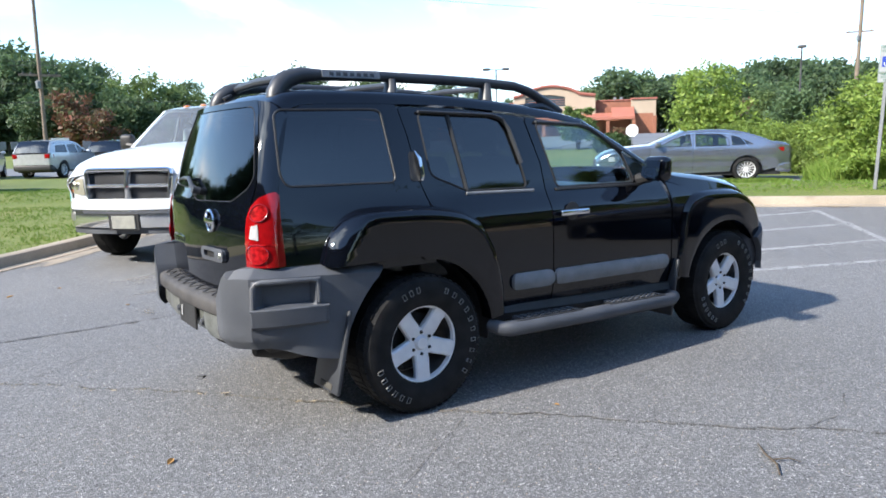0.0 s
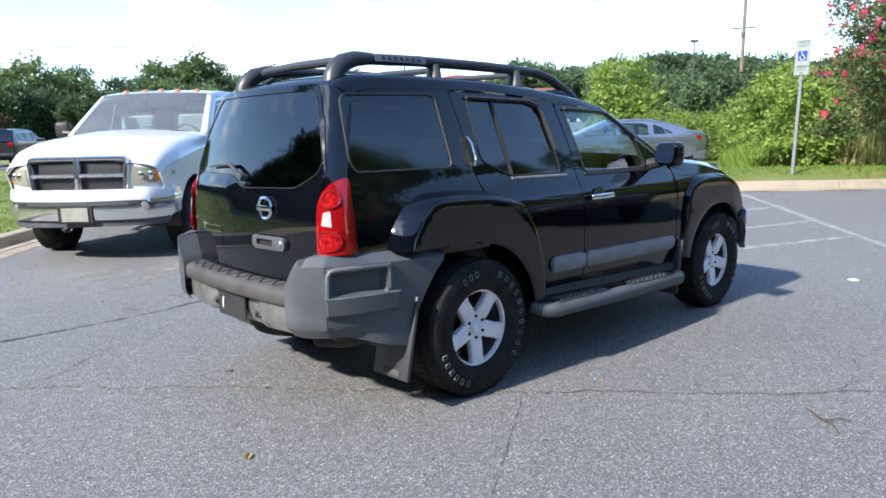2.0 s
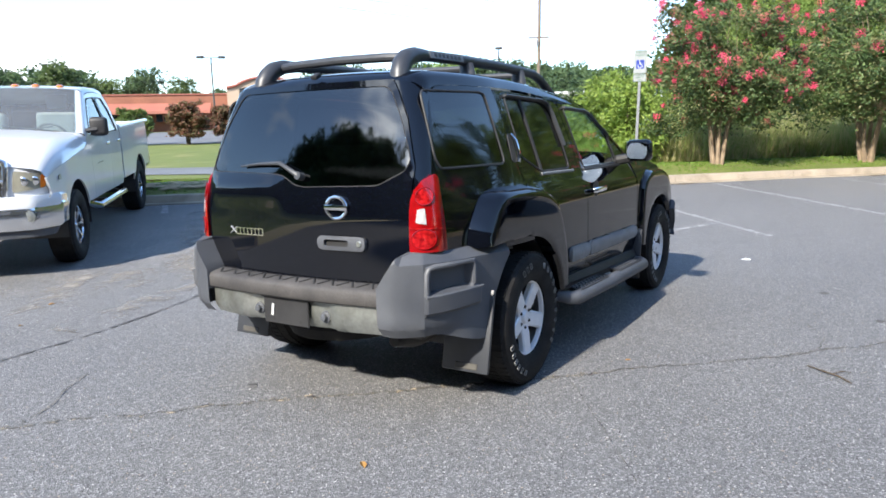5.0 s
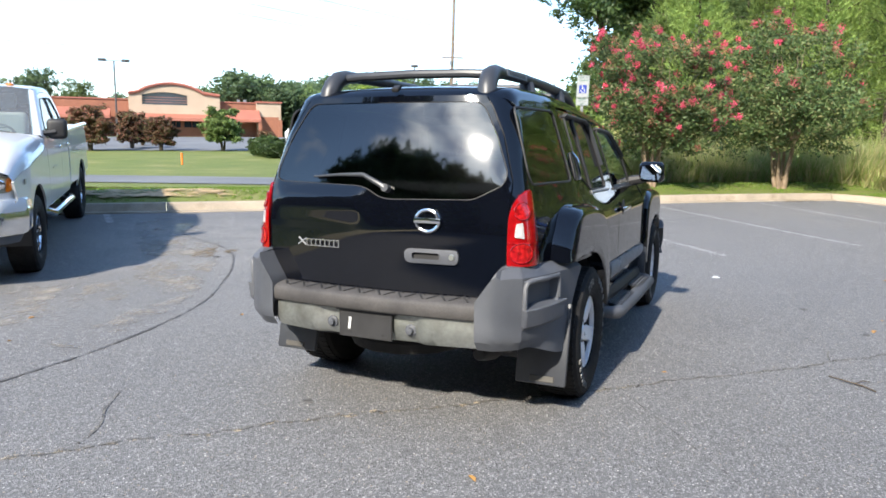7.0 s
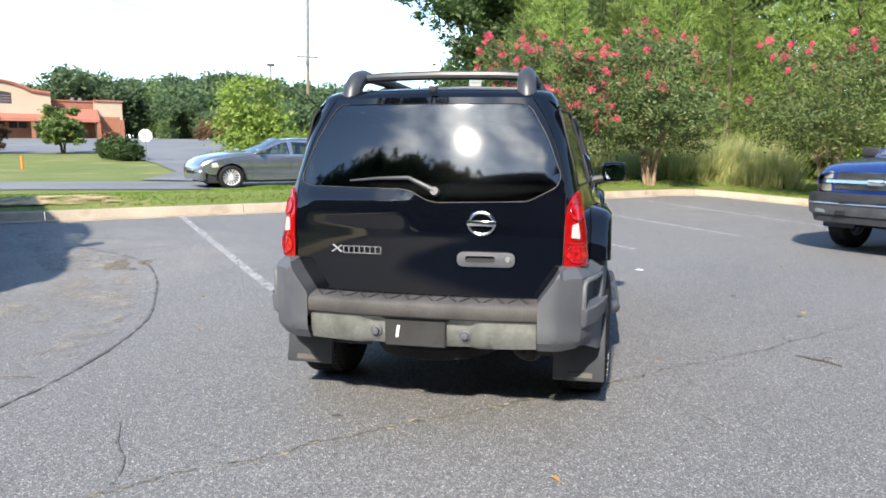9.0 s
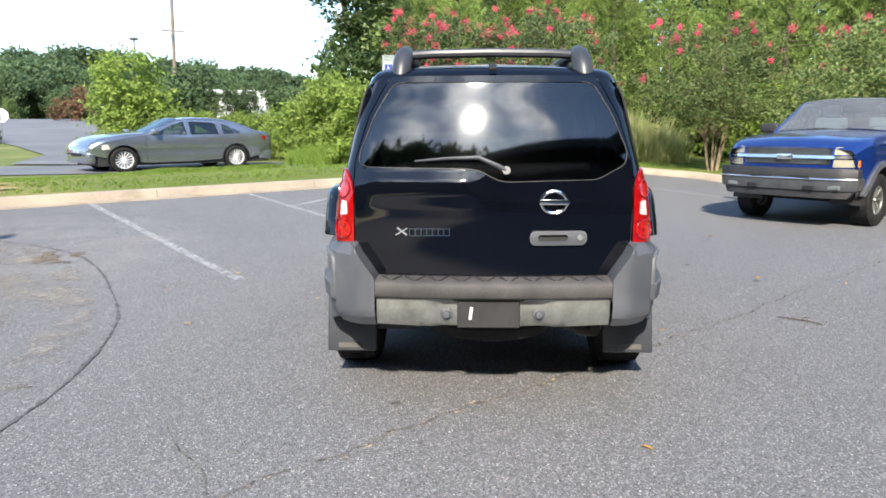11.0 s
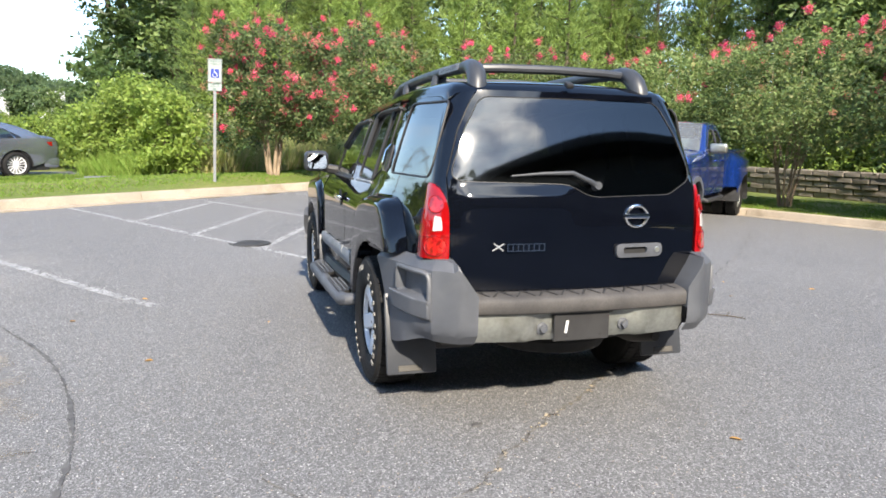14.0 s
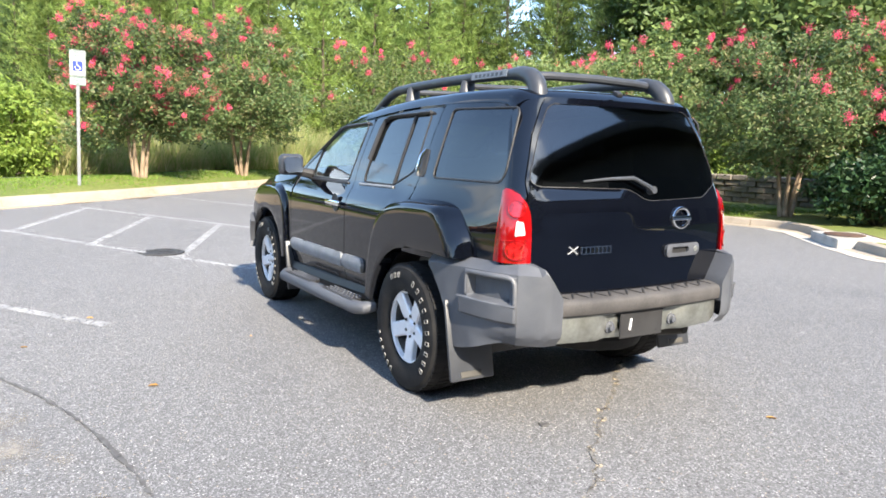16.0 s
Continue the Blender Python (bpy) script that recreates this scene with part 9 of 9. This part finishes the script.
for x0, x1, e0, e1, nm in ((sx_(48.2), sx_(39.9), 1.98, 2.35, "awning"), (sx_(56.5), sx_(48.6), 2.05, 2.65, "awning"), (sx_(39.9), el_ + 0.3, 2.0, 2.75, "awning")):
    bm = bmesh.new()
    v = [bm.verts.new(p) for p in ((x0, -3.2, sz_(e0)), (x1, -3.2, sz_(e0)), (x1, -1.0, sz_(e1)), (x0, -1.0, sz_(e1)), (x0, -3.2, sz_(e0) - 0.35), (x1, -3.2, sz_(e0) - 0.35), (x1, -1.0, sz_(e0) - 0.35), (x0, -1.0, sz_(e0) - 0.35))]
    for f in ((0, 1, 2, 3), (4, 5, 1, 0), (7, 6, 5, 4), (5, 6, 2, 1), (7, 4, 0, 3), (6, 7, 3, 2)):
        bm.faces.new([v[i] for i in f])
    part(nm, bm, AWNING, shop, "terracotta canopy roof")
for a0, a1, e0, e1 in ((47.5, 46.2, 1.35, 1.85), (44.6, 43.9, 1.35, 1.85), (43.7, 42.6, 1.35, 1.85), (42.1, 41.35, 1.15, 1.8), (52.5, 51.0, 1.3, 1.85), (55.5, 54.0, 1.3, 1.85)):
    w = part("window", box(bmesh.new(), sx_(a0), sx_(a1), -1.32, -1.22, sz_(e0), sz_(e1)), SHOP_GLASS, shop, "dark shop window")
    n = max(2, int((sx_(a1) - sx_(a0)) / 0.9))
    for k in range(n + 1):
        x = sx_(a0) + (sx_(a1) - sx_(a0)) * k / n
        part("mullion", box(bmesh.new(), x - 0.04, x + 0.04, -1.36, -1.3, sz_(e0), sz_(e1)), TRIM_RED, w)
part("brick_base", box(bmesh.new(), sx_(48.2), sx_(40.6), -1.30, -1.15, b, sz_(1.95)), BRICK_RED, shop)
for a in (48.1, 45.0, 42.3, 40.2, 38.3, 36.8, 50.5, 53, 56):
    part("column", box(bmesh.new(), sx_(a) - 0.22, sx_(a) + 0.22, -3.1, -2.7, b, sz_(2.0)), BRICK_RED, shop)
for a in (39.4, 38.9):
    part("roof_vent", box(bmesh.new(), sx_(a) - 0.2, sx_(a) + 0.2, 6, 6.4, sz_(3.2), sz_(3.75)), GALV, shop)

# small roadside things
def stop_sign():
    x, y = polar(34.6, 41, (-2.2, 3.4))
    root = thing("road_sign", pose(x, y, land_z(x, y), 0, 0, 215), "grey back of an octagonal road sign on a post", "sign")
    part("post", tube(bmesh.new(), [(0, 0, -0.2), (0, 0, 1.35)], 0.03, 6), GALV, root)
    part("panel", lathe(bmesh.new(), [(0.0, -0.01), (0.36, -0.01), (0.36, 0.01), (0.0, 0.01)], 8, "y", pose(0, 0, 1.35, 0, 0, 90) @ Matrix.Rotation(radians(22.5), 4, "Y")), SIGN_WHITE, root, "pale octagonal plate")


stop_sign()


def marker(name, x, y, h, r, cols, label):
    root = thing(name, pose(x, y, land_z(x, y)), label, "marker post")
    z = -0.1
    for i, (frac, mt) in enumerate(cols):
        z1 = h * frac
        part("band", lathe(bmesh.new(), [(r, z), (r, z1 - 0.01), (r * 0.8, z1), (0.0, z1)], 12, "z"), mt, root)
        z = z1
    return root


TEAL = mat("teal_plastic", (0.10, 0.42, 0.45), rough=0.5)
ORANGE = mat("orange_plastic", (0.85, 0.22, 0.03), rough=0.5)
marker("marker_post", *polar(82.4, 16.2, (-0.06, 0.25)), 0.36, 0.055, ((0.75, TEAL), (1.0, SIGN_WHITE)), "short teal utility marker with a white cap in the lawn")
marker("marker_post", *polar(43.9, 36, (-2.0, 2.5)), 0.55, 0.05, ((1.0, ORANGE),), "slim orange utility marker post in the grass")
for az, d, w_, h_, z0, lab in ((82.9, 66, 1.3, 1.3, 0.6, "white roadside notice board on two legs"), (86.4, 64, 0.5, 0.6, 1.1, "small grey road sign on a post"), (85.7, 64, 0.5, 0.6, 1.1, "small grey road sign on a post"), (81.2, 44, 0.45, 0.55, 1.2, "back of a small road sign")):
    x, y = polar(az, d, (-0.06, 0.25))
    root = thing("road_sign", pose(x, y, land_z(x, y), 0, 0, az), lab, "sign")
    part("panel", box(bmesh.new(), -0.02, 0.02, -w_ / 2, w_ / 2, z0, z0 + h_, 0.01, 1), SIGN_WHITE if w_ > 1 else GALV, root)
    for yy in (-w_ * 0.42, w_ * 0.42) if w_ > 1 else (0,):
        part("post", tube(bmesh.new(), [(0.04, yy, -0.2), (0.04, yy, z0 + h_)], 0.035, 6), GALV, root)
# white trailer beyond the shrubs
x, y = polar(17.5, 70, (-2.3, 4.5))
tr = thing("box_trailer", pose(x, y, land_z(x, y) - 0.2, 0, 0, 105), "long white box trailer behind the shrubs", "trailer")
part("body", box(bmesh.new(), -7, 7, -1.2, 1.2, 0.9, 3.4, 0.05, 1), SIGN_WHITE, tr, "white trailer body")
for xx in (-5, -3.8, 4.5):
    part("wheel", lathe(bmesh.new(), [(0.0, -1.1), (0.48, -1.1), (0.48, 1.1), (0.0, 1.1)], 16, "y", Matrix.Translation((xx, 0, 0.48))), RUBBER, tr)
part("frame", box(bmesh.new(), -6.5, 6.5, -0.5, 0.5, 0.6, 0.92), IRON, tr)

# stone retaining wall behind the shrubs, each stone a piece
STONE = mat("grey_brown_stone", (0.26, 0.22, 0.17), (0.18, 0.155, 0.125), rough=0.95, scale=3, fine=0.3, bump=0.5, bscale=20)
wl_ = tagged(new("retaining_wall"), "low wall of stacked grey-brown stones", kind="structure")
g = random.Random(77)
a, b_ = Vector((15.5, -9.3)), Vector((5.4, -11.0))
dv = (b_ - a).normalized()
rot = math.degrees(math.atan2(dv.y, dv.x))
stones = []
for k in range(6):
    me = bpy.data.meshes.new("stone")
    bm = box(bmesh.new(), -0.22, 0.22, -0.14, 0.14, -0.072, 0.072, 0.025, 2)
    for v in bm.verts:
        v.co += Vector((g.uniform(-1, 1), g.uniform(-1, 1), g.uniform(-1, 1))) * 0.008
    bm.to_mesh(me)
    bm.free()
    me.materials.append(STONE)
    stones.append(me)
for r in range(5):
    n = 22
    for k in range(n):
        p = a + dv * ((k + 0.5 * (r % 2)) * 0.455)
        ob = new("stone", stones[g.randrange(6)])
        ob.parent = wl_
        ob.matrix_basis = pose(p.x, p.y, 0.20 + r * 0.150, 0, 0, rot + g.uniform(-2, 2)) @ Matrix.Translation((0, -0.03 * r + g.uniform(-0.015, 0.015), 0))

# litter: a twig, fallen leaves, pebbles
bm = tube(bmesh.new(), [(2.92, 1.97, 0.008), (2.83, 1.885, 0.016), (2.78, 1.80, 0.012), (2.70, 1.74, 0.01)], [0.003, 0.005, 0.005, 0.004], 5)
tube(bm, [(2.80, 1.835, 0.014), (2.86, 1.79, 0.02), (2.88, 1.745, 0.012)], [0.004, 0.003, 0.002], 5)
tagged(part("twig", bm, BARK), "thin forked dark twig lying on the asphalt", "twig")
LEAF_DRY = leaf("dry_leaf", [(0.34, 0.17, 0.05), (0.42, 0.24, 0.08), (0.22, 0.10, 0.04)], 0.2)
g = random.Random(9)
for k in range(26):
    x, y = g.uniform(-1, 7), g.uniform(0, 9)
    if 0.8 < x < 5.4 and 3.1 < y < 5.3:
        continue
    bm = bmesh.new()
    L = g.uniform(0.018, 0.04)
    v = [bm.verts.new(p) for p in ((-L, 0, 0), (-L * 0.3, L * 0.45, L * 0.25), (L * 0.6, L * 0.35, L * 0.2), (L, 0, 0.0), (L * 0.5, -L * 0.4, L * 0.22), (-L * 0.3, -L * 0.45, L * 0.25))]
    bm.faces.new((v[0], v[1], v[2], v[3]))
    bm.faces.new((v[0], v[3], v[4], v[5]))
    lf = part("fallen_leaf", bm, LEAF_DRY)
    lf.matrix_basis = pose(x, y, lot_z(x, y) + 0.004, g.uniform(-8, 8), g.uniform(-8, 8), g.uniform(0, 360))
    tagged(lf, "small dry brown leaf on the asphalt", "leaf")
bm = bmesh.new()
for k in range(900):
    x, y = g.uniform(-2, 9), g.uniform(-1, 10)
    s = g.uniform(0.002, 0.006)
    q = Vector((x, y, lot_z(x, y)))
    v = [bm.verts.new(q + Vector(d) * s) for d in ((1, 0, 0), (-0.5, 0.9, 0), (-0.5, -0.9, 0), (0.1, 0.1, 1.1))]
    for f in ((0, 1, 3), (1, 2, 3), (2, 0, 3)):
        bm.faces.new([v[i] for i in f])
PEBBLE = mat("pale_grit", (0.45, 0.44, 0.42), (0.25, 0.24, 0.23), rough=0.9, scale=3)
tagged(part("grit", bm, PEBBLE), "loose pale grit on the asphalt", "grit", kind="stuff")
for x, y, r in ((6.36, 2.81, 0.05), (4.6, 8.35, 0.05), (1.156, 4.67, 0.03), (4.2, 1.6, 0.03), (5.0, 2.0, 0.03), (-0.4, 3.4, 0.02)):
    mt = SIGN_WHITE if x == 6.36 else TAR
    bm = lathe(bmesh.new(), [(r, 0.0), (r * 0.8, 0.006), (0.0, 0.007)], 9, "z")
    for v in bm.verts:
        v.co.x *= 1 + 0.5 * math.sin(v.co.y * 90)
    sp = part("asphalt_spot", bm, mt)
    sp.matrix_basis = pose(x, y, lot_z(x, y) + 0.002, 0, 0, x * 90)
    tagged(sp, "small spot on the asphalt", kind="structure")

# the building behind the camera, seen only in the glass
DARK_WALL = mat("dark_building_wall", (0.06, 0.057, 0.055), (0.045, 0.043, 0.041), rough=0.8, scale=0.4)
bw = thing("rear_building", pose(-3.8, -16.9, 0, 0, 0, 120.8), "plain dark building beside the car park", "building")
part("wall", box(bmesh.new(), -16, 26.5, 2.2, 14, -0.2, 9.7), DARK_WALL, bw)
part("roof", box(bmesh.new(), -17, 27.7, 0, 15, 9.7, 10.5, 0.05, 1), DARK_WALL, bw, "deep flat canopy roof")
for k in range(9):
    part("window", box(bmesh.new(), -13 + k * 4.2, -10.2 + k * 4.2, 2.14, 2.22, 0.6, 3.0), SHOP_GLASS, bw)
